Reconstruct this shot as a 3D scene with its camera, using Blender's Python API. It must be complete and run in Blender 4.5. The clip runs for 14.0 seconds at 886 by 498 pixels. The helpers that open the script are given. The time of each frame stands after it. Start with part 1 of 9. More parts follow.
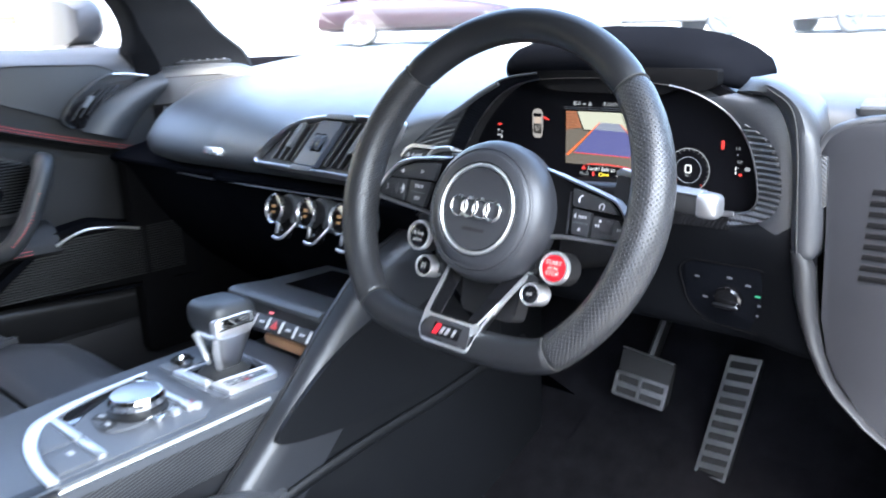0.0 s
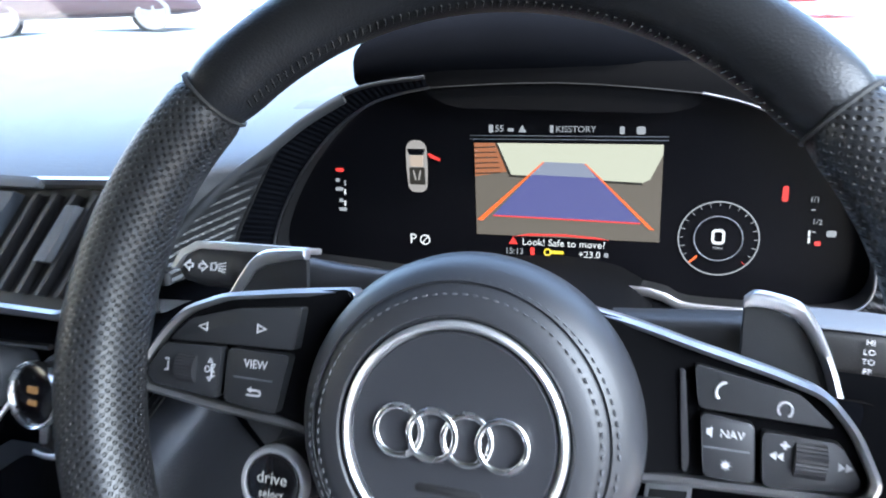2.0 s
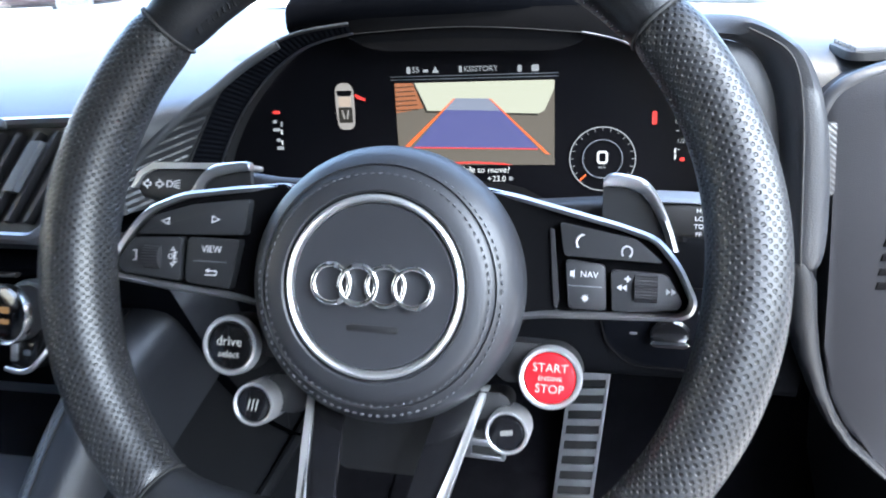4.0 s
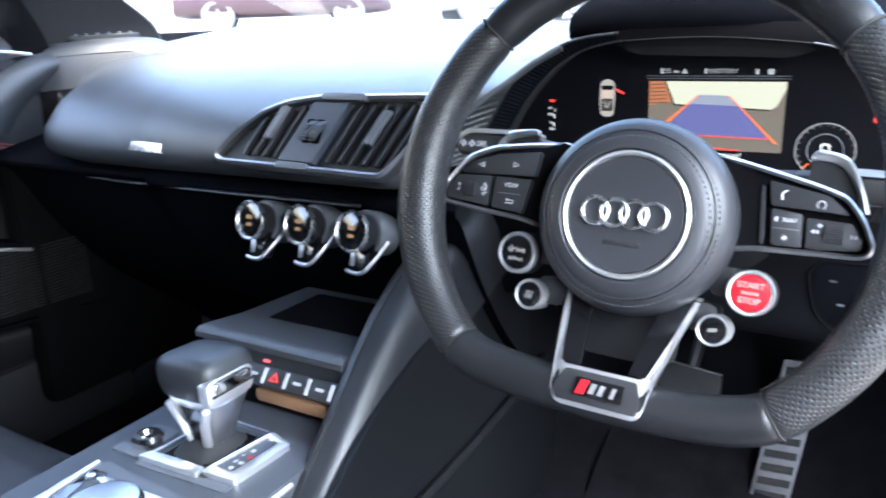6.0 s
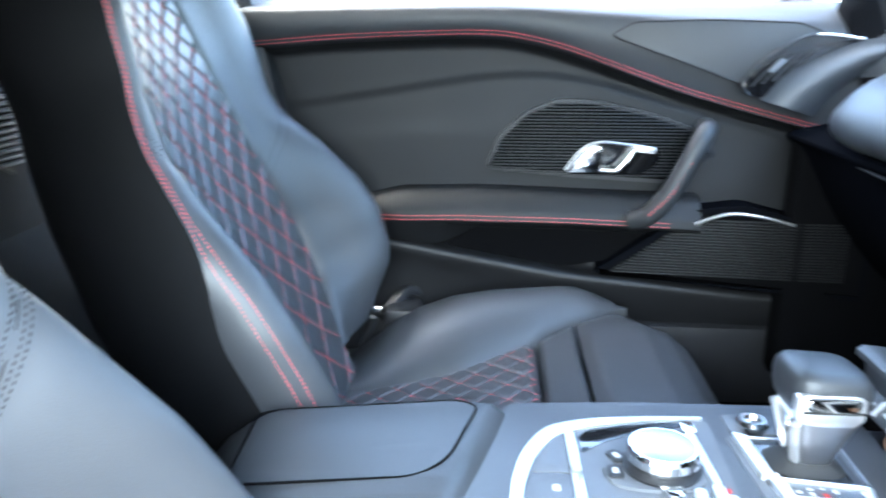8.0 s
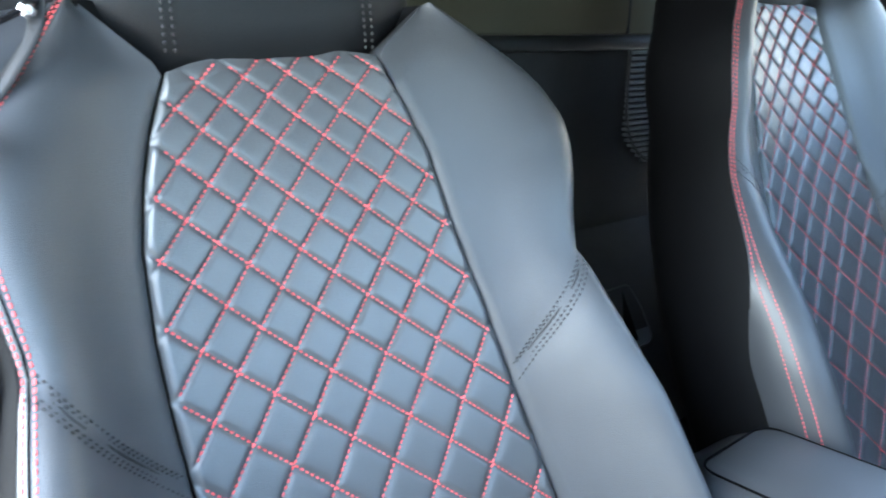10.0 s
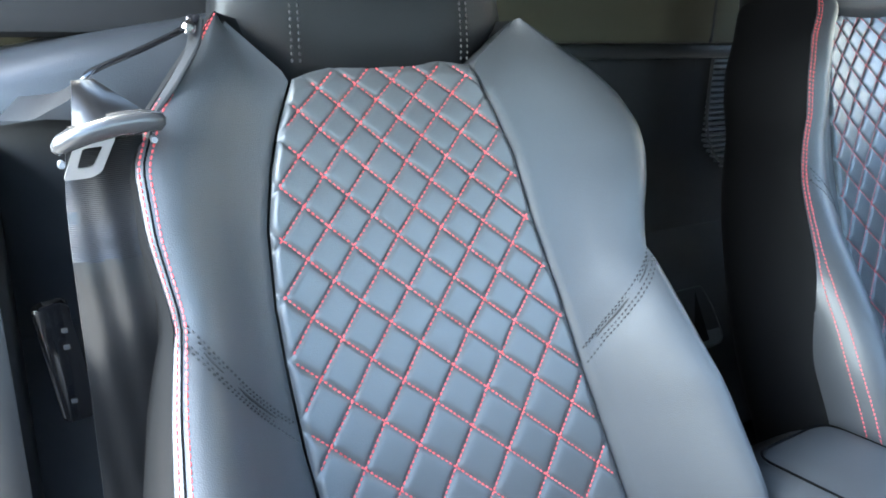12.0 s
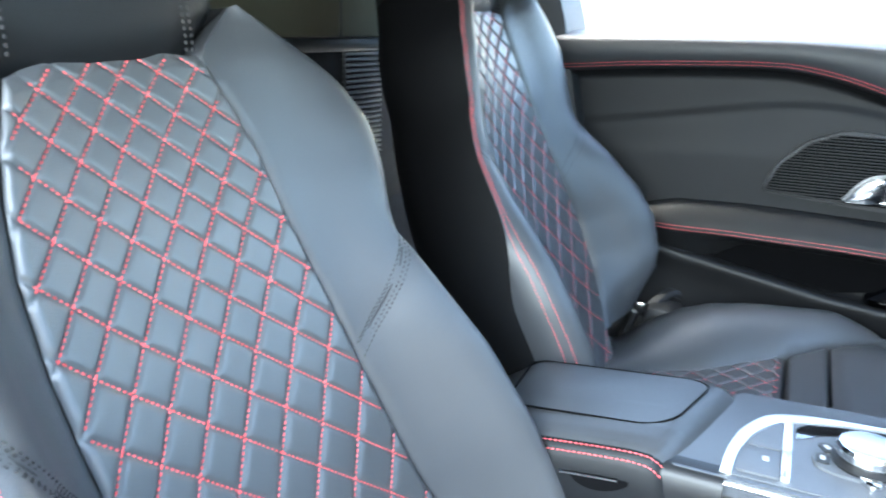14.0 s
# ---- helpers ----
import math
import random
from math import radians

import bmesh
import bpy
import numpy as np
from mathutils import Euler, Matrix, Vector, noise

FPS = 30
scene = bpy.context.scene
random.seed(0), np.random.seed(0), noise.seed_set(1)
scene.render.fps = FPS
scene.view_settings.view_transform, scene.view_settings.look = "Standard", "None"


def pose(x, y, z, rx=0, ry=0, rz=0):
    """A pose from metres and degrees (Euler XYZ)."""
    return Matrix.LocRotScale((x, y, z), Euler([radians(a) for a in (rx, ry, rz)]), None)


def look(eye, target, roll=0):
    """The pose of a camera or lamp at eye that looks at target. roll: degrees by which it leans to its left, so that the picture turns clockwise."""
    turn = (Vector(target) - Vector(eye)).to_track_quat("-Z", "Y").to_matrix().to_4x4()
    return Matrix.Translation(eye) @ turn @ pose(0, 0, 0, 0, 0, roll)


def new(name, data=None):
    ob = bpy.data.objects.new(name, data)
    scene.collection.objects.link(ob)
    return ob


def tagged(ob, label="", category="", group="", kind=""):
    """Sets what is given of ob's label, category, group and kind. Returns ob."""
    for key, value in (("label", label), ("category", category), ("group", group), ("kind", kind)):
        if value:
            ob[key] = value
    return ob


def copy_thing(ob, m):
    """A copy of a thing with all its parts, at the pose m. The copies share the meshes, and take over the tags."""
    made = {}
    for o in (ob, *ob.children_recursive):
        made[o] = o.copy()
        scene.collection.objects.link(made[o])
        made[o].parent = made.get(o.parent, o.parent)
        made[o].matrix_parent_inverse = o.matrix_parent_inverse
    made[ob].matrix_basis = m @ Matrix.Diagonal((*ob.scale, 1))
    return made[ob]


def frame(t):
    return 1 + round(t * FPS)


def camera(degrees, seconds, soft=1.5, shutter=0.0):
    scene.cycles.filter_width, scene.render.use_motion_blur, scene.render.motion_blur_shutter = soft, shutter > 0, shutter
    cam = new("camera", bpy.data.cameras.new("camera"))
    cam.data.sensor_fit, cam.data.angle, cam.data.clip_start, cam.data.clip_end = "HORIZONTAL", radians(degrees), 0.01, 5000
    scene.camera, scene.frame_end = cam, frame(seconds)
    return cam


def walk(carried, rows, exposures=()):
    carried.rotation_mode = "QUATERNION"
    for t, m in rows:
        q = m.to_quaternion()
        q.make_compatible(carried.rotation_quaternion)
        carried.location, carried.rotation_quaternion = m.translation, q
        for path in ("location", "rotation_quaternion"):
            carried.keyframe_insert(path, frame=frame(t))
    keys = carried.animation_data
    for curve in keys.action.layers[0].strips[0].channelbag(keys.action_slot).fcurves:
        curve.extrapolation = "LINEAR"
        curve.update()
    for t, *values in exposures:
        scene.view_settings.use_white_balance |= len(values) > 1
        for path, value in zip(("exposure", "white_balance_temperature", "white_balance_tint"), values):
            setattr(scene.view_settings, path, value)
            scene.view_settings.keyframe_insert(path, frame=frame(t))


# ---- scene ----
cam = camera(61.1, 14.0, soft=1.8, shutter=0.4)
PATH = [
    (0, (0.808, -0.547, 0.775), (-0.464, 0.9, 0.24), -1.8),
    (0.2, (0.752, -0.505, 0.779), (-0.451, 0.999, 0.24), -1.9),
    (0.5, (0.684, -0.456, 0.777), (-0.438, 1.112, 0.244), -1.8),
    (1, (0.591, -0.369, 0.771), (-0.368, 1.3, 0.229), -2.2),
    (1.5, (0.51, -0.293, 0.77), (-0.241, 1.474, 0.207), -2.5),
    (2, (0.447, -0.234, 0.77), (-0.145, 1.582, 0.177), -2.4),
    (2.5, (0.416, -0.194, 0.761), (-0.024, 1.653, 0.133), -2.6),
    (3, (0.396, -0.208, 0.752), (0.058, 1.657, 0.114), -2.7),
    (3.2, (0.412, -0.224, 0.746), (0.082, 1.638, 0.095), -2.7),
    (5.3, (0.514, -0.459, 0.749), (-0.281, 1.285, 0.176), -2.3),
    (5.5, (0.513, -0.471, 0.75), (-0.324, 1.248, 0.163), -2.2),
    (6, (0.519, -0.487, 0.748), (-0.469, 1.154, 0.173), -2.1),
    (6.5, (0.546, -0.471, 0.747), (-0.806, 0.893, 0.189), -1.3),
    (7, (0.583, -0.41, 0.745), (-1.121, 0.483, 0.196), -0.9),
    (7.5, (0.586, -0.366, 0.742), (-1.283, 0.073, 0.184), -0.5),
    (8, (0.599, -0.346, 0.741), (-1.315, -0.461, 0.172), 0.2),
    (8.5, (0.603, -0.295, 0.752), (-1.227, -0.868, 0.184), 0.3),
    (9, (0.625, -0.26, 0.756), (-1.018, -1.247, 0.184), 1.1),
    (9.2, (0.631, -0.249, 0.769), (-0.903, -1.392, 0.188), 1.1),
    (11.3, (0.676, -0.153, 0.806), (-0.227, -1.826, 0.186), 1.3),
    (11.5, (0.681, -0.149, 0.809), (-0.233, -1.815, 0.185), 1.5),
    (12, (0.695, -0.146, 0.81), (-0.274, -1.782, 0.19), 1.5),
    (12.5, (0.713, -0.171, 0.813), (-0.375, -1.734, 0.199), 1.5),
    (13, (0.745, -0.214, 0.803), (-0.538, -1.624, 0.198), 1.7),
    (13.3, (0.763, -0.232, 0.799), (-0.657, -1.507, 0.198), 1.6),
    (13.5, (0.776, -0.252, 0.795), (-0.756, -1.393, 0.201), 1.7),
    (13.6, (0.786, -0.256, 0.798), (-0.788, -1.339, 0.206), 1.5),
    (14, (0.801, -0.303, 0.789), (-0.934, -1.111, 0.211), 1.6),
]
EXPOSURES = [(0, 4.70, 6300, 8), (0.5, 4.56, 6250, 8), (3, 4.62, 6150, 6), (6, 4.85, 6250, 8), (7, 5.0, 6200, 4), (8, 5.42, 6050, 1), (9, 5.26, 6150, 2), (11.5, 5.12, 6300, 0), (12.5, 5.24, 6300, 1), (14, 5.20, 6250, 0)]
walk(cam, [(t, look(eye, target, roll)) for t, eye, target, roll in PATH], exposures=EXPOSURES)

# ---------- light ----------
world = bpy.data.worlds.new("sky")
scene.world = world
world.use_nodes = True
sky_nodes = world.node_tree.nodes
sky_tex = sky_nodes.new("ShaderNodeTexSky")
sky_tex.sky_type, sky_tex.sun_disc = "NISHITA", False
SUN_EL, SUN_AZ = radians(62), radians(165)
sky_tex.sun_elevation, sky_tex.sun_rotation = SUN_EL, SUN_AZ
sky_tex.air_density, sky_tex.dust_density, sky_tex.ozone_density = 1.0, 3.0, 1.0
world.node_tree.links.new(sky_tex.outputs[0], sky_nodes["Background"].inputs[0])
sky_nodes["Background"].inputs[1].default_value = 0.12
sun_data = bpy.data.lights.new("sun", "SUN")
sun_data.energy, sun_data.angle, sun_data.color = 0.7, radians(20), (1.0, 0.96, 0.90)
sun = new("sun", sun_data)
sun.matrix_world = look((0, 0, 30), Vector((0, 0, 30)) - Vector((math.sin(SUN_AZ) * math.cos(SUN_EL), math.cos(SUN_AZ) * math.cos(SUN_EL), math.sin(SUN_EL))))

# daylight through the open driver's doorway
day_data = bpy.data.lights.new("doorway_daylight", "AREA")
day_data.shape, day_data.size, day_data.size_y, day_data.energy = "RECTANGLE", 1.8, 1.25, 7.0
day_data.color = (0.88, 0.94, 1.0)
doorway = new("doorway_daylight", day_data)
doorway.matrix_world = look((1.75, -0.56, 1.35), (0.0, -0.60, 0.50))

# ---------- materials ----------
def surface(name, color, rough=0.5, metal=0.0, grain=None, mottle=None, coat=0.0, spec=0.5, kind="voronoi", rough_var=0.0):
    """A surface with mottled colour, uneven gloss and a fine grain in relief. grain: (per metre, strength, depth in metres)."""
    m = bpy.data.materials.new(name)
    m.use_nodes = True
    nt = m.node_tree
    n, l = nt.nodes, nt.links
    b = n["Principled BSDF"]
    b.inputs["Base Color"].default_value = (*color, 1)
    b.inputs["Roughness"].default_value = rough
    b.inputs["Metallic"].default_value = metal
    b.inputs["Coat Weight"].default_value = coat
    b.inputs["Coat Roughness"].default_value = 0.06
    b.inputs["Specular IOR Level"].default_value = spec
    co = n.new("ShaderNodeTexCoord")
    if mottle:
        scale, amount = mottle
        t = n.new("ShaderNodeTexNoise")
        t.inputs["Scale"].default_value, t.inputs["Detail"].default_value = scale, 6
        l.new(co.outputs["Object"], t.inputs["Vector"])
        r = n.new("ShaderNodeMapRange")
        r.inputs["From Min"].default_value, r.inputs["From Max"].default_value = 0.2, 0.8
        r.inputs["To Min"].default_value, r.inputs["To Max"].default_value = 1 - amount, 1 + amount
        l.new(t.outputs["Fac"], r.inputs["Value"])
        mx = n.new("ShaderNodeVectorMath")
        mx.operation = "SCALE"
        mx.inputs[0].default_value = color
        l.new(r.outputs["Result"], mx.inputs["Scale"])
        l.new(mx.outputs["Vector"], b.inputs["Base Color"])
        if rough_var:
            r2 = n.new("ShaderNodeMapRange")
            r2.inputs["From Min"].default_value, r2.inputs["From Max"].default_value = 0.15, 0.85
            r2.inputs["To Min"].default_value, r2.inputs["To Max"].default_value = rough - rough_var, rough + rough_var
            l.new(t.outputs["Fac"], r2.inputs["Value"])
            l.new(r2.outputs["Result"], b.inputs["Roughness"])
    if grain:
        scale, strength, depth = grain
        if kind == "voronoi" or kind == "dots":
            t = n.new("ShaderNodeTexVoronoi")
            t.inputs["Randomness"].default_value = 0.0 if kind == "dots" else 1.0
            out = t.outputs["Distance"]
        else:
            t = n.new("ShaderNodeTexNoise")
            t.inputs["Detail"].default_value = 4
            out = t.outputs["Fac"]
        t.inputs["Scale"].default_value = scale
        l.new(co.outputs["Object"], t.inputs["Vector"])
        if kind == "dots":
            rr = n.new("ShaderNodeMapRange")
            rr.inputs["From Min"].default_value, rr.inputs["From Max"].default_value = 0.22, 0.38
            l.new(out, rr.inputs["Value"])
            out = rr.outputs["Result"]
        bp = n.new("ShaderNodeBump")
        bp.inputs["Strength"].default_value, bp.inputs["Distance"].default_value = strength, depth
        l.new(out, bp.inputs["Height"])
        l.new(bp.outputs["Normal"], b.inputs["Normal"])
    return m


def weave(name, scale, turn=45.0, dark=(0.012, 0.012, 0.013), light=(0.05, 0.052, 0.056), rough=0.28):
    """Carbon cloth under lacquer: slanting threads in two directions."""
    m = bpy.data.materials.new(name)
    m.use_nodes = True
    n, l = m.node_tree.nodes, m.node_tree.links
    b = n["Principled BSDF"]
    b.inputs["Roughness"].default_value, b.inputs["Coat Weight"].default_value, b.inputs["Coat Roughness"].default_value = rough, 0.2, 0.12
    co, mp, w = n.new("ShaderNodeTexCoord"), n.new("ShaderNodeMapping"), n.new("ShaderNodeTexWave")
    mp.inputs["Rotation"].default_value = (radians(20), radians(turn), radians(25))
    w.inputs["Scale"].default_value, w.inputs["Distortion"].default_value, w.inputs["Detail"].default_value = scale, 0.6, 1
    ramp = n.new("ShaderNodeValToRGB")
    ramp.color_ramp.elements[0].position, ramp.color_ramp.elements[0].color = 0.35, (*dark, 1)
    ramp.color_ramp.elements[1].position, ramp.color_ramp.elements[1].color = 0.65, (*light, 1)
    l.new(co.outputs["Object"], mp.inputs["Vector"])
    l.new(mp.outputs["Vector"], w.inputs["Vector"])
    l.new(w.outputs["Fac"], ramp.inputs["Fac"])
    l.new(ramp.outputs["Color"], b.inputs["Base Color"])
    bp = n.new("ShaderNodeBump")
    bp.inputs["Strength"].default_value, bp.inputs["Distance"].default_value = 0.35, 0.0006
    l.new(w.outputs["Fac"], bp.inputs["Height"])
    l.new(bp.outputs["Normal"], b.inputs["Normal"])
    return m


def glowing(name, color, strength):
    m = bpy.data.materials.new(name)
    m.use_nodes = True
    b = m.node_tree.nodes["Principled BSDF"]
    b.inputs["Base Color"].default_value = (0.01, 0.01, 0.01, 1)
    b.inputs["Roughness"].default_value = 0.3
    b.inputs["Emission Color"].default_value = (*color, 1)
    b.inputs["Emission Strength"].default_value = strength
    return m


def perforated(name, color, pitch):
    """Leather pricked with a regular field of small holes, laid out by the mesh's own "perf" lengths."""
    m = surface(name, color, 0.40, mottle=(20, 0.15), rough_var=0.05)
    n, l = m.node_tree.nodes, m.node_tree.links
    b = n["Principled BSDF"]
    at, mp, v, r, bp = n.new("ShaderNodeAttribute"), n.new("ShaderNodeMapping"), n.new("ShaderNodeTexVoronoi"), n.new("ShaderNodeMapRange"), n.new("ShaderNodeBump")
    at.attribute_name = "perf"
    mp.inputs["Rotation"].default_value = (0, 0, radians(45))
    v.voronoi_dimensions = "2D"
    v.inputs["Scale"].default_value, v.inputs["Randomness"].default_value = 1 / pitch, 0.0
    r.inputs["From Min"].default_value, r.inputs["From Max"].default_value = 0.20, 0.34
    bp.inputs["Strength"].default_value, bp.inputs["Distance"].default_value = 0.9, 0.0009
    l.new(at.outputs["Vector"], mp.inputs["Vector"])
    l.new(mp.outputs["Vector"], v.inputs["Vector"])
    l.new(v.outputs["Distance"], r.inputs["Value"])
    l.new(r.outputs["Result"], bp.inputs["Height"])
    l.new(bp.outputs["Normal"], b.inputs["Normal"])
    hole = n.new("ShaderNodeMix")
    hole.data_type = "RGBA"
    hole.inputs[6].default_value, hole.inputs[7].default_value = (0.002, 0.002, 0.002, 1), (*color, 1)
    l.new(r.outputs["Result"], hole.inputs[0])
    l.new(hole.outputs[2], b.inputs["Base Color"])
    return m


LEATHER = surface("black_leather", (0.0105, 0.011, 0.0125), 0.40, grain=(850, 0.22, 0.0005), mottle=(14, 0.18), rough_var=0.06, spec=0.38)
LEATHER_SOFT = surface("seat_leather", (0.046, 0.048, 0.052), 0.40, grain=(950, 0.25, 0.0005), mottle=(7, 0.10), rough_var=0.02)
QUILT_LEATHER = surface("quilt_leather", (0.057, 0.059, 0.062), 0.32, grain=(950, 0.25, 0.0005), mottle=(7, 0.10), rough_var=0.03, spec=0.58)
LEATHER_DASH = surface("dash_leather", (0.026, 0.028, 0.031), 0.46, grain=(780, 0.25, 0.0005), mottle=(11, 0.12), rough_var=0.05)
LEATHER_PERF = perforated("perforated_leather", (0.018, 0.0185, 0.0205), 0.0031)
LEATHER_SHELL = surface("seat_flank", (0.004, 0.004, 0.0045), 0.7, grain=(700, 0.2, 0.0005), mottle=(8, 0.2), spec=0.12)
PLASTIC = surface("black_plastic", (0.016, 0.016, 0.018), 0.5, grain=(1600, 0.2, 0.0003), mottle=(25, 0.15))
PLASTIC_DARK = surface("dark_plastic", (0.008, 0.008, 0.009), 0.55, grain=(1500, 0.2, 0.0003), mottle=(20, 0.2))
PLASTIC_GREY = surface("grey_plastic", (0.095, 0.101, 0.112), 0.5, grain=(1500, 0.2, 0.0003), mottle=(20, 0.12))
GLOSS = surface("gloss_black", (0.006, 0.006, 0.007), 0.12, coat=0.5, mottle=(30, 0.2))
BUTTON = surface("button_rubber", (0.017, 0.018, 0.02), 0.48, grain=(2500, 0.1, 0.0002), mottle=(40, 0.1))
CHROME = surface("satin_chrome", (0.86, 0.86, 0.87), 0.34, 0.88, mottle=(60, 0.06), rough_var=0.05)
RING_METAL = surface("ring_metal", (0.82, 0.82, 0.82), 0.27, 1.0, mottle=(60, 0.05), rough_var=0.04)
POLISH = surface("polished_chrome", (0.80, 0.80, 0.80), 0.10, 1.0, mottle=(60, 0.04), rough_var=0.03)
STEEL = surface("brushed_steel", (0.50, 0.50, 0.51), 0.34, 1.0, grain=(900, 0.15, 0.0003), mottle=(50, 0.1), kind="noise")
CARBON = weave("carbon_fibre", 110)
CARBON_FINE = weave("fine_carbon", 170, turn=30, dark=(0.012, 0.0125, 0.014), light=(0.034, 0.036, 0.040), rough=0.42)
THREAD = surface("red_thread", (0.62, 0.085, 0.09), 0.6, mottle=(400, 0.2))
THREAD_GREY = surface("grey_thread", (0.06, 0.062, 0.07), 0.7, mottle=(400, 0.2))
THREAD_DARK = surface("dark_thread", (0.009, 0.009, 0.010), 0.7, mottle=(400, 0.2))
RED_BUTTON = surface("red_lacquer", (0.62, 0.012, 0.02), 0.28, coat=0.5, mottle=(40, 0.08))
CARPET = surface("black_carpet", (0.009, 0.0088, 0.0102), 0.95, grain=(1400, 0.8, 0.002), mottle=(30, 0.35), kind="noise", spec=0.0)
SUEDE = surface("dark_suede", (0.030, 0.030, 0.032), 0.9, grain=(1500, 0.4, 0.0008), mottle=(12, 0.25), kind="noise", spec=0.25)
HEADLINER = surface("headliner", (0.05, 0.05, 0.053), 0.9, grain=(1200, 0.3, 0.0006), mottle=(10, 0.1), kind="noise", spec=0.2)
REAR_CLOTH = surface("olive_cloth", (0.075, 0.068, 0.046), 0.85, grain=(1200, 0.3, 0.0006), mottle=(10, 0.12), kind="noise", spec=0.2)
WEBBING = surface("belt_webbing", (0.007, 0.007, 0.0078), 0.30, grain=(1100, 0.35, 0.0003), mottle=(40, 0.15), kind="noise", spec=0.40, rough_var=0.02)
SCREEN = surface("screen_glass", (0.003, 0.003, 0.004), 0.35, mottle=(20, 0.1), spec=0.10)
CONSOLE_LEATHER = surface("console_leather", (0.045, 0.047, 0.051), 0.42, grain=(850, 0.2, 0.0005), mottle=(10, 0.14), rough_var=0.05)
LEATHER_ARCH = surface("arch_leather", (0.020, 0.0215, 0.025), 0.40, grain=(800, 0.25, 0.0005), mottle=(11, 0.14), rough_var=0.05, spec=0.5)
# near-black leather copy, with the shade on hood and lower parts in its colour
SHADED_BLACK = surface("shaded_black", (0.0038, 0.0042, 0.0056), 0.9, grain=(1500, 0.3, 0.0005), mottle=(12, 0.2), kind="noise", spec=0.0)
DOOR_LEATHER = surface("door_leather", (0.010, 0.0102, 0.0112), 0.55, grain=(850, 0.22, 0.0005), mottle=(10, 0.16), rough_var=0.05, spec=0.32)
# headrest's leather, shaded in its colour for the way it faces
HEADREST_SHADED = surface("headrest_shaded_leather", (0.0055, 0.0057, 0.0064), 0.45, grain=(900, 0.25, 0.0005), mottle=(9, 0.14), rough_var=0.05, spec=0.22)
HUB_LEATHER = surface("hub_leather", (0.024, 0.025, 0.029), 0.46, grain=(1500, 0.10, 0.0003), mottle=(12, 0.10), rough_var=0.03)
BLADE_METAL = surface("dark_satin_metal", (0.56, 0.56, 0.575), 0.35, 0.95, mottle=(60, 0.06), rough_var=0.05)
# steel with the footwell's shade put into its darker colour
PEDAL_STEEL = surface("shaded_pedal_steel", (0.36, 0.36, 0.37), 0.40, 1.0, grain=(900, 0.2, 0.0003), mottle=(40, 0.25), kind="noise", rough_var=0.08)
KNEE_LEATHER = surface("knee_leather", (0.0055, 0.006, 0.0072), 0.48, grain=(800, 0.25, 0.0005), mottle=(11, 0.14), spec=0.24, rough_var=0.04)
RIB_CARBON = weave("rib_carbon", 150, turn=60, dark=(0.010, 0.0105, 0.012), light=(0.026, 0.027, 0.030), rough=0.40)
RIM_METAL = surface("dark_rim_metal", (0.30, 0.30, 0.31), 0.30, 1.0, mottle=(50, 0.1), rough_var=0.04)
CONSOLE_GREY = surface("console_grey", (0.062, 0.067, 0.076), 0.42, grain=(1500, 0.2, 0.0003), mottle=(20, 0.12), rough_var=0.04)
VENT_GREY = surface("vent_grey", (0.050, 0.058, 0.075), 0.40, grain=(1500, 0.15, 0.0003), mottle=(20, 0.12))
PRINT = surface("white_print", (0.46, 0.46, 0.47), 0.6, mottle=(80, 0.05))
TAN = surface("tan_leather", (0.25, 0.135, 0.07), 0.55, grain=(800, 0.2, 0.0005), mottle=(20, 0.2))
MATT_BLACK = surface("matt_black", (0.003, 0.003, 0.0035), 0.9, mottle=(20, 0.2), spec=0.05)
PILLAR_CLOTH = surface("pillar_cloth", (0.016, 0.016, 0.017), 0.9, grain=(1200, 0.3, 0.0006), mottle=(10, 0.12), kind="noise", spec=0.1)
RUBBER = surface("rubber", (0.012, 0.012, 0.012), 0.75, mottle=(30, 0.2))
ICON_WHITE = glowing("lit_white", (0.85, 0.88, 0.9), 0.055)
ICON_DIM = glowing("lit_grey", (0.7, 0.74, 0.8), 0.026)
ICON_RED = glowing("lit_red", (1.0, 0.06, 0.05), 0.05)
ICON_ORANGE = glowing("lit_orange", (1.0, 0.16, 0.03), 0.062)
ICON_YELLOW = glowing("lit_yellow", (1.0, 0.75, 0.05), 0.06)
ICON_GREEN = glowing("lit_green", (0.1, 0.9, 0.5), 0.03)
ICON_AMBER = glowing("lit_amber", (1.0, 0.55, 0.2), 0.011)


# ---------- building helpers ----------
def link_mesh(name, bm, material, smooth=True, angle=38.0):
    bmesh.ops.recalc_face_normals(bm, faces=bm.faces)
    me = bpy.data.meshes.new(name)
    bm.to_mesh(me)
    bm.free()
    for mat_one in material if isinstance(material, (list, tuple)) else [material]:
        me.materials.append(mat_one)
    if smooth:
        for p in me.polygons:
            p.use_smooth = True
        me.set_sharp_from_angle(angle=radians(angle))
    return new(name, me)


def part(name, bm, material, parent, label="", smooth=True, angle=38.0):
    """Links a bmesh, in world places, as one mesh under a thing or a part."""
    ob = link_mesh(name, bm, material, smooth, angle)
    ob.parent = parent
    ob.matrix_parent_inverse = Matrix.Translation(-parent.location)
    return tagged(ob, label)


def thing(name, at, label, category, group="", kind=""):
    ob = new(name)
    ob.location, ob.empty_display_size = at, 0.05
    return tagged(ob, label, category, group, kind)


def solid(name, bm, material, label, category, group="", kind="", smooth=True, angle=38.0):
    """A thing that is one mesh."""
    return tagged(link_mesh(name, bm, material, smooth, angle), label, category, group, kind)


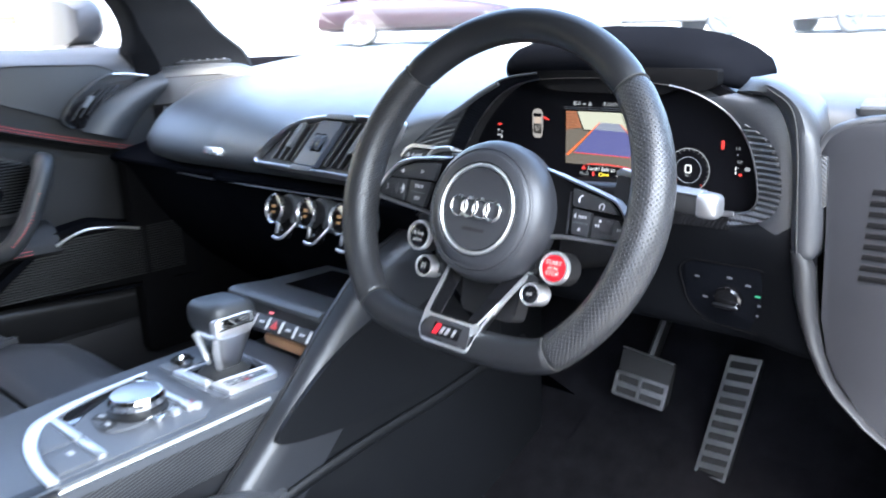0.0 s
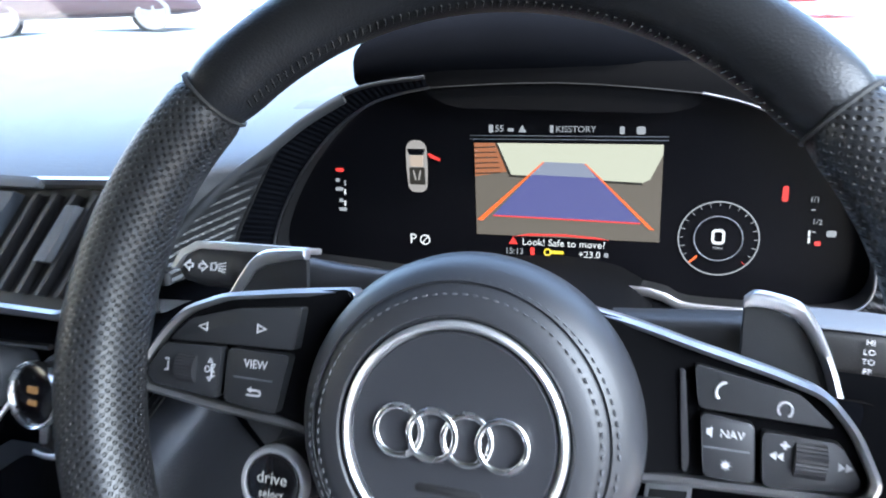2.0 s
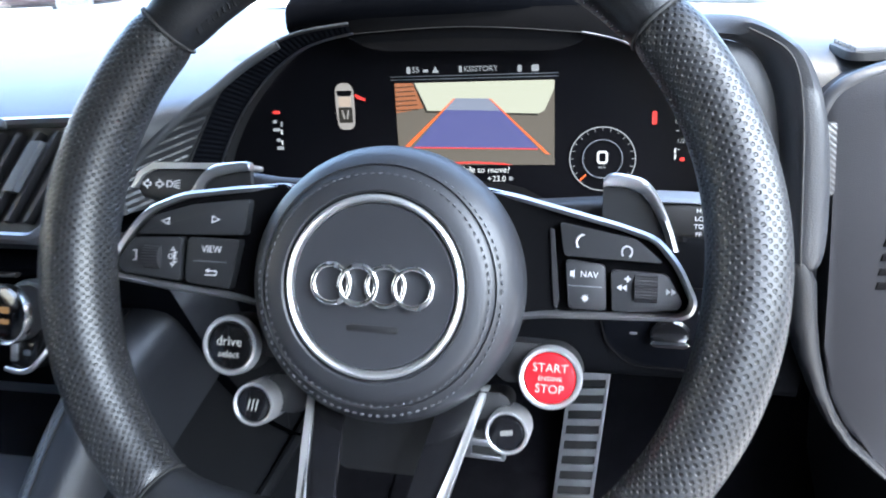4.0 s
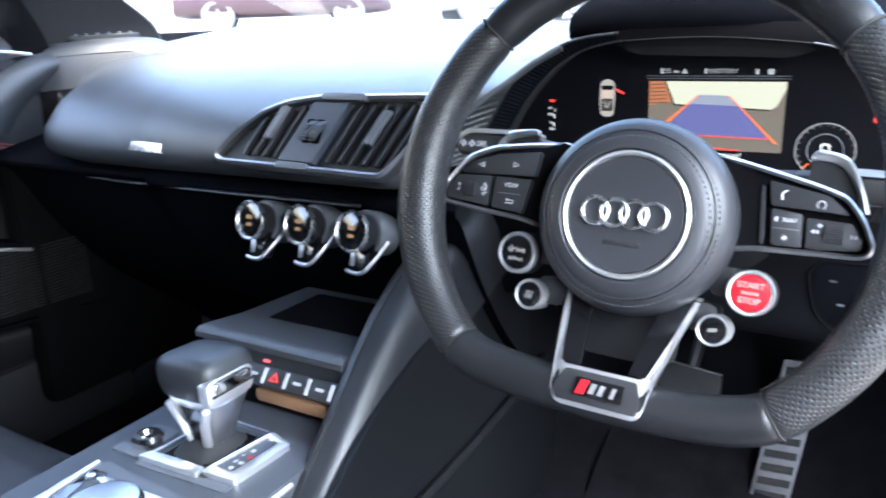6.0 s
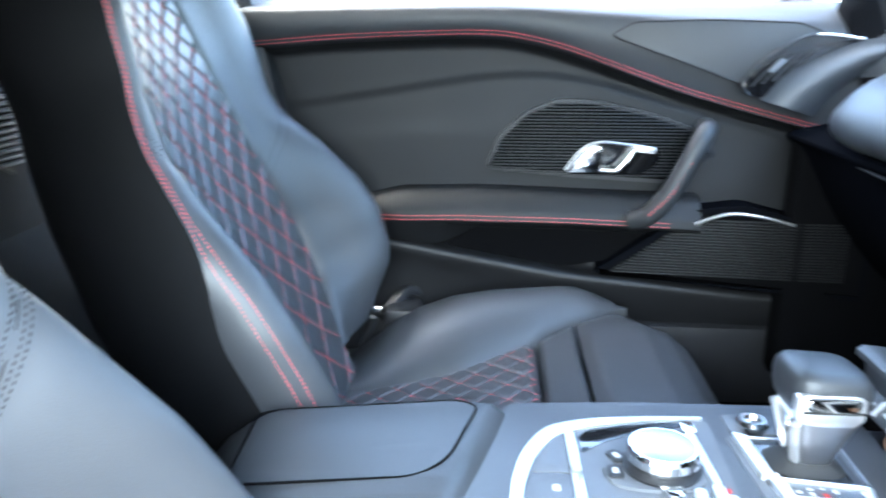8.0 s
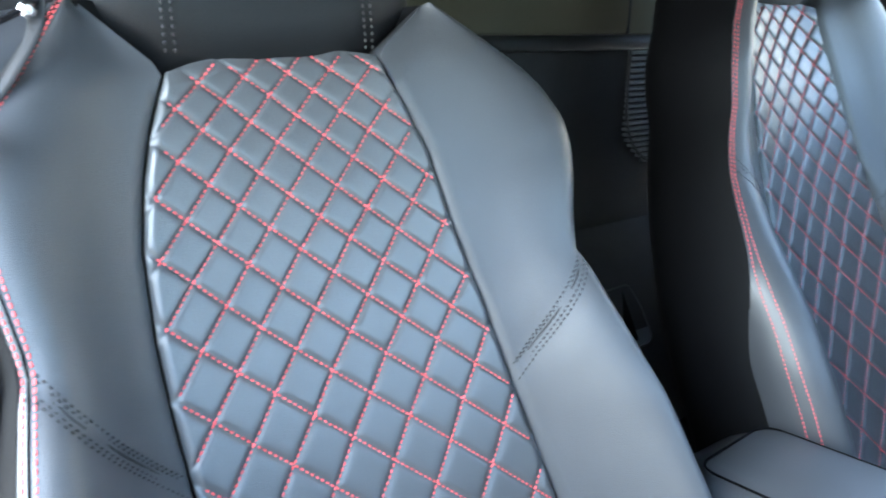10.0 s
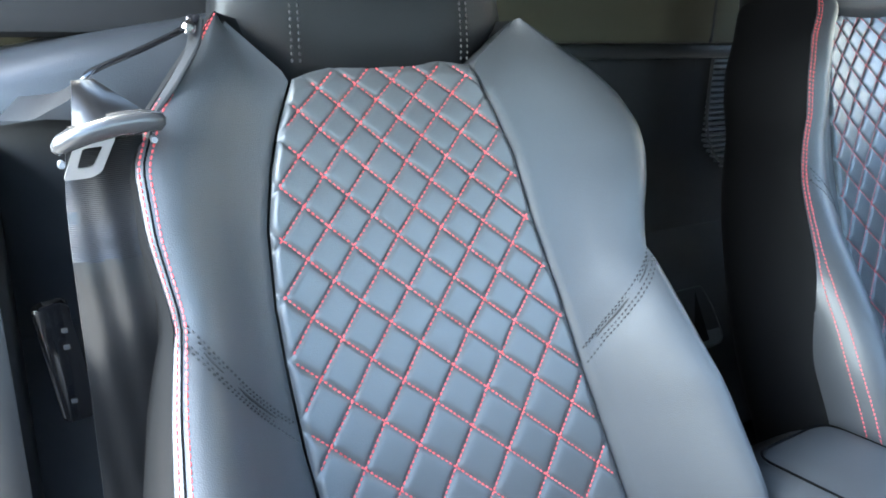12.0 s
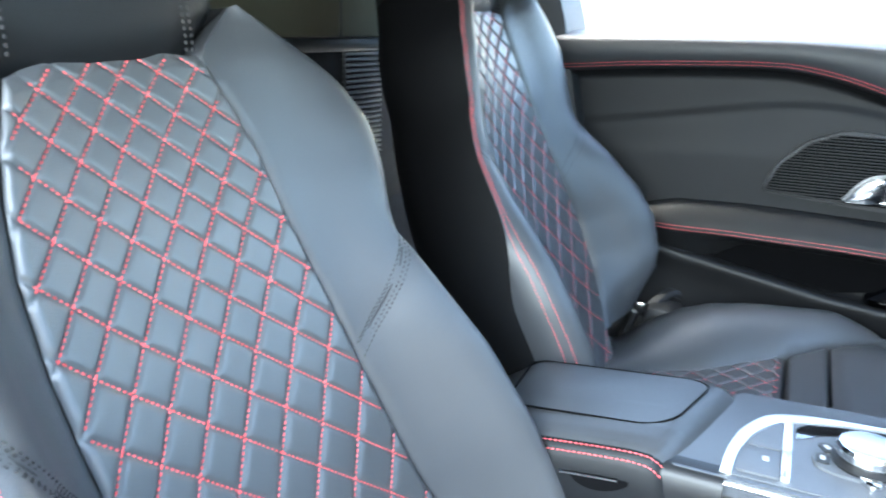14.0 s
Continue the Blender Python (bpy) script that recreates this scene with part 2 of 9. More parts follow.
def loft(loops, closed=True, caps=True, ring=False, bm=None):
    """Skins loops of equally many points. closed: each loop closes on itself; ring: the last loop joins the first."""
    bm = bm or bmesh.new()
    rows = [[bm.verts.new(p) for p in loop] for loop in loops]
    n = len(rows[0])
    pairs = list(zip(rows, rows[1:])) + ([(rows[-1], rows[0])] if ring else [])
    for a, b in pairs:
        for i in range(n if closed else n - 1):
            j = (i + 1) % n
            try:
                bm.faces.new((a[i], a[j], b[j], b[i]))
            except ValueError:
                pass
    if caps and closed and not ring:
        for row in (rows[0], rows[-1]):
            try:
                bm.faces.new(row)
            except ValueError:
                pass
    return bm


def ellipse(n, a, b, power=2.0):
    """A rounded loop in two axes; a higher power makes it squarer."""
    out = []
    for i in range(n):
        t = 2 * math.pi * i / n
        c, s = math.cos(t), math.sin(t)
        out.append((a * math.copysign(abs(c) ** (2 / power), c), b * math.copysign(abs(s) ** (2 / power), s)))
    return out


def smooth_path(points, steps=6, closed=False):
    """A Catmull-Rom curve through the points."""
    pts = [Vector(p) for p in points]
    n = len(pts)
    out = []
    for i in range(n if closed else n - 1):
        if closed:
            a, b, c, d = (pts[(i + k) % n] for k in (-1, 0, 1, 2))
        else:
            a, b, c, d = pts[max(i - 1, 0)], pts[i], pts[i + 1], pts[min(i + 2, n - 1)]
        for k in range(steps):
            t = k / steps
            out.append(0.5 * ((2 * b) + (c - a) * t + (2 * a - 5 * b + 4 * c - d) * t * t + (3 * b - a - 3 * c + d) * t**3))
    if not closed:
        out.append(pts[-1])
    return out


def sweep(path, profile, up=(0, 0, 1), closed=False, scales=None, bm=None, caps=True):
    """Carries a closed 2D profile (side, up) along a path."""
    path = [Vector(p) for p in path]
    up = Vector(up)
    loops = []
    n = len(path)
    for i, p in enumerate(path):
        a = path[(i - 1) % n] if closed or i else p
        b = path[(i + 1) % n] if closed or i < n - 1 else p
        t = (b - a).normalized()
        side = t.cross(up).normalized()
        top = side.cross(t).normalized()
        k = scales[i] if scales else 1.0
        loops.append([p + side * (x * k) + top * (y * k) for x, y in profile])
    return loft(loops, ring=closed, caps=caps, bm=bm)


def tube(path, radius, n=10, closed=False, up=(0, 0, 1), bm=None, scales=None):
    return sweep(path, ellipse(n, radius, radius), up, closed, scales, bm)


def prism(outline, m, depth, bevel=0.0, segments=2, bm=None):
    """A plate: the outline (u, v) at w = 0, reaching down to w = -depth, set by m, with softened edges."""
    own = bmesh.new()
    top = [own.verts.new((u, v, 0)) for u, v in outline]
    low = [own.verts.new((u, v, -depth)) for u, v in outline]
    face = own.faces.new(top)
    own.faces.new(low[::-1])
    n = len(top)
    for i in range(n):
        own.faces.new((top[i], low[i], low[(i + 1) % n], top[(i + 1) % n]))
    if bevel:
        edges = list(face.edges)
        bmesh.ops.bevel(own, geom=edges, offset=bevel, segments=segments, profile=0.6, affect="EDGES", clamp_overlap=True)
    bmesh.ops.transform(own, matrix=m, verts=own.verts)
    if bm is None:
        return own
    tmp = bpy.data.meshes.new("tmp")
    own.to_mesh(tmp)
    own.free()
    bm.from_mesh(tmp)
    bpy.data.meshes.remove(tmp)
    return bm


def block(cx, cy, cz, sx, sy, sz, bevel=0.0, m=None, segments=2, bm=None):
    own = bmesh.new()
    bmesh.ops.create_cube(own, size=1.0, matrix=Matrix.Translation((cx, cy, cz)) @ Matrix.Diagonal((sx, sy, sz, 1)))
    if bevel:
        bmesh.ops.bevel(own, geom=list(own.edges), offset=bevel, segments=segments, profile=0.5, affect="EDGES", clamp_overlap=True)
    if m is not None:
        bmesh.ops.transform(own, matrix=m, verts=own.verts)
    if bm is None:
        return own
    tmp = bpy.data.meshes.new("tmp")
    own.to_mesh(tmp)
    own.free()
    bm.from_mesh(tmp)
    bpy.data.meshes.remove(tmp)
    return bm


def revolve(profile, m, n=40, bm=None):
    """Turns (radius, height) points about the w axis of m."""
    loops = []
    for r, h in profile:
        loops.append([m @ Vector((max(r, 1e-5) * math.cos(2 * math.pi * i / n), max(r, 1e-5) * math.sin(2 * math.pi * i / n), h)) for i in range(n)])
    return loft(loops, bm=bm)


def round_rect(w, h, r, k=5):
    out = []
    for cx, cy, a0 in ((w / 2 - r, h / 2 - r, 0), (-w / 2 + r, h / 2 - r, 90), (-w / 2 + r, -h / 2 + r, 180), (w / 2 - r, -h / 2 + r, 270)):
        for i in range(k + 1):
            a = radians(a0 + 90 * i / k)
            out.append((cx + r * math.cos(a), cy + r * math.sin(a)))
    return out


def round_poly(points, r, k=4):
    """A polygon with its corners rounded off."""
    out = []
    n = len(points)
    for i in range(n):
        p, a, b = Vector(points[i]), Vector(points[i - 1]), Vector(points[(i + 1) % n])
        d1, d2 = (a - p), (b - p)
        rr = min(r, d1.length * 0.45, d2.length * 0.45)
        s, e = p + d1.normalized() * rr, p + d2.normalized() * rr
        for j in range(k + 1):
            t = j / k
            q = s * (1 - t) ** 2 + p * 2 * t * (1 - t) + e * t * t
            out.append((q.x, q.y))
    return out


def inset(points, d):
    """The outline drawn in by about d, towards its middle."""
    n = len(points)
    area = sum(points[i][0] * points[(i + 1) % n][1] - points[(i + 1) % n][0] * points[i][1] for i in range(n))
    sign = 1 if area > 0 else -1
    out = []
    for i in range(n):
        a, p, b = Vector(points[i - 1]), Vector(points[i]), Vector(points[(i + 1) % n])
        t = (b - a).normalized()
        out.append((p.x - sign * t.y * d, p.y + sign * t.x * d))
    return out


def frame_ring(outer, inner, m, depth, lift=0.0, bm=None):
    """A raised frame between two outlines of equally many points."""
    loops = [[m @ Vector((u, v, -depth)) for u, v in outer], [m @ Vector((u, v, 0)) for u, v in outer]]
    mid = [((a[0] + b[0]) / 2, (a[1] + b[1]) / 2) for a, b in zip(outer, inner)]
    loops.append([m @ Vector((u, v, lift)) for u, v in mid])
    loops.append([m @ Vector((u, v, 0)) for u, v in inner])
    loops.append([m @ Vector((u, v, -depth)) for u, v in inner])
    return loft(loops, caps=False, ring=True, bm=bm)


def axes(origin, u, v, w):
    """The pose whose axes point along u, v and w."""
    m = Matrix.Identity(4)
    for i, a in enumerate((u, v, w)):
        a = Vector(a).normalized()
        for k in range(3):
            m[k][i] = a[k]
    m.translation = Vector(origin)
    return m


def words(text, size, m, material, parent, name="lettering", label=""):
    cu = bpy.data.curves.new("text", "FONT")
    cu.body, cu.size, cu.align_x, cu.align_y, cu.extrude, cu.resolution_u = text, size, "CENTER", "CENTER", 0.00015, 3
    tmp = bpy.data.objects.new("text", cu)
    me = bpy.data.meshes.new_from_object(tmp)
    bpy.data.objects.remove(tmp)
    bpy.data.curves.remove(cu)
    me.transform(m)
    me.materials.append(material)
    ob = new(name, me)
    ob.parent = parent
    ob.matrix_parent_inverse = Matrix.Translation(-parent.location)
    return tagged(ob, label)


def stitches(path, length=0.0032, gap=0.0018, radius=0.0007, bm=None, lift=0.0):
    """A row of short threads along a path."""
    bm = bm or bmesh.new()
    path = [Vector(p) for p in path]
    dist = [0.0]
    for a, b in zip(path, path[1:]):
        dist.append(dist[-1] + (b - a).length)

    def at(s):
        for i in range(1, len(dist)):
            if s <= dist[i]:
                k = (s - dist[i - 1]) / max(dist[i] - dist[i - 1], 1e-9)
                return path[i - 1].lerp(path[i], k)
        return path[-1]

    s = gap
    while s + length < dist[-1]:
        a, b = at(s), at(s + length)
        t = (b - a).normalized()
        side = t.cross(Vector((0.31, 0.77, 0.55))).normalized()
        other = side.cross(t)
        loops = []
        for f, k in ((0, 0.35), (0.25, 1.0), (0.75, 1.0), (1, 0.35)):
            p = a.lerp(b, f)
            loops.append([p + (side * math.cos(q) + other * math.sin(q)) * radius * k for q in (0, math.pi / 2, math.pi, 1.5 * math.pi)])
        loft(loops, bm=bm)
        s += length + gap
    return bm


def lerp_table(table, x):
    """Reads a table of (x, value) rows, straight between the rows."""
    if x <= table[0][0]:
        return table[0][1]
    for (a, va), (b, vb) in zip(table, table[1:]):
        if x <= b:
            return va + (vb - va) * (x - a) / (b - a)
    return table[-1][1]


def ease(a, b, x):
    t = min(1.0, max(0.0, (x - a) / (b - a)))
    return t * t * (3 - 2 * t)


# ---------- seats ----------
PAD_HALF = [(-0.44, 0.156), (-0.30, 0.150), (-0.17, 0.140), (-0.06, 0.130), (0.0, 0.124), (0.05, 0.116), (0.09, 0.104), (0.13, 0.087), (0.175, 0.143)]
PAD_INNER = [(-0.44, 0.212), (-0.34, 0.195), (-0.31, 0.184), (-0.24, 0.172), (-0.175, 0.160), (-0.10, 0.148), (-0.02, 0.131), (0.045, 0.120), (0.09, 0.104), (0.133, 0.086), (0.175, 0.143)]
PAD_OUTER = [(-0.44, 0.122), (-0.22, 0.124), (-0.19, 0.128), (-0.12, 0.132), (-0.065, 0.133), (0.0, 0.129), (0.048, 0.119), (0.085, 0.107), (0.124, 0.090), (0.175, 0.143)]
PAD_FAR = [(-0.54, 0.070), (-0.469, 0.085), (-0.419, 0.106), (-0.334, 0.143), (-0.254, 0.147), (-0.151, 0.127), (-0.058, 0.107), (0.016, 0.087), (0.09, 0.070), (0.120, 0.070), (0.140, 0.087), (0.175, 0.143)]
BACK_HALF = [(-0.54, 0.170), (-0.44, 0.212), (-0.40, 0.230), (-0.36, 0.245), (-0.30, 0.256), (-0.22, 0.252), (-0.12, 0.235), (-0.06, 0.221), (0.0, 0.230), (0.05, 0.231), (0.09, 0.215), (0.135, 0.181), (0.175, 0.149)]
BACK_INNER = [(-0.44, 0.270), (-0.30, 0.278), (-0.22, 0.271), (-0.12, 0.252), (-0.06, 0.240), (-0.03, 0.246), (0.0, 0.256), (0.03, 0.263), (0.06, 0.262), (0.09, 0.249), (0.115, 0.229), (0.135, 0.206), (0.155, 0.180), (0.175, 0.149)]
NEAR_INNER = [(-0.44, 0.266), (-0.30, 0.274), (-0.22, 0.268), (-0.12, 0.252), (-0.06, 0.236), (0.0, 0.213), (0.05, 0.207), (0.09, 0.195), (0.135, 0.168), (0.175, 0.149)]
FAR_RIDGE = [(-0.47, 0.016), (-0.46, 0.022), (-0.41, 0.068), (-0.38, 0.097), (-0.35, 0.111), (-0.29, 0.120), (-0.235, 0.112), (-0.155, 0.082), (-0.10, 0.052), (-0.06, 0.043), (0.0, 0.048), (0.05, 0.052), (0.12, 0.050), (0.175, 0.040)]
CONSOLE_RIDGE = [(-0.54, 0.096), (-0.39, 0.098), (-0.346, 0.099), (-0.30, 0.096), (-0.25, 0.088), (-0.20, 0.073), (-0.15, 0.056), (-0.083, 0.041), (-0.035, 0.040), (0.015, 0.046), (0.06, 0.053), (0.12, 0.055), (0.175, 0.042)]
BOLSTER_OUT = [(-0.44, 0.105), (-0.30, 0.100), (-0.20, 0.086), (-0.11, 0.062), (-0.06, 0.047), (0.0, 0.048), (0.05, 0.044), (0.10, 0.032), (0.14, 0.020), (0.175, 0.012)]
CUSHION_TOP = [(-0.56, 0.205), (-0.40, 0.225), (-0.245, 0.252), (-0.18, 0.268), (-0.08, 0.270), (-0.04, 0.258), (-0.018, 0.232), (-0.008, 0.19), (-0.008, 0.12)]


QUILT_ROW = [(-0.52, 22.0), (-0.44, 20.0), (-0.368, 18.0), (-0.299, 16.0), (-0.234, 14.0), (-0.2035, 13.0), (-0.173, 12.0), (-0.1175, 10.0), (-0.067, 8.0), (-0.0187, 6.0), (0.025, 4.0), (0.067, 2.0), (0.104, 0.0), (0.136, -2.0), (0.166, -4.0)]
QUILT_STEP = [(-0.44, 0.068), (-0.30, 0.061), (-0.205, 0.0555), (-0.1745, 0.0535), (-0.1184, 0.0500), (-0.067, 0.0475), (-0.018, 0.0445), (0.0258, 0.0422), (0.067, 0.0405), (0.105, 0.0382), (0.136, 0.036)]
QUILT_MID = [(-0.44, -0.03), (-0.2035, -0.0025), (-0.173, 0.0011), (-0.1175, 0.0065), (-0.067, 0.0095), (-0.0187, 0.0115), (0.025, 0.0123), (0.067, 0.0132), (0.104, 0.0126)]
pillow = lambda a, b: 0.0034 * (1 - (abs(a - math.floor(a) - 0.5) * 2) ** 9) * (1 - (abs(b - math.floor(b) - 0.5) * 2) ** 9)


def quilt(u, v):
    """How far the quilted leather stands up: cushions between two sets of slanting seams, wider towards the waist."""
    w = v + 0.5 * (u + 0.055) ** 2 - 0.002
    across, down = (u - lerp_table(QUILT_MID, w)) / lerp_table(QUILT_STEP, w), lerp_table(QUILT_ROW, w) / 2
    return pillow(across + down, across - down)


def quilt_seam(c, family, w):
    u = lerp_table(QUILT_MID, w) + lerp_table(QUILT_STEP, w) * (c - family * lerp_table(QUILT_ROW, w) / 2)
    return u, w - 0.5 * (u + 0.055) ** 2 + 0.002


def quilt_flat(u, v):
    return pillow(u / 0.044 + v / 0.045 + 0.217, u / 0.044 - v / 0.045 + 0.329)


def flat_seam(c, family, v):
    return 0.044 * (c - (0.217 if family == 1 else 0.329) - family * v / 0.045), v


def seat_back_point(cx, u, v, n):
    return Vector((cx + u, -0.7254 - 0.3513 * v + 0.9362 * n, 0.6307 + 0.9362 * v + 0.3513 * n))


def pad_top(s, lean):
    return 0.127 + 0.013 * (1 - s * s) - lean * 0.0045 * s


def seam_lines(inside, seam, place):
    """Threads along the quilt's seams, as far as the panel reaches."""
    bm = bmesh.new()
    for family in (1, -1):
        for k in range(-24, 25):
            run = []
            for i in range(-260, 261):
                u, v = seam(k, family, i * 0.0025)
                if inside(u, v):
                    run.append(place(u, v))
                elif len(run) > 3:
                    stitches(run, 0.0033, 0.0016, 0.00085, bm)
                    run = []
                else:
                    run = []
            if len(run) > 3:
                stitches(run, 0.0033, 0.0016, 0.00085, bm)
    return bm


def bolster_profile(b, low, sharp=False):
    """Across a bolster, from the quilted panel to its edge: a ridge that rolls over outwards."""
    if sharp:
        return [(0.0, -0.004), (0.03, 0.005 + 0.03 * b), (0.10, 0.004 + 0.10 * b), (0.25, 0.30 * b), (0.42, 0.55 * b), (0.58, 0.78 * b), (0.70, 0.92 * b), (0.79, 0.99 * b), (0.86, b), (0.92, max(0.94 * b, low + 0.08 * b)), (0.965, max(0.83 * b, low + 0.06 * b)), (0.993, max(0.66 * b, low + 0.035 * b)), (1.005, max(0.48 * b, low + 0.01 * b)), (1.007, low)]
    return [(0.0, -0.004), (0.03, 0.005 + 0.03 * b), (0.10, 0.006 + 0.13 * b), (0.22, 0.33 * b), (0.36, 0.58 * b), (0.50, 0.80 * b), (0.62, 0.94 * b), (0.71, 0.995 * b), (0.79, 0.99 * b), (0.86, 0.94 * b), (0.92, max(0.85 * b, low + 0.10 * b)), (0.965, max(0.73 * b, low + 0.06 * b)), (0.993, max(0.60 * b, low + 0.03 * b)), (1.005, max(0.47 * b, low + 0.01 * b)), (1.007, low)]


def build_seat(cx, label, inner=-1, moved=(0.0, 0.0, 0.0)):
    seat = thing("car_seat", (cx, -0.30, 0.10), label, "car seat", "front seats")
    at = lambda u, v, n: seat_back_point(cx, u, v, n + 0.08 * max(0.0, -v - 0.02) ** 1.5) + Vector(moved)
    half_in, half_out = (PAD_INNER, PAD_OUTER) if inner < 0 else (PAD_HALF, PAD_FAR)
    pad_half = lambda u, v: lerp_table(half_out if u * inner < 0 else half_in, v)
    lean = 1 if inner < 0 else 0
    # quilted middle of the backrest
    rows, cols = 400, 168
    grid = []
    for i in range(rows + 1):
        f = i / rows
        row = []
        for j in range(cols + 1):
            s = -1 + 2 * j / cols
            v_low = -0.51
            v = v_low + (pad_top(s, lean) - v_low) * f
            u = s * pad_half(s, min(v, 0.13))
            edge = min(1.0, (1 - abs(s)) * 22, (1 - f) * 50)
            hollow = 0.010 * s * s - 0.004
            row.append(at(u, v, hollow + (quilt(u, v) + 0.001) * edge ** 0.5 - 0.0012 * (1 - edge)))
        grid.append(row)
    part("quilted_panel", loft(grid, closed=False), QUILT_LEATHER, seat, "diamond-quilted grey-black leather", angle=60)
    inside = lambda u, v: -0.505 < v < pad_top(max(-1.0, min(1.0, u / 0.087)), lean) - 0.003 and abs(u) < pad_half(u, min(v, 0.13)) - 0.004
    threads = seam_lines(inside, quilt_seam, lambda u, v: at(u, v, 0.010 * (u / pad_half(u, min(v, 0.13))) ** 2 - 0.0018))
    tagged(part("seam_stitching", threads, THREAD, seat, "red quilting thread", smooth=False), kind="stuff")
    # bolsters, with the flank behind them
    all_vs = [-0.54 + i * 0.015 for i in range(7)] + [-0.44 + i * 0.015 for i in range(26)] + [-0.06 + i * 0.0095 for i in range(1, 25)] + [0.175]
    for side in (1, -1):
        half_table = (BACK_INNER if inner < 0 else NEAR_INNER) if side == inner else BACK_HALF
        ridge = BOLSTER_OUT if inner < 0 else (CONSOLE_RIDGE if side == inner else FAR_RIDGE)
        full = 1.0 if inner > 0 else (1.1 if side == inner else 1.3)
        vs = all_vs if ridge is not FAR_RIDGE else [v for v in all_vs if v > -0.465]
        hw_at = lambda v: lerp_table(half_table, v)
        # the cross seam lies where the bolster turns from shoulder to waist
        seam_v = lambda f: -0.06 - 0.11 * (1 - f)

        def measures(v):
            pw, hw, bf = pad_half(side, v), lerp_table(half_table, v), full * lerp_table(ridge, v)
            k = 1 - ease(-0.42, -0.10, v)
            low = bf * (0.28 + 0.50 * ease(-0.30, -0.13, v)) if ridge is CONSOLE_RIDGE else 0.40 * bf * (1 - k) - 0.030 * k
            if inner < 0 and side > 0:
                low += (0.905 * bf - low) * ease(-0.44, -0.34, v)
            elif ridge is not CONSOLE_RIDGE:
                low = min(low, 0.40 * bf)
            return pw, max(hw - pw, 0.004), bf, low

        def across(f, v):
            """Where the bolster's profile lies: the ridge keeps to the seat's edge where the quilted panel narrows."""
            pw, w, bf, low = measures(v)
            plain = max(hw_at(v) - lerp_table(PAD_HALF, v), 0.004)
            if ridge is FAR_RIDGE and plain < w:
                return hw_at(v) - plain * (1 - f) - (w - plain) * max(0.0, 1 - f / 0.95) ** 1.7
            return pw + f * w
        front, flank, edge_line, edge_line2, edge_mid = [], [], [], [], []
        for v in vs:
            pw, w, bf, low_n = measures(v)
            hw = pw + w
            dip = lambda f: -0.0045 * math.exp(-(((v - seam_v(f)) / 0.006) ** 2)) * min(1.0, f * 8)
            prof = bolster_profile(bf, low_n, inner < 0)
            loop = [at(side * across(f, v), v, n + dip(f)) for f, n in prof]
            loop += [at(side * (pw + 0.9 * w), v, -0.04), at(side * pw, v, -0.04)]
            front.append(loop)
            fl = [(hw + 0.0005, low_n + 0.002), (hw + 0.004, low_n - 0.012), (hw + 0.004, min(-0.012, low_n - 0.016)), (hw + 0.001, -0.05), (hw - 0.008, -0.085), (hw - 0.03, -0.110), (hw - 0.075, -0.115), (hw - 0.08, -0.03), (hw - 0.02, 0.0)]
            flank.append([at(side * u, v, n) for u, n in fl])
            on = lambda f: at(side * across(f, v), v, lerp_table(prof, f) + 0.0006)
            if side == inner and inner < 0:
                edge_line.append(on(0.996))
                edge_line2.append(on(1.004))
            elif ridge is CONSOLE_RIDGE:
                edge_line.append(on(0.935))
                edge_line2.append(on(0.975))
            else:
                edge_line.append(on(0.915))
                edge_mid.append(on(0.950))
                edge_line2.append(on(0.980))
        part("bolster", loft(front), LEATHER_SOFT, seat, "smooth grey-black leather side bolster", angle=60)
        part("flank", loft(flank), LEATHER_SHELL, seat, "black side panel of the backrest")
        sb = bmesh.new()
        stitches(edge_line, 0.0036, 0.0014, 0.0008, sb)
        stitches(edge_line2, 0.0036, 0.0014, 0.0008, sb)
        tagged(part("edge_stitching", sb, THREAD, seat, "red double edge stitching", smooth=False), kind="stuff")
        if edge_mid:
            part("edge_seam", tube(edge_mid, 0.0008 if inner < 0 else 0.0012, 6), MATT_BLACK, seat, "dark seam between the edge stitching")
        # dark double seam across the bolster
        sb, groove = bmesh.new(), []
        for shift in (-0.0075, -0.0042, 0.0, 0.0042, 0.0075):
            run = []
            for i in range(37):
                f = 0.04 + 0.90 * i / 36
                v = seam_v(f) + shift
                pw, w, bf, low_n = measures(v)
                run.append(at(side * across(f, v), v, lerp_table(bolster_profile(bf, low_n, inner < 0), f) + 0.0004 - 0.0045 * math.exp(-((shift / 0.006) ** 2))))
            if shift:
                stitches(run, 0.003, 0.0022, 0.0007, sb)
            else:
                groove = run
        tagged(part("cross_stitching", sb, THREAD_DARK, seat, "dark double cross seam", smooth=False), kind="stuff")
        part("cross_seam", tube(groove, 0.0011, 6), RUBBER, seat)
    # headrest, one piece with the backrest
    loops = []
    for v, half, low in ((0.10, 0.078, -0.03), (0.128, 0.086, 0.0), (0.150, 0.112, 0.008), (0.174, 0.143, 0.014), (0.205, 0.139, 0.020), (0.25, 0.131, 0.026), (0.30, 0.120, 0.024), (0.335, 0.104, 0.012), (0.35, 0.08, -0.02)):
        loop = []
        for x, y in ellipse(28, 1, 1, 3.2):
            arch = 0.008 * (1 - x * x) if v < 0.16 else 0.0
            n = low + (0.002 - 0.010 * abs(x) ** 3 if y > 0 else 0) if y > 0 else low
            depth = 0.0 if y > 0 else y * 0.12
            loop.append(at(x * half, v + arch, (n - 0.03 * (1 - y) if y > 0 else low - 0.03 + depth)))
        loops.append(loop)
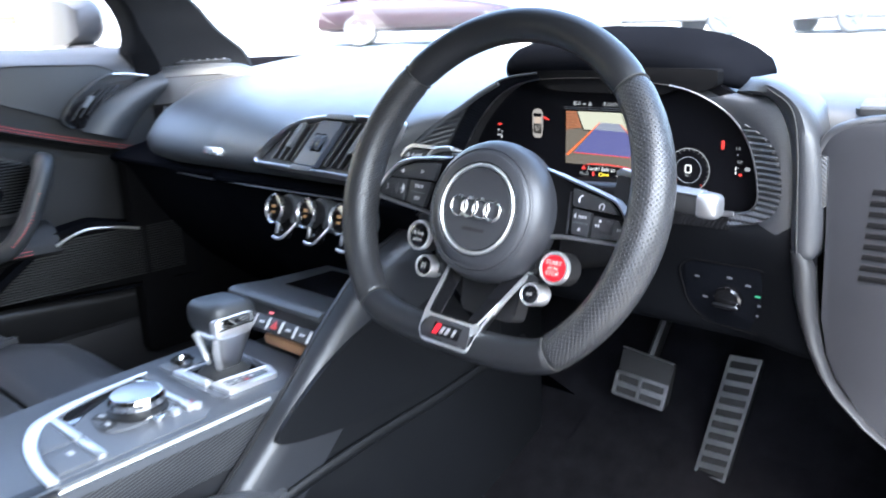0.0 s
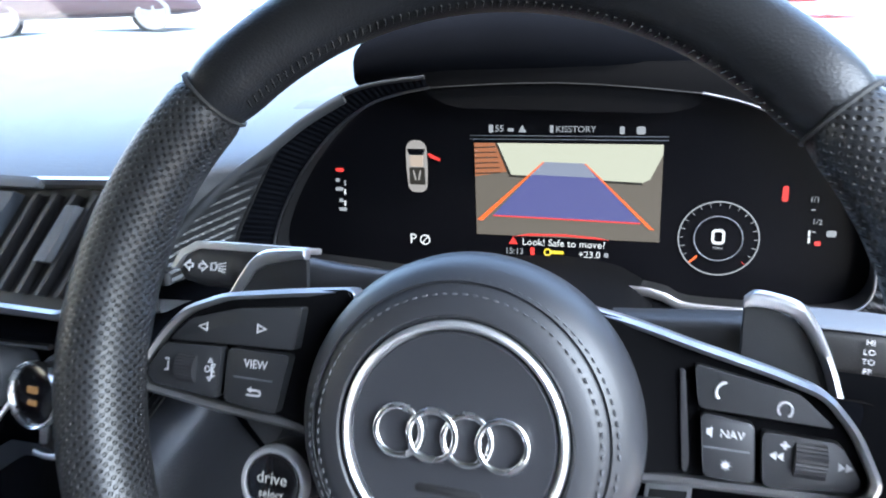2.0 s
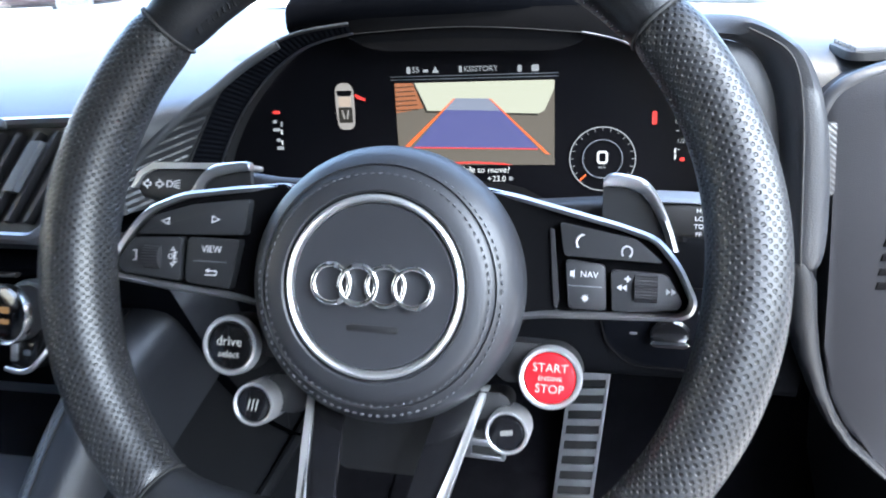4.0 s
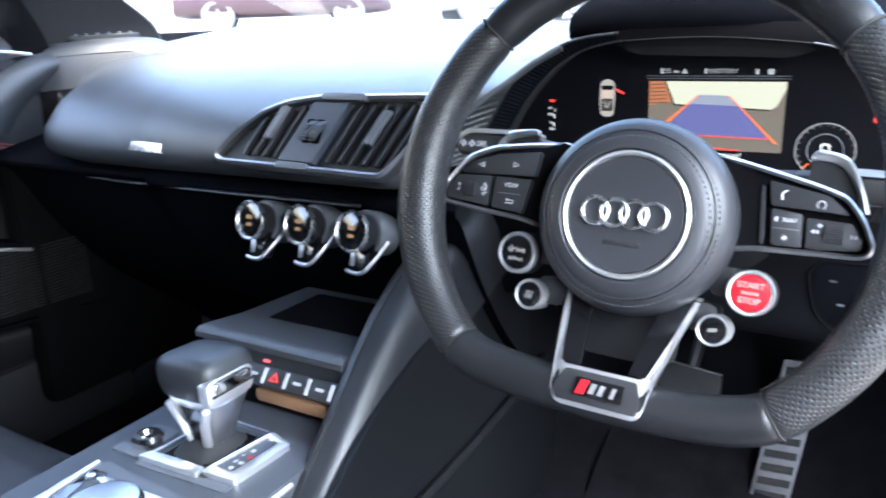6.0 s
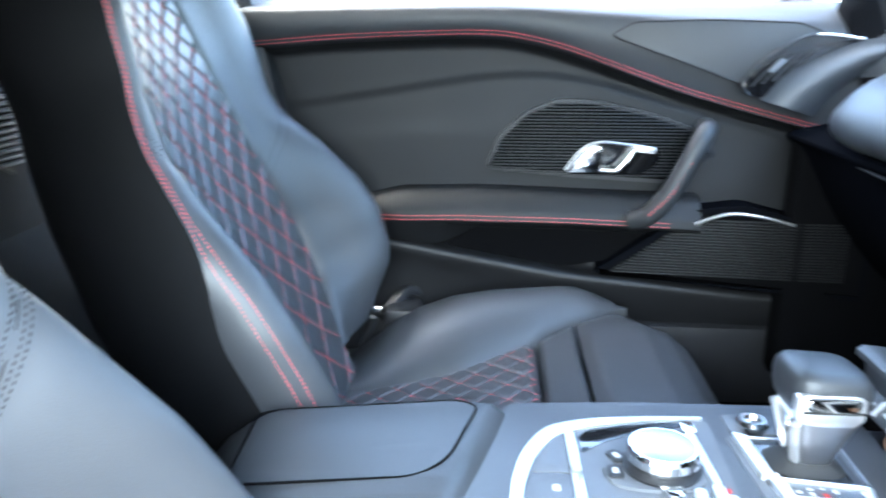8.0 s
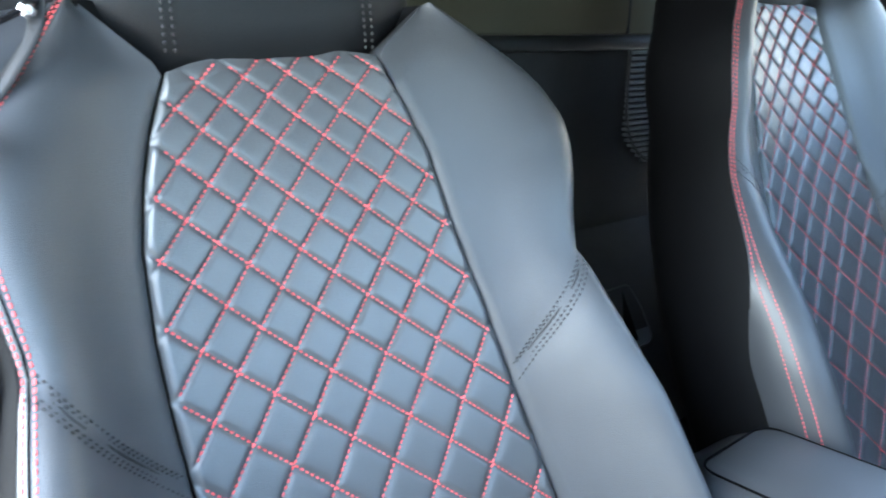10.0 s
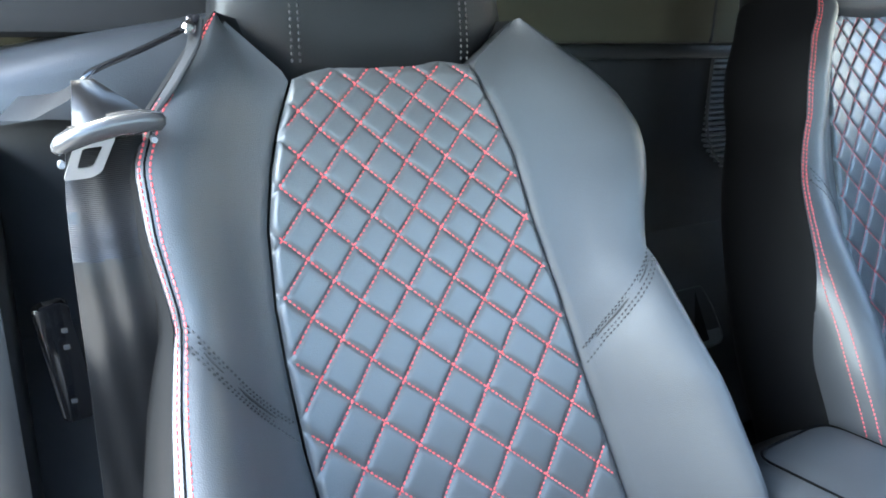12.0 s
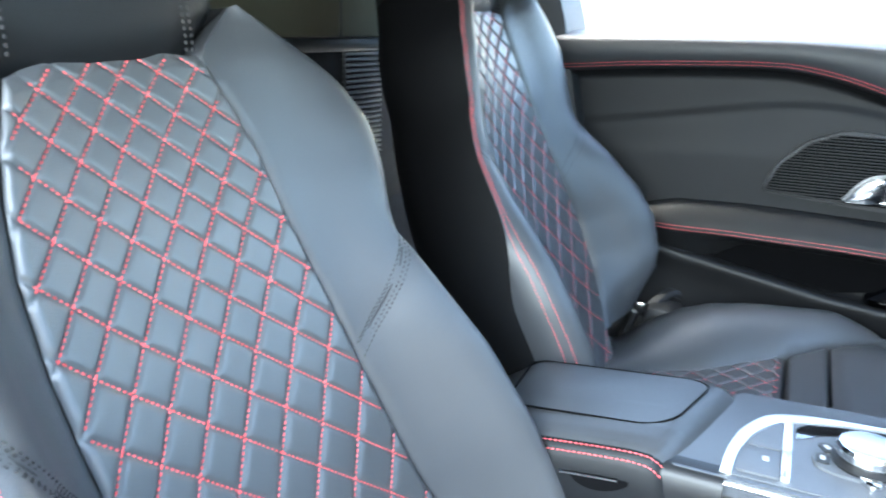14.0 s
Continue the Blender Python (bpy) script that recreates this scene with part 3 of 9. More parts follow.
    part("headrest", loft(loops), HEADREST_SHADED, seat, "smooth leather integrated headrest with shade in its dark colour")
    sb = bmesh.new()
    for u in (-0.087, -0.080, 0.080, 0.087):
        stitches([at(u * (1 - 0.3 * max(0, v - 0.15)), v, lerp_table([(0.128, 0.0), (0.150, 0.008), (0.174, 0.014), (0.205, 0.020), (0.25, 0.026), (0.30, 0.024)], v) + 0.0015 - 0.010 * 0.25) for v in [0.135 + 0.008 * i for i in range(20)]], 0.0034, 0.0022, 0.0012, sb)
    tagged(part("headrest_stitching", sb, THREAD_DARK, seat, "dark headrest seams", smooth=False), kind="stuff")
    # hard back of the seat
    loops = []
    for v in [-0.44 + 0.05 * i for i in range(13)] + [0.19, 0.26, 0.32]:
        half = lerp_table(BACK_HALF + [(0.21, 0.135), (0.30, 0.118)], v) - 0.065
        loops.append([at(x * half, v, -0.085 + y * 0.04) for x, y in ellipse(24, 1, 1, 4)])
    part("back_shell", loft(loops), PLASTIC_DARK, seat)
    # seat cushion
    cush_y, cush_z = (0.0, 0.0) if inner < 0 else (0.02, 0.02)

    def top_at(u, y):
        return cush_z + lerp_table(CUSHION_TOP, y + cush_y) - 0.008 * (1 - (u / 0.14) ** 2) * (1 if y < -0.2 else 0.5)
    grid = []
    for i in range(151):
        y = -0.57 + (0.57 - 0.248) * i / 150 - cush_y
        row = []
        for j in range(131):
            s = -1 + j / 65
            u = s * 0.132
            edge = min(1.0, (1 - abs(s)) * 16, (150 - i) / 6)
            row.append((cx + u, y, top_at(u, y) + (quilt_flat(u, y) + 0.001) * max(edge, 0) ** 0.5 - 0.005 * (1 - edge)))
        grid.append(row)
    part("quilted_cushion", loft(grid, closed=False), LEATHER_SOFT, seat, "diamond-quilted leather seat cushion", angle=60)
    threads = seam_lines(lambda u, v: -0.565 < v < -0.252 - cush_y and abs(u) < 0.128, flat_seam, lambda u, v: Vector((cx + u, v, top_at(u, v) + 0.0016)))
    tagged(part("cushion_stitching", threads, THREAD, seat, "red quilting thread", smooth=False), kind="stuff")
    WIDE = [(-0.25, 0.134), (-0.19, 0.180), (-0.15, 0.205), (-0.11, 0.238), (-0.07, 0.250), (-0.008, 0.235)]
    for name, y0, y1 in (("cushion_band", -0.244, -0.184), ("thigh_support", -0.180, -0.008)):
        grid = []
        for i in range(29):
            f = i / 28
            y = y0 + (y1 - y0) * f - cush_y
            row = []
            for j in range(33):
                s = -1 + j / 16
                u = s * lerp_table(WIDE, y + cush_y)
                e = min((1 - abs(s)) * 9, f * 9, (1 - f) * 9 if name == "cushion_band" else 9, 1.0)
                round_off = 0.035 * max(0.0, abs(u) - 0.16) / 0.09 * ease(-0.13, -0.05, y + cush_y)
                row.append((cx + u, y + 0.03 * max(0.0, 1 - abs(s) ** 4 - 0.5) * ease(-0.05, -0.008, y + cush_y), top_at(min(abs(u), 0.14), y) + 0.004 * e ** 0.5 - 0.008 * (1 - e) - round_off))
            grid.append(row)
        if name == "thigh_support":
            last = grid[-1]
            for k in range(1, 8):
                grid.append([(x, y + 0.004 * math.sin(k), z - 0.018 * k) for x, y, z in last])
        part(name, loft(grid, closed=False), LEATHER_SOFT, seat, "smooth leather panel across the cushion", angle=60)
    for side in (1, -1):
        loops = []
        for i in range(41):
            y = -0.58 + 0.49 * i / 40
            base = lerp_table(CUSHION_TOP, y) + cush_z
            rise = lerp_table([(-0.58, -0.05), (-0.52, 0.004), (-0.475, 0.036), (-0.43, 0.058), (-0.38, 0.069), (-0.32, 0.067), (-0.25, 0.056), (-0.20, 0.043), (-0.15, 0.026), (-0.11, 0.006), (-0.09, -0.012)], y)
            edge_in = lerp_table([(-0.27, 0.130)] + [(a + 0.004, b - 0.004) for a, b in WIDE[:5]], y)
            if inner > 0 and side < 0:
                edge_in = min(edge_in, lerp_table([(-0.50, 0.030), (-0.36, 0.065), (-0.30, 0.098), (-0.247, 0.126), (-0.20, 0.30)], y))
            w = lerp_table([(-0.58, 0.262), (-0.30, 0.278), (-0.18, 0.284), (-0.09, 0.262)], y) - edge_in
            up = max(rise, 0.0)
            prof = [(0, -0.008 + min(rise, 0.0)), (0.05, 0.10 * up), (0.15, 0.36 * up), (0.28, 0.64 * up), (0.42, 0.86 * up), (0.56, 0.97 * up), (0.68, rise), (0.80, 0.93 * rise - 0.003), (0.90, 0.70 * rise - 0.010), (0.97, 0.30 * rise - 0.026), (1.0, -0.055), (0.97, -0.12), (0.1, -0.12)]
            loops.append([(cx + side * (edge_in + f * w), y - cush_y, base + n) for f, n in prof])
        part("cushion_bolster", loft(loops), LEATHER_SOFT, seat, "smooth leather cushion bolster")
    part("seat_base", block(cx, -0.31, 0.115, 0.43, 0.46, 0.11, 0.015), PLASTIC_DARK, seat)
    return seat


driver_seat = build_seat(0.39, "black leather sports seat with red diamond quilting beside the belt")
passenger_seat = build_seat(-0.35, "black leather sports seat with red diamond quilting by the closed door", 1, (-0.008, -0.02, 0.052))

# ---------- steering wheel ----------
RAKE, TURN = radians(17.5), radians(-1.5)
WHEEL_UP = Vector((0, math.sin(RAKE), math.cos(RAKE)))
WHEEL_OUT = Vector((0, -math.cos(RAKE), math.sin(RAKE)))
WHEEL = axes((0.37, 0.0, 0.62), (1, 0, 0), WHEEL_UP, WHEEL_OUT) @ Matrix.Rotation(TURN, 4, "Z")
wp = lambda u, v, d=0.0: WHEEL @ Vector((u, v, d))
wm = lambda u, v, d=0.0, turn=0.0: WHEEL @ Matrix.Translation((u, v, d)) @ Matrix.Rotation(radians(turn), 4, "Z")
steering_wheel = thing("steering_wheel", (0.37, 0.06, 0.62), "flat-bottomed black leather steering wheel with four linked rings", "steering wheel")


RIM_POSE = WHEEL @ Matrix.Translation((0.0, 0.0145, -0.0125)) @ Matrix.Rotation(radians(-4.2), 4, "X")
rp = lambda u, v, d=0.0: RIM_POSE @ Vector((u, v, d))


def rim_line(a):
    """The middle of the rim at an angle in degrees, with its flat bottom between the lower corners."""
    a = (a + 90) % 360 - 90
    if -47 <= a <= 227:
        return 0.169 * math.cos(radians(a)), 0.169 * math.sin(radians(a))
    side = 1 if a < 0 else -1
    f = (a + 47) / -43 if a < 0 else (a - 227) / 43
    p0 = Vector((0.169 * math.cos(radians(-47)), 0.169 * math.sin(radians(-47))))
    p1 = p0 + Vector((-math.sin(radians(47)), -math.cos(radians(47)))) * 0.020
    p3, p2 = Vector((0.0, -0.1420)), Vector((0.072, -0.1415))
    q = p0 * (1 - f) ** 3 + p1 * 3 * f * (1 - f) ** 2 + p2 * 3 * f * f * (1 - f) + p3 * f**3
    return side * q.x, q.y


RIM_LOOP = ellipse(32, 1, 1, 2.2)
RIM_LOOP = RIM_LOOP[24:] + RIM_LOOP[:24]


def rim_piece(a0, a1, thick, steps, swell=0.0):
    loops = []
    for i in range(steps + 1):
        f = i / steps
        a = a0 + (a1 - a0) * f
        u, v = rim_line(a)
        u2, v2 = rim_line(a + 0.5)
        t = Vector((u2 - u, v2 - v)).normalized()
        out = Vector((t.y, -t.x))
        k = thick + swell * math.sin(math.pi * f) ** 2
        end = min(1.0, 0.90 + 0.1 * math.sin(math.pi * min(1, min(f, 1 - f) * steps / 2) / 2))
        loops.append([rp(u + out.x * x * k * end, v + out.y * x * k * end, y * k * 1.12 * end) for x, y in RIM_LOOP])
    bm = loft(loops)
    lay = bm.verts.layers.float_vector.new("perf")
    bm.verts.ensure_lookup_table()
    n = len(RIM_LOOP)
    for i in range(steps + 1):
        for k in range(n):
            bm.verts[i * n + k][lay] = (0.166 * radians(a0 + (a1 - a0) * i / steps), 2 * math.pi * thick * 1.05 * k / n, 0)
    return bm


part("rim_top", rim_piece(42.2, 137.8, 0.0160, 44), LEATHER, steering_wheel, "smooth black leather upper rim")
part("rim_bottom", rim_piece(-51.2, -128.8, 0.0160, 60), LEATHER, steering_wheel, "smooth black leather flat lower rim")
part("grip", rim_piece(-50.8, 41.8, 0.0160, 56, 0.0022), LEATHER_PERF, steering_wheel, "perforated leather grip")
part("grip", rim_piece(138.2, 230.8, 0.0160, 56, 0.0022), LEATHER_PERF, steering_wheel, "perforated leather grip")
for a in (42, 138, -51, 231):
    loops = []
    for da in (-0.3, 0.0, 0.3):
        u, v = rim_line(a + da)
        u2, v2 = rim_line(a + da + 0.5)
        t = Vector((u2 - u, v2 - v)).normalized()
        k = 0.0158 if da else 0.0162
        loops.append([rp(u + t.y * x * k, v - t.x * x * k, y * k * 1.12) for x, y in ellipse(22, 1, 1, 2.2)])
    part("rim_seam", loft(loops), RUBBER, steering_wheel)
# dark lacing along the inside of the rim
lace = bmesh.new()
for a0, a1 in ((-49, 40), (140, 229), (44, 136)):
    for i in range(int(abs(a1 - a0) / 1.3)):
        a = a0 + i * 1.3 * (1 if a1 > a0 else -1)
        u, v = rim_line(a)
        u2, v2 = rim_line(a + 1.0)
        t = Vector((u2 - u, v2 - v)).normalized()
        inn = Vector((-t.y, t.x)) * (0.0166 if abs(a) < 51 or a > 138 else 0.0158)
        tube([rp(u + inn.x - t.x * 0.0010, v + inn.y - t.y * 0.0010, 0.0065), rp(u + inn.x * 1.03, v + inn.y * 1.03, 0.0038), rp(u + inn.x + t.x * 0.0010, v + inn.y + t.y * 0.0010, 0.001)], 0.00045, 5, bm=lace)
tagged(part("rim_lacing", lace, RUBBER, steering_wheel, smooth=False), kind="stuff")

# airbag cover, ring and emblem
cover = [(0.0, -0.0008), (0.020, -0.0007), (0.036, -0.0004), (0.0392, -0.0002), (0.0400, -0.0012), (0.0403, -0.0032), (0.0453, -0.0032), (0.0456, -0.0004), (0.0464, 0.0002), (0.0520, -0.0004), (0.0575, -0.0036), (0.0582, -0.0050), (0.0590, -0.0040), (0.0632, -0.0074), (0.0668, -0.0120), (0.0692, -0.0190), (0.0700, -0.0280), (0.0690, -0.0400), (0.0620, -0.0510), (0.0, -0.053)]
airbag_cover = part("airbag_cover", revolve(cover, wm(0.0005, -0.0006), 96), HUB_LEATHER, steering_wheel, "round black leather airbag cover")
part("trim_ring", revolve([(0.0411, -0.0030), (0.0411, -0.0004), (0.0416, 0.0006), (0.0425, 0.0011), (0.0435, 0.0007), (0.0441, -0.0003), (0.0442, -0.0030)], wm(0.0005, -0.0006), 96), CHROME, airbag_cover, "satin chrome ring")
for i in range(4):
    c = -0.0198 + i * 0.0135
    loops = []
    for k in range(36):
        q = 2 * math.pi * k / 36
        loops.append([wp(0.0 + c + (0.0092 + 0.00135 * x) * math.cos(q), 0.0 + (0.0092 + 0.00135 * x) * math.sin(q), 0.0010 + 0.0013 * y + 0.0004 * (i % 2)) for x, y in ellipse(10, 1, 1)])
    part("emblem_ring", loft(loops, ring=True, caps=False), RING_METAL, airbag_cover, "bright metal ring of the emblem")
part("embossed_bar", prism(round_rect(0.026, 0.0034, 0.0015), wm(0.001, -0.0205, -0.0003), 0.0008, 0.0003), PLASTIC_DARK, airbag_cover)
cs = bmesh.new()
for r, d in ((0.0556, -0.0016), (0.0610, -0.0050)):
    stitches([wp(0.001 + r * math.cos(q), -0.002 + r * math.sin(q), d) for q in [2 * math.pi * k / 120 for k in range(121)]], 0.0024, 0.0016, 0.0005, cs)
tagged(part("cover_stitching", cs, THREAD_GREY, airbag_cover, smooth=False), kind="stuff")

# side spokes with their switches
SPOKE = [(0.040, 0.0505), (0.070, 0.0475), (0.106, 0.0430), (0.128, 0.0350), (0.140, 0.0240), (0.1500, 0.0105), (0.1535, 0.0010), (0.1490, -0.0060), (0.1100, -0.0100), (0.0760, -0.0125), (0.055, -0.0165), (0.045, -0.010)]
SPOKE_RIGHT = [(0.040, 0.0505), (0.065, 0.0460), (0.091, 0.0395), (0.114, 0.0340), (0.133, 0.0280), (0.1440, 0.0150), (0.1520, -0.0020), (0.1500, -0.0085), (0.1440, -0.0115), (0.1180, -0.0125), (0.0820, -0.0140), (0.055, -0.0185), (0.045, -0.012)]


def side_spoke(side):
    mir = lambda pts: [(side * u, v) for u, v in pts]
    outline = round_poly(mir(SPOKE if side < 0 else SPOKE_RIGHT), 0.006)
    lower = [(u * 0.99, v) for u, v in inset(outline, 0.0006)]
    spoke = part("spoke", prism(lower, wm(0, 0, -0.012), 0.016, 0.003), MATT_BLACK, steering_wheel, "black spoke with switches")
    fr = frame_ring(outline, inset(outline, 0.0034), wm(0, 0, -0.0074), 0.010, 0.0020)
    back = WHEEL.inverted()
    for vert in fr.verts:
        q = back @ vert.co
        q.z -= 0.007 * (1 - ease(0.045, 0.092, abs(q.x)))
        vert.co = WHEEL @ q
    part("spoke_frame", fr, BLADE_METAL, spoke, "satin metal frame round the switches")
    d = -0.0062
    upper = [(0.0630, 0.0405), (0.0985, 0.0365), (0.1230, 0.0300), (0.1345, 0.0195), (0.0655, 0.0215)]
    left = [(0.1050, 0.0190), (0.1370, 0.0175), (0.1470, 0.0040), (0.1445, -0.0015), (0.1060, -0.0045)]
    right = [(0.0680, 0.0190), (0.1010, 0.0190), (0.1020, -0.0050), (0.0735, -0.0075)]
    if side > 0:
        upper = [(0.0865, 0.0330), (0.1230, 0.0262), (0.1355, 0.0155), (0.0892, 0.0168)]
        left = [(0.1115, 0.0112), (0.1375, 0.0105), (0.1450, -0.0025), (0.1430, -0.0060), (0.1130, -0.0090)]
        right = [(0.0900, 0.0152), (0.1088, 0.0132), (0.1102, -0.0085), (0.0925, -0.0085)]
        part("switch_bracket", prism(round_poly([(0.0815, 0.0300), (0.0835, 0.0295), (0.0875, -0.0050), (0.0865, -0.0095), (0.0850, -0.0080)], 0.001), wm(0, 0, d - 0.004), 0.008, 0.0010), PLASTIC, spoke, "dark bracket")
    wu, wv = (-0.1235, 0.0075) if side < 0 else (0.1280, 0.0030)
    for name, pts in (("rocker_switch", upper), ("scroll_panel", left), ("switch", right), ):
        part(name, prism(round_poly(mir(pts), 0.0022), wm(0, 0, d), 0.008, 0.0012), BUTTON, spoke)
    ringv = [[wp(wu + x, wv + 0.0075 * (1.0 if k % 2 else 0.95) * math.cos(2 * math.pi * k / 60), -0.0098 + 0.0075 * (1.0 if k % 2 else 0.95) * math.sin(2 * math.pi * k / 60)) for k in range(60)] for x in (-0.0052, 0.0052)]
    part("scroll_wheel", loft(ringv), PLASTIC, spoke, "ribbed dark scroll wheel", smooth=False)
    lift = d + 0.00022
    part("key_divider", prism(round_rect(0.021 if side < 0 else 0.016, 0.0006, 0.0002), wm(*((-0.0865, 0.0066) if side < 0 else (0.0998, 0.0026)), lift), 0.0004), PLASTIC_GREY, spoke)
    tri = lambda u, v, s, w: part("arrow_mark", frame_ring([(u - s * 0.0032 * w, v), (u + s * 0.0022 * w, v + 0.0022), (u + s * 0.0022 * w, v - 0.0022)], [(u - s * 0.0020 * w, v), (u + s * 0.0015 * w, v + 0.0012), (u + s * 0.0015 * w, v - 0.0012)], wm(0, 0, lift), 0.0003), PRINT, spoke)
    if side < 0:
        tri(-0.1155, 0.0270, 1, 1)
        tri(-0.0840, 0.0290, -1, 1)
        words("VIEW", 0.0053, wm(-0.0855, 0.0130, lift), PRINT, spoke, label="white lettering")
        arrow = [(-0.0895, 0.0005), (-0.0825, 0.0005), (-0.0815, 0.0022), (-0.0825, 0.0036), (-0.0870, 0.0036), (-0.0870, 0.0046), (-0.0893, 0.0032), (-0.0870, 0.0018), (-0.0870, 0.0028), (-0.0830, 0.0028), (-0.0822, 0.0021), (-0.0830, 0.0013), (-0.0895, 0.0013)]
        part("return_mark", prism([(u, v - 0.0015) for u, v in arrow], wm(0, 0, lift), 0.0003), PRINT, spoke)
        words("OK", 0.0042, wm(-0.1105, 0.0080, lift), PRINT, spoke)
        for s in (1, -1):
            part("arrow_mark", frame_ring([(-0.1105 - 0.0016, 0.0080 + s * 0.0032), (-0.1105, 0.0080 + s * 0.0054), (-0.1105 + 0.0016, 0.0080 + s * 0.0032)], [(-0.1105 - 0.0008, 0.0080 + s * 0.0036), (-0.1105, 0.0080 + s * 0.0047), (-0.1105 + 0.0008, 0.0080 + s * 0.0036)], wm(0, 0, lift), 0.0003), PRINT, spoke)
        for u, s in ((-0.1365, 1), (-0.1075, -1)):
            part("bracket_mark", prism([(u, 0.0050), (u + s * 0.0024, 0.0050), (u + s * 0.0024, 0.0108), (u, 0.0108), (u, 0.0101), (u + s * 0.0016, 0.0101), (u + s * 0.0016, 0.0057), (u, 0.0057)], wm(0, 0, lift), 0.0003), PRINT, spoke)
    else:
        receiver = []
        for k in range(13):
            q = radians(105 + 110 * k / 12)
            receiver.append((0.0985 + 0.0038 * math.cos(q), 0.0235 + 0.0038 * math.sin(q)))
        bmh = tube([wp(u, v, lift) for u, v in receiver], 0.0006, 6)
        for u, v in (receiver[0], receiver[-1]):
            bmesh.ops.create_uvsphere(bmh, u_segments=8, v_segments=6, radius=0.0010, matrix=Matrix.Translation(wp(u, v, lift)) @ Matrix.Diagonal((1, 1, 0.4, 1)))
        part("receiver_mark", bmh, PRINT, spoke)
        part("voice_mark", tube([wp(0.1185 + 0.0024 * math.cos(q), 0.0200 + 0.0027 * math.sin(q), lift) for q in [radians(-60 + 24 * k) for k in range(13)]], 0.00045, 6), PRINT, spoke)
        words("NAV", 0.0042, wm(0.1015, 0.0082, lift), PRINT, spoke, label="white lettering")
        part("speaker_mark", prism([(0.0925, 0.0072), (0.0935, 0.0072), (0.0945, 0.0062), (0.0945, 0.0106), (0.0935, 0.0096), (0.0925, 0.0096)], wm(0, 0, lift), 0.0003), PRINT, spoke)
        star = []
        for k in range(16):
            r = 0.0022 if k % 2 == 0 else 0.0008
            star.append((0.1000 + r * math.cos(math.pi * k / 8), -0.0032 + r * math.sin(math.pi * k / 8)))
        part("star_mark", prism(star, wm(0, 0, lift), 0.0003), PRINT, spoke)
        for s in (0, 1):
            part("skip_mark", prism([(0.1145 + s * 0.0024, 0.0030), (0.1168 + s * 0.0024, 0.0046), (0.1168 + s * 0.0024, 0.0014)], wm(0, 0, lift), 0.0003), PRINT, spoke)
            part("skip_mark", prism([(0.1418 - s * 0.0024, 0.0022), (0.1396 - s * 0.0024, 0.0038), (0.1396 - s * 0.0024, 0.0006)], wm(0, 0, lift), 0.0003), PRINT, spoke)
        for w, h in ((0.0030, 0.0009), (0.0009, 0.0030)):
            part("plus_mark", prism(round_rect(w, h, 0.0002), wm(0.1195, 0.0072, lift + (0.0001 if w < h else 0)), 0.0003), PRINT, spoke)
    # bridge to the hub
    part("spoke_bridge", prism(round_poly([(side * 0.030, 0.040), (side * 0.066, 0.040), (side * 0.070, -0.008), (side * 0.035, -0.014)], 0.004), wm(0, 0, -0.022), 0.02, 0.003), MATT_BLACK, spoke)
    # the switch panels lie deeper than the hub
    wide, du, dv, dd = (0.92, -0.0178, -0.001, -0.016) if side < 0 else (1.0, -0.0014, 0.0015, -0.021)
    sink = WHEEL @ Matrix.Translation((du, dv, dd)) @ Matrix.Diagonal((wide, 1, 1, 1)) @ WHEEL.inverted()
    for ob in [spoke] + list(spoke.children_recursive):
        ob.data.transform(sink)
    # shift paddle behind the spoke: a bright bent blade round a dark face
    if side < 0:
        outer = [(-0.1475, 0.026), (-0.1427, 0.0353), (-0.1363, 0.0469), (-0.1312, 0.0547), (-0.1238, 0.0603), (-0.1127, 0.0622), (-0.1016, 0.0628), (-0.0996, 0.0600)]
        inner_edge = [(-0.1425, 0.026), (-0.1385, 0.0335), (-0.1322, 0.0423), (-0.1276, 0.0498), (-0.1222, 0.0530), (-0.1127, 0.0556), (-0.1018, 0.0576), (-0.0998, 0.0576)]
    else:
        outer = [(0.1440, 0.022), (0.1405, 0.0330), (0.1360, 0.0440), (0.1308, 0.0535), (0.1250, 0.0592), (0.1161, 0.0616), (0.1082, 0.0622), (0.1040, 0.0590)]
        inner_edge = [(0.1390, 0.022), (0.1352, 0.0335), (0.1312, 0.0415), (0.1276, 0.0475), (0.1236, 0.0518), (0.1161, 0.0545), (0.1075, 0.0552), (0.1040, 0.0545)]
    blade = []
    for a, b in zip(smooth_path([(u, v, 0) for u, v in outer], 5), smooth_path([(u, v, 0) for u, v in inner_edge], 5)):
        mid = (a + b) / 2
        blade.append([wp(a.x, a.y, -0.0725), wp(a.x, a.y, -0.0682), wp((a.x * 2 + mid.x) / 3, (a.y * 2 + mid.y) / 3, -0.0660), wp(mid.x, mid.y, -0.0655), wp(b.x, b.y, -0.0672), wp(b.x, b.y, -0.0725)])
    paddle = part("paddle", loft(blade), BLADE_METAL, steering_wheel, "satin metal shift paddle with dark face", angle=50)
    face = outer[:1] + inner_edge[1:] + [(side * 0.0965 if side < 0 else 0.1040, 0.026)]
    part("paddle_face", prism(face, wm(0, 0, -0.0690), 0.003, 0.0004), PLASTIC_DARK, paddle, "black paddle face", smooth=False)


side_spoke(-1)
side_spoke(1)

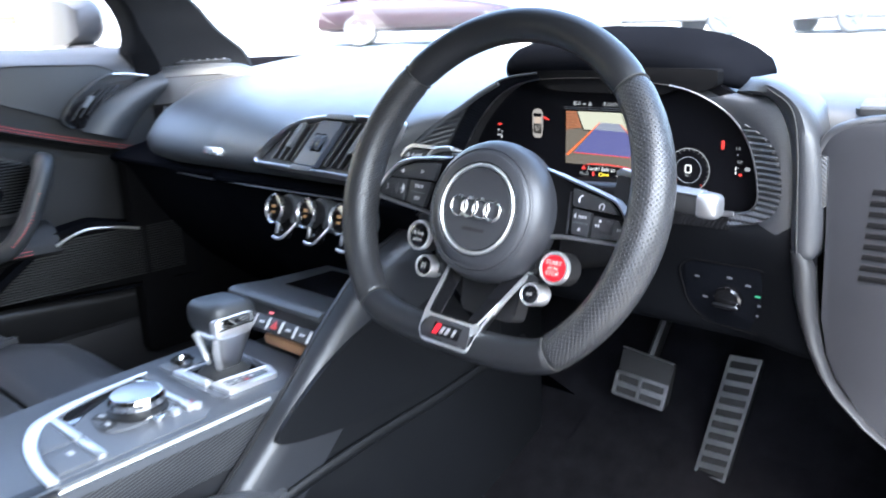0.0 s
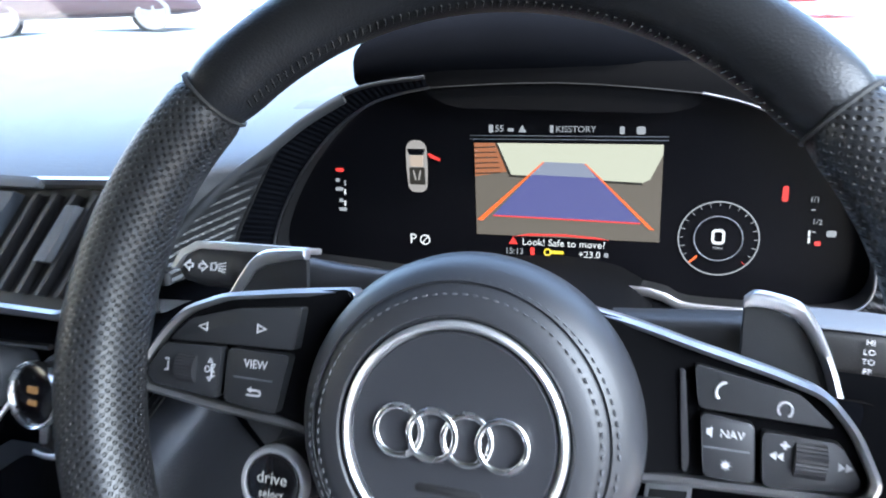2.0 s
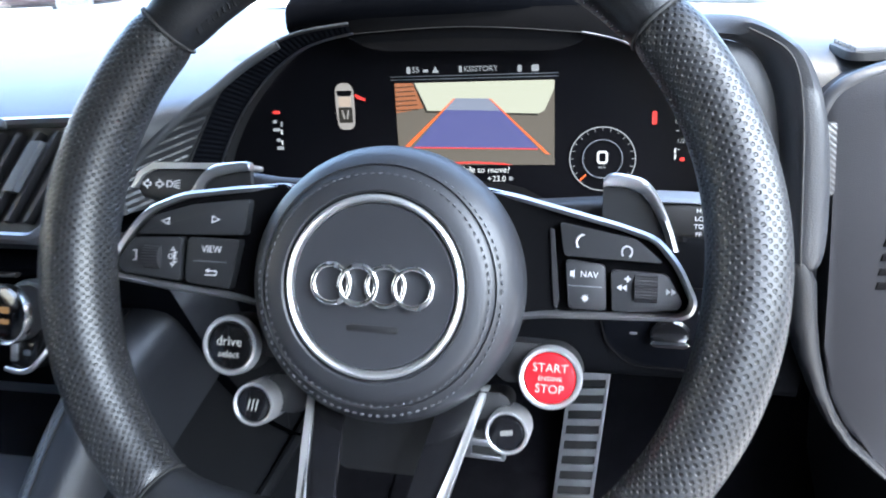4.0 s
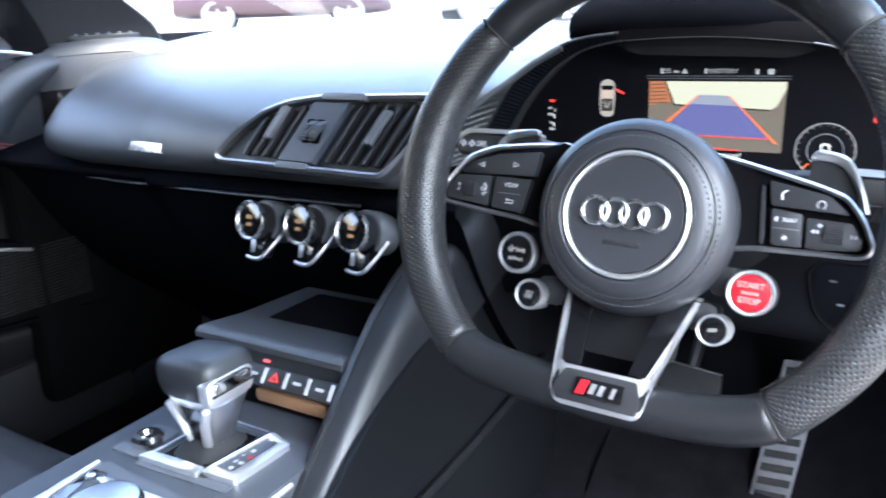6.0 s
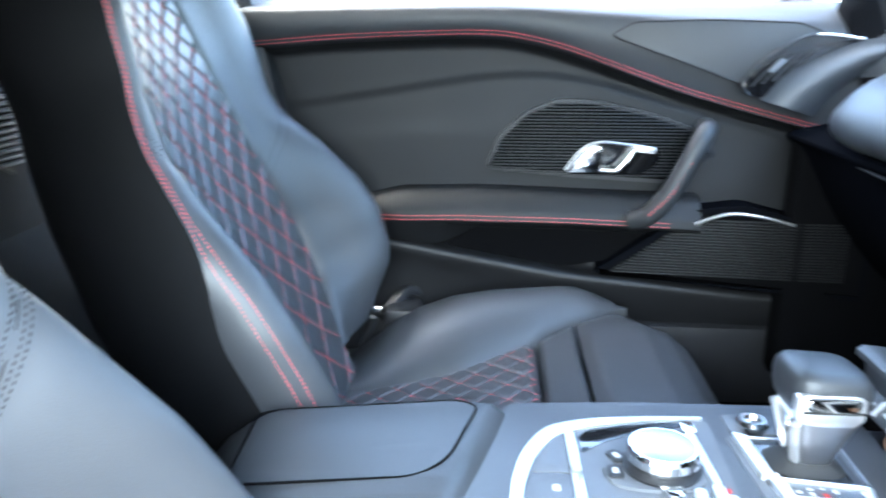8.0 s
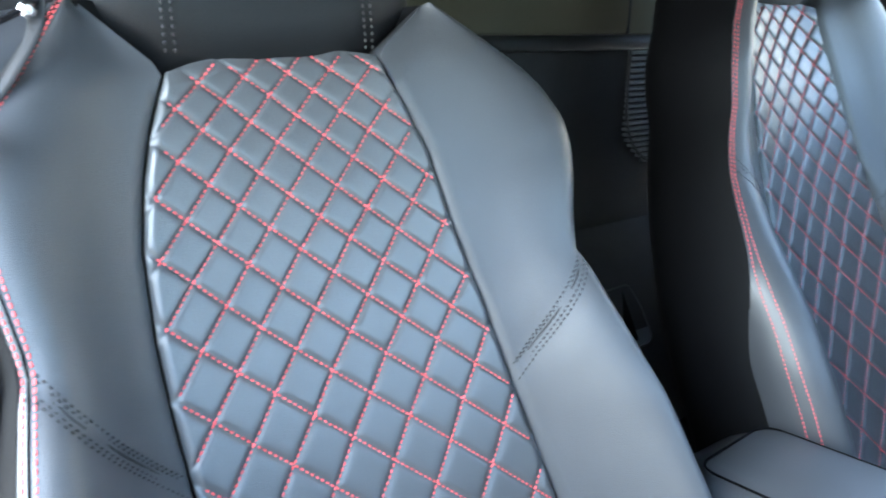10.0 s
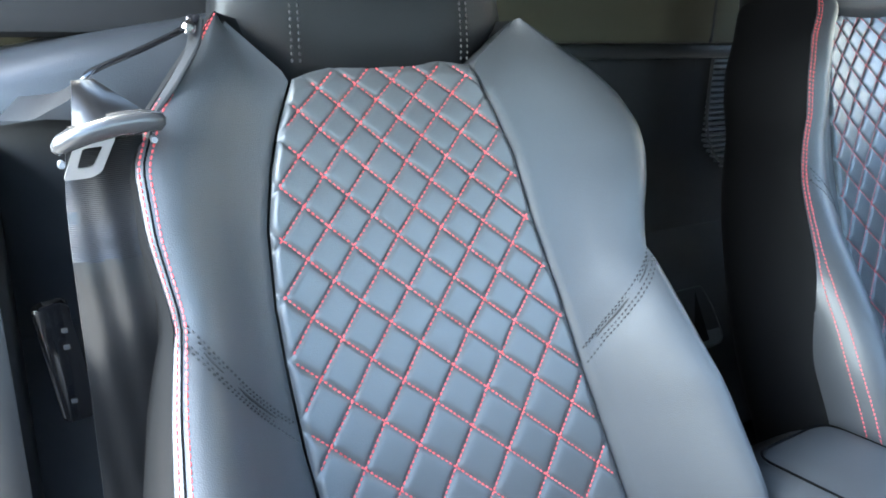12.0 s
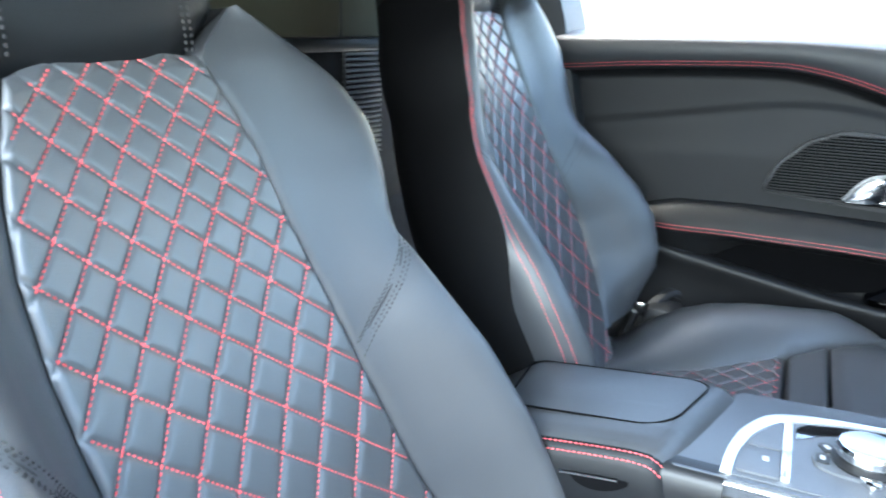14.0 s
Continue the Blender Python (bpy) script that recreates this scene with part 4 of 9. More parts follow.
# lower spoke: two metal legs, and the badge plate laid on the rim
def lower_plate(name, outline, lift, depth, bevel, mat, parent, label=""):
    bm = prism(outline, Matrix.Identity(4), depth, bevel)
    for vert in bm.verts:
        u, v, w = vert.co
        u += 0.0045 - 0.0015 * ease(-0.115, -0.055, v) + 0.004 * max(0.0, u) / 0.045 * ease(-0.115, -0.055, v)
        vert.co = wp(u, v, lerp_table([(-0.136, 0.0158), (-0.122, 0.0168), (-0.106, 0.0100), (-0.045, -0.038)], v) + lift + w)
    return part(name, bm, mat, parent, label)


legs = [(-0.0465, -0.050), (-0.040, -0.080), (-0.0345, -0.106), (-0.0325, -0.124), (-0.0310, -0.1295), (-0.0285, -0.1325), (-0.0245, -0.1340), (0.0245, -0.1340), (0.0285, -0.1325), (0.0310, -0.1295), (0.0325, -0.124), (0.0345, -0.106), (0.040, -0.080), (0.0465, -0.050), (0.0425, -0.050), (0.0362, -0.080), (0.0310, -0.1060), (0.0260, -0.1085), (-0.0260, -0.1085), (-0.0310, -0.1060), (-0.0362, -0.080), (-0.0425, -0.050)]
lower_spoke = lower_plate("lower_spoke", legs, 0.0, 0.005, 0.0018, CHROME, steering_wheel, "satin metal lower spoke")
for side in (1, -1):
    lower_plate("leg_face", [(side * u, v) for u, v in ((0.0430, -0.050), (0.0368, -0.080), (0.0315, -0.1060), (0.0165, -0.1060), (0.0205, -0.080), (0.0255, -0.050))], -0.0022, 0.003, 0.0005, GLOSS, lower_spoke, "glossy dark inner face of the leg")
lower_plate("badge_plate", round_poly([(-0.0250, -0.1092), (0.0250, -0.1092), (0.0296, -0.1215), (0.0280, -0.1300), (-0.0280, -0.1300), (-0.0296, -0.1215)], 0.002), 0.0010, 0.002, 0.0004, PLASTIC, lower_spoke, "dark badge plate")
lower_plate("badge", round_poly([(-0.0150, -0.1130), (0.0180, -0.1130), (0.0180, -0.1245), (-0.0150, -0.1245)], 0.001), 0.0016, 0.002, 0.0003, GLOSS, lower_spoke, "gloss black badge")
lower_plate("badge_mark", [(-0.0140, -0.1235), (-0.0080, -0.1235), (-0.0055, -0.1140), (-0.0115, -0.1140)], 0.0021, 0.0006, 0, RED_BUTTON, lower_spoke, "red slanting badge mark")
for c, w in ((-0.0025, 0.0026), (0.0035, 0.0024), (0.0115, 0.0020)):
    lower_plate("badge_bar", [(c - w, -0.1220), (c + w * 0.4, -0.1220), (c + w, -0.1155), (c - w * 0.4, -0.1155)], 0.0021, 0.0006, 0, CHROME, lower_spoke)
part("column_shroud", prism(round_poly([(-0.040, -0.030), (-0.034, -0.105), (0.034, -0.105), (0.040, -0.030)], 0.008), wm(0, 0, -0.050), 0.02, 0.003), PLASTIC_DARK, steering_wheel)


def satellite(u, v, r, length, face_mat, label, name):
    """A round push button on a metal barrel beside the hub."""
    m = wm(u, v, -0.021)
    b = part(name, revolve([(0.0, -length), (r * 1.08, -length), (r * 1.10, -0.005), (r * 1.04, -0.0040), (0.0, -0.0040)], m, 40), PLASTIC_DARK if r > 0.012 else CHROME, steering_wheel, label)
    part("button_rim", revolve([(r * 1.09, -0.0048), (r * 1.08, -0.0012), (r * 1.03, 0.0004), (r * 0.95, 0.0004), (r * 0.90, 0.0), (r * 0.88, -0.003)], m, 40), CHROME, b, "chrome rim")
    part("button_face", revolve([(0.0, 0.0006), (r * 0.6, 0.0005), (r * 0.82, 0.0), (r * 0.87, -0.001), (r * 0.87, -0.003), (0, -0.003)], m, 40), face_mat, b)
    return b


drive_button = satellite(-0.0835, -0.0380, 0.0148, 0.02, GLOSS, "round drive mode button with chrome rim", "drive_button")
words("drive", 0.0072, wm(-0.0835, -0.0357, -0.0202), ICON_DIM, drive_button, label="grey lettering")
words("select", 0.0052, wm(-0.0835, -0.0425, -0.0202), ICON_DIM, drive_button, label="grey lettering")
exhaust_button = satellite(-0.0688, -0.0678, 0.0108, 0.02, GLOSS, "small round chrome-rimmed button", "mode_button")
for k in range(3):
    part("wave_mark", prism([(-0.0030 + k * 0.0022, -0.003), (-0.0022 + k * 0.0022, -0.003), (-0.0010 + k * 0.0022, 0.003), (-0.0018 + k * 0.0022, 0.003)], wm(-0.0688, -0.0678, -0.0202), 0.0003), ICON_DIM, exhaust_button)
start_button = satellite(0.0843, -0.0405, 0.0142, 0.024, RED_BUTTON, "red engine start button with chrome rim", "start_button")
words("START", 0.0058, wm(0.0843, -0.0356, -0.0202), ICON_WHITE, start_button, label="white lettering")
words("ENGINE", 0.0032, wm(0.0843, -0.0407, -0.0202), ICON_WHITE, start_button, label="white lettering")
words("STOP", 0.0058, wm(0.0843, -0.0457, -0.0202), ICON_WHITE, start_button, label="white lettering")
race_button = satellite(0.0648, -0.0690, 0.0100, 0.02, GLOSS, "small round chrome-rimmed button", "mode_button")
part("flag_mark", prism([(-0.003, -0.0015), (0.003, -0.0005), (0.003, 0.002), (-0.003, 0.001)], wm(0.0648, -0.0690, -0.0202), 0.0003), ICON_DIM, race_button)
for u, v, w in ((-0.070, -0.034, 0.03), (-0.056, -0.063, 0.024), (0.070, -0.036, 0.028), (0.054, -0.062, 0.022)):
    part("button_arm", prism(round_rect(w, 0.020, 0.006), wm(u, v, -0.032, 0), 0.02, 0.003), PLASTIC_DARK, steering_wheel)

# column stalks
def stalk(label):
    ob = thing("column_stalk", wp(-0.10, 0.055, -0.085), label, "stalk", "column stalks")
    loops = []
    for f, h, t in ((0.03, 0.008, 0.006), (0.090, 0.0098, 0.008), (0.122, 0.0112, 0.009), (0.168, 0.0114, 0.009), (0.181, 0.0092, 0.007), (0.186, 0.005, 0.003)):
        loops.append([wp(-f, 0.0460 + y * h + (0.0028 if f > 0.1 else 0), -0.0895 + x * t) for x, y in ellipse(18, 1, 1, 3.5)])
    part("stalk_body", loft(loops), PLASTIC, ob)
    top = [(-0.1870, 0.0480), (-0.1818, 0.0582), (-0.1718, 0.0640), (-0.1080, 0.0648), (-0.1080, 0.0612), (-0.1706, 0.0600), (-0.1790, 0.0558), (-0.1850, 0.0474)]
    part("stalk_top", prism(round_poly(top, 0.0015), wm(0, -0.002, -0.0795), 0.022, 0.0025, 3), CHROME, ob, "bright upper edge")
    return ob


turn_stalk = stalk("black turn signal stalk with bright upper edge and white symbols")
wiper_stalk = thing("column_stalk", (0.50, 0.10, 0.63), "black wiper stalk with a pale end cap and white markings", "stalk", "column stalks")
stalk_row = lambda x, h, t, z: [(x, 0.100 + a * t, z + b * h) for a, b in ellipse(20, 1, 1, 4)]
part("stalk_body", loft([stalk_row(0.42, 0.007, 0.008, 0.628), stalk_row(0.485, 0.0095, 0.010, 0.629), stalk_row(0.510, 0.0105, 0.0115, 0.6285), stalk_row(0.549, 0.0105, 0.0120, 0.6265)]), PLASTIC_DARK, wiper_stalk)
part("stalk_cap", loft([stalk_row(0.549, 0.0108, 0.0122, 0.6265), stalk_row(0.5515, 0.0112, 0.0126, 0.6265), stalk_row(0.562, 0.0108, 0.0120, 0.6260), stalk_row(0.5655, 0.0092, 0.0104, 0.6255), stalk_row(0.5670, 0.0060, 0.007, 0.6250)]), BLADE_METAL, wiper_stalk, "pale satin end cap")
part("stalk_top", loft([[(x, 0.100 + a * 0.0118, z + 0.0104 + b * 0.0012) for a, b in ellipse(14, 1, 1, 3)] for x, z in ((0.492, 0.629), (0.520, 0.6282), (0.549, 0.6265))]), PLASTIC_GREY, wiper_stalk, "pale upper face of the stalk")
for s, u in ((1, -0.1755), (-1, -0.1680)):
    part("arrow_mark", frame_ring([(u - s * 0.004, 0), (u, 0.0032), (u, 0.0014), (u + s * 0.002, 0.0014), (u + s * 0.002, -0.0014), (u, -0.0014), (u, -0.0032)], [(u - s * 0.0026, 0), (u - s * 0.0006, 0.0017), (u - s * 0.0006, 0.0007), (u + s * 0.0013, 0.0007), (u + s * 0.0013, -0.0007), (u - s * 0.0006, -0.0007), (u - s * 0.0006, -0.0017)], wm(0, 0.0485, -0.0800), 0.0008), PRINT, turn_stalk)
for k in range(4):
    part("beam_mark", prism(round_rect(0.0045, 0.0007, 0.0003), wm(-0.1555, 0.0466 + 0.0014 * k, -0.0800, 10 * (k - 1.5)), 0.0008), PRINT, turn_stalk)
part("beam_mark", frame_ring([(-0.1625, 0.0508), (-0.1595, 0.0512), (-0.1582, 0.0490), (-0.1592, 0.0468), (-0.1625, 0.0466)], [(-0.1618, 0.0502), (-0.1598, 0.0505), (-0.1590, 0.0490), (-0.1597, 0.0474), (-0.1618, 0.0473)], wm(0, 0, -0.0800), 0.0008), PRINT, turn_stalk)
for k, s in enumerate(("HI", "LO", "TO", "FF")):
    words(s, 0.0036, axes((0.5255, 0.0872, 0.6345 - 0.0044 * k), (1, 0, -0.04), (0, 0, 1), (0, -1, 0)), PRINT, wiper_stalk)


# ---------- instrument cluster ----------
CLUSTER_Y = 0.250
XZ = lambda y: axes((0, y, 0), (1, 0, 0), (0, 0, 1), (0, -1, 0))
RIM = [(0.170, 0.610), (0.170, 0.618), (0.173, 0.628), (0.181, 0.645), (0.195, 0.667), (0.211, 0.686), (0.229, 0.703), (0.250, 0.716), (0.271, 0.723), (0.293, 0.727), (0.375, 0.729), (0.457, 0.722), (0.478, 0.717), (0.498, 0.709), (0.518, 0.697), (0.532, 0.684), (0.543, 0.667), (0.551, 0.646), (0.556, 0.622), (0.556, 0.606), (0.548, 0.596), (0.529, 0.591), (0.500, 0.591), (0.456, 0.592), (0.441, 0.598), (0.412, 0.601), (0.330, 0.600), (0.281, 0.600), (0.248, 0.602), (0.202, 0.605), (0.178, 0.606)]
RIM_Y = 0.225
cluster = thing("instrument_cluster", (0.37, 0.30, 0.60), "black digital instrument display under an arched hood", "instrument cluster")
rim_smooth = [(p.x, p.y) for p in smooth_path([(x, z, 0) for x, z in RIM], 4, closed=True)]
part("display", prism(inset(rim_smooth, -0.012), XZ(CLUSTER_Y), 0.01), SCREEN, cluster, "glossy black display glass", smooth=False)
for run in (RIM[:10], RIM[11:23]):
    part("display_rim", sweep(smooth_path([(x, RIM_Y - 0.001, z) for x, z in run], 5), ellipse(10, 0.0009, 0.0013), up=(0, 1, 0)), RIM_METAL, cluster, "thin satin metal rim")
part("inner_shroud", loft([[(x, y, z) for x, z in inset(rim_smooth, d)] for y, d in ((RIM_Y + 0.001, 0.0006), (0.236, -0.001), (CLUSTER_Y - 0.001, -0.002))], caps=False), PLASTIC_DARK, cluster, "matt black inner shroud")


def ribbed(name, inner, outer, rib, pitch, mat, parent, label, height=0.0016, across=8, along=150):
    """A panel between two curves, with raised ribs where rib(x, z, run) passes whole pitches."""
    a, b = smooth_path(inner, 24), smooth_path(outer, 24)
    rows = []
    run, last = 0.0, None
    for k in range(along + 1):
        f = k / along
        pa, pb = a[int(f * (len(a) - 1))], b[int(f * (len(b) - 1))]
        fa, fb = f * (len(a) - 1), f * (len(b) - 1)
        pa = pa.lerp(a[min(int(fa) + 1, len(a) - 1)], fa - int(fa))
        pb = pb.lerp(b[min(int(fb) + 1, len(b) - 1)], fb - int(fb))
        mid = (pa + pb) / 2
        if last is not None:
            run += (mid - last).length
        last = mid
        row = []
        for i in range(across + 1):
            q = pa.lerp(pb, i / across)
            w = rib(q.x, q.z, run) / pitch
            w = abs(w - math.floor(w) - 0.5) * 2
            edge = 0.0 if i in (0, across) else 1.0
            row.append(q + Vector((0, -height * min(1, max(0, (w - 0.3) * 2.5)) * edge, 0)))
        rows.append(row)
    return part(name, loft(rows, closed=False), mat, parent, label, angle=30)


FAN_OUT = [(0.124, 0.160, 0.606), (0.124, 0.160, 0.625), (0.135, 0.168, 0.643), (0.151, 0.176, 0.659), (0.172, 0.188, 0.678), (0.190, 0.199, 0.691)]
FAN_IN = [(0.143, 0.214, 0.604), (0.146, 0.214, 0.623), (0.153, 0.215, 0.638), (0.162, 0.216, 0.653), (0.174, 0.216, 0.672), (0.187, 0.212, 0.688)]
ribbed("carbon_wing", FAN_IN, FAN_OUT, lambda x, z, r: z - 0.40 * x, 0.0054, CARBON_FINE, cluster, "ribbed carbon fibre side wing", 0.0032, 16, 260)
part("wing_lip", sweep(smooth_path(FAN_OUT + [(0.212, 0.208, 0.7075), (0.238, 0.214, 0.722)], 6), ellipse(10, 0.0030, 0.0035)), LEATHER_DASH, cluster, "smooth leather lip round the wing")
BAND_OUT = [(0.143, 0.213, 0.606), (0.146, 0.213, 0.623), (0.162, 0.215, 0.653), (0.186, 0.215, 0.689), (0.212, 0.216, 0.711), (0.248, 0.217, 0.728), (0.292, 0.218, 0.734)]
BAND_IN = [(0.169, 0.2245, 0.606), (0.170, 0.2245, 0.620), (0.182, 0.2245, 0.648), (0.204, 0.2245, 0.680), (0.226, 0.2245, 0.702), (0.254, 0.2245, 0.718), (0.292, 0.2245, 0.7275)]
ribbed("ribbed_band", BAND_IN, BAND_OUT, lambda x, z, r: r, 0.0042, SHADED_BLACK, cluster, "dark ribbed band round the display", 0.0008, 6, 220)
part("band_lip", sweep(smooth_path(BAND_OUT, 6), ellipse(8, 0.0012, 0.0014)), PLASTIC_DARK, cluster)
ribbed("carbon_wing", [(0.535, 0.224, 0.681), (0.545, 0.224, 0.664), (0.552, 0.224, 0.645), (0.5565, 0.224, 0.622), (0.5565, 0.224, 0.606), (0.549, 0.224, 0.596), (0.530, 0.224, 0.591)], [(0.541, 0.219, 0.686), (0.566, 0.213, 0.672), (0.578, 0.212, 0.652), (0.583, 0.212, 0.624), (0.579, 0.213, 0.602), (0.563, 0.215, 0.588), (0.530, 0.218, 0.579)], lambda x, z, r: z, 0.0060, RIB_CARBON, cluster, "ribbed carbon fibre side wing", 0.0018, 10, 260)
ribbed("carbon_ledge", [(0.170, 0.2235, 0.604), (0.25, 0.2235, 0.600), (0.33, 0.2235, 0.597), (0.44, 0.2235, 0.593), (0.535, 0.2235, 0.589)], [(0.160, 0.213, 0.588), (0.25, 0.213, 0.580), (0.33, 0.213, 0.578), (0.44, 0.213, 0.576), (0.535, 0.216, 0.576)], lambda x, z, r: x - 0.5 * z, 0.0050, MATT_BLACK, cluster, "ribbed carbon ledge below the display", 0.0012, 6, 300)
part("lower_strip", sweep(smooth_path([(0.178, 0.222, 0.607), (0.202, 0.221, 0.606), (0.248, 0.221, 0.602), (0.281, 0.221, 0.599), (0.412, 0.221, 0.601), (0.438, 0.221, 0.599), (0.456, 0.221, 0.5925), (0.505, 0.221, 0.5915), (0.535, 0.222, 0.592)], 5), ellipse(10, 0.0016, 0.0030, 3)), STEEL, cluster, "satin metal strip")
# padded hood, with its shade put into the near-black colour
loops = []
for x, y0, zc, hy, hz in ((0.236, 0.262, 0.742, 0.020, 0.008), (0.239, 0.275, 0.744, 0.045, 0.016), (0.248, 0.285, 0.748, 0.060, 0.0200), (0.268, 0.292, 0.753, 0.069, 0.0230), (0.300, 0.296, 0.757, 0.073, 0.0255), (0.340, 0.298, 0.758, 0.075, 0.0265), (0.400, 0.300, 0.756, 0.075, 0.0260), (0.440, 0.303, 0.752, 0.073, 0.0250), (0.475, 0.307, 0.746, 0.068, 0.0230), (0.500, 0.311, 0.738, 0.060, 0.0190), (0.518, 0.314, 0.730, 0.048, 0.0140), (0.527, 0.316, 0.724, 0.030, 0.0080)):
    loops.append([(x, y0 + a * hy, zc + b * hz + 0.006 * a) for a, b in ellipse(28, 1, 1, 2.8)])
part("hood", loft(loops), SHADED_BLACK, cluster, "padded black leather hood")
part("hood_underside", prism(round_poly([(0.250, 0.745), (0.262, 0.727), (0.288, 0.7235), (0.300, 0.7165), (0.312, 0.7135), (0.438, 0.7100), (0.450, 0.7130), (0.464, 0.7185), (0.490, 0.7150), (0.506, 0.722), (0.506, 0.738)], 0.004), XZ(0.229), 0.016, 0.002), MATT_BLACK, cluster, "matt black sensor panel")

# what the display shows
def flat(name, pts, mat, parent=cluster, lift=0.0006):
    return part(name, prism(pts, XZ(CLUSTER_Y - lift), 0.0003), mat, parent, smooth=False)


def bar(cx, cz, w, h, mat, name="mark", lift=0.0006, turn=0.0):
    m = XZ(CLUSTER_Y - lift) @ Matrix.Translation((cx, cz, 0)) @ Matrix.Rotation(radians(turn), 4, "Z")
    return part(name, prism(round_rect(w, h, min(w, h) * 0.25, 2), m, 0.0003), mat, cluster, smooth=False)


def shown(text, size, x, z, mat, label="lit lettering"):
    return words(text, size, XZ(CLUSTER_Y - 0.0009) @ Matrix.Translation((x, z, 0)), mat, cluster, "display_text", label)


PIC_WALL = glowing("picture_wall", (0.55, 0.56, 0.44), 0.058)
PIC_GROUND = surface("picture_ground", (0.01, 0.01, 0.01), 0.5, spec=0.1)
b_ = PIC_GROUND.node_tree.nodes["Principled BSDF"]
b_.inputs["Emission Color"].default_value, b_.inputs["Emission Strength"].default_value = (0.30, 0.26, 0.21, 1), 0.028
PIC_BRICK = glowing("picture_brick", (0.55, 0.20, 0.09), 0.04)
PIC_BLUE = glowing("picture_blue", (0.16, 0.17, 0.46), 0.036)
PIC_PALE = glowing("picture_pale", (0.36, 0.40, 0.52), 0.04)
PIC_DARK = glowing("picture_dark", (0.10, 0.09, 0.07), 0.014)
X0, X1, Z0, Z1 = 0.3145, 0.4365, 0.6245, 0.6880
px = lambda f, g: (X0 + (X1 - X0) * f, Z1 - (Z1 - Z0) * g)
flat("camera_picture", [px(0, 0), px(1, 0), px(1, 1), px(0, 1)], PIC_GROUND, lift=0.0004)
flat("picture_wall", [px(0.13, 0.0), px(1, 0), px(1, 0.10), px(0.94, 0.35), px(0.90, 0.39), px(0.20, 0.33)], PIC_WALL)
flat("picture_brick", [px(0, 0), px(0.115, 0.0), px(0.185, 0.30), px(0, 0.36)], PIC_BRICK)
for k in range(6):
    g = 0.045 + 0.055 * k
    flat("picture_joint", [px(0.0, g), px(0.115 + 0.16 * g * 0.6, g - 0.012), px(0.115 + 0.16 * g * 0.6, g), px(0.0, g + 0.012)], PIC_DARK, lift=0.0009)
flat("picture_post", [px(0.118, 0.0), px(0.130, 0.0), px(0.205, 0.33), px(0.188, 0.33)], PIC_DARK, lift=0.0009)
flat("picture_base", [px(0.19, 0.335), px(0.90, 0.385), px(0.90, 0.41), px(0.19, 0.355)], PIC_DARK, lift=0.0009)
flat("guide_field", [px(0.385, 0.19), px(0.605, 0.20), px(0.90, 0.80), px(0.10, 0.775)], PIC_BLUE, lift=0.0010)
flat("guide_field_far", [px(0.385, 0.19), px(0.605, 0.20), px(0.665, 0.345), px(0.315, 0.325)], PIC_PALE, lift=0.0013)
for a, b in (((0.02, 0.83), (0.385, 0.19)), ((0.955, 0.86), (0.605, 0.20))):
    flat("guide_line", [px(a[0] - 0.012, a[1]), px(a[0] + 0.018, a[1] + 0.012), px(b[0] + 0.004, b[1]), px(b[0] - 0.004, b[1])], ICON_ORANGE, lift=0.0016)
flat("guide_cross_line", [px(0.10, 0.772), px(0.90, 0.797), px(0.90, 0.812), px(0.10, 0.787)], ICON_RED, lift=0.0016)
flat("guide_near_line", [px(0.22, 1.0), px(0.30, 0.965), px(0.5, 0.955), px(0.68, 0.975), px(0.74, 1.0), px(0.66, 0.993), px(0.5, 0.978), px(0.31, 0.988)], ICON_RED, lift=0.0016)
shown("55", 0.0062, 0.3320, 0.6975, ICON_DIM)
bar(0.3395, 0.6968, 0.004, 0.0022, ICON_DIM)
bar(0.3262, 0.6975, 0.0030, 0.0052, ICON_DIM)
flat("warning_mark", [(0.3445, 0.6952), (0.3500, 0.6952), (0.34725, 0.7000)], ICON_DIM)
bar(0.3665, 0.6975, 0.0022, 0.0050, ICON_DIM)
words("KISSTORY", 0.0058, XZ(CLUSTER_Y - 0.0009) @ Matrix.Translation((0.3820, 0.6972, 0)), ICON_DIM, cluster, "display_text", "lit station name")
bar(0.4110, 0.6968, 0.0030, 0.0050, ICON_DIM)
bar(0.4225, 0.6968, 0.0055, 0.0050, ICON_DIM)
for z in (0.6935, 0.6912):
    bar(0.3755, z - 0.0006, 0.128, 0.0006, PLASTIC_GREY)
flat("warning_mark", [(0.3370, 0.6185), (0.3435, 0.6185), (0.34025, 0.6240)], ICON_RED)
shown("Look! Safe to move?", 0.0068, 0.3745, 0.6205, ICON_WHITE)
words("+23.0", 0.0064, XZ(CLUSTER_Y - 0.0009) @ Matrix.Translation((0.3920, 0.6135, 0)), ICON_WHITE, cluster, "display_text", "lit temperature")
bar(0.4030, 0.6138, 0.003, 0.003, ICON_DIM)
shown("15:13", 0.0060, 0.3410, 0.6135, ICON_DIM)
bar(0.3535, 0.6140, 0.0030, 0.0055, ICON_RED)
bar(0.3700, 0.6140, 0.0095, 0.0022, ICON_YELLOW)
part("key_mark", tube([(0.3640 + 0.0022 * math.cos(q), CLUSTER_Y - 0.001, 0.6140 + 0.0022 * math.sin(q)) for q in [math.pi * k / 6 for k in range(12)]], 0.0006, 5, closed=True, up=(0, 1, 0)), ICON_YELLOW, cluster)
shown("P", 0.0105, 0.2675, 0.6185, ICON_WHITE)
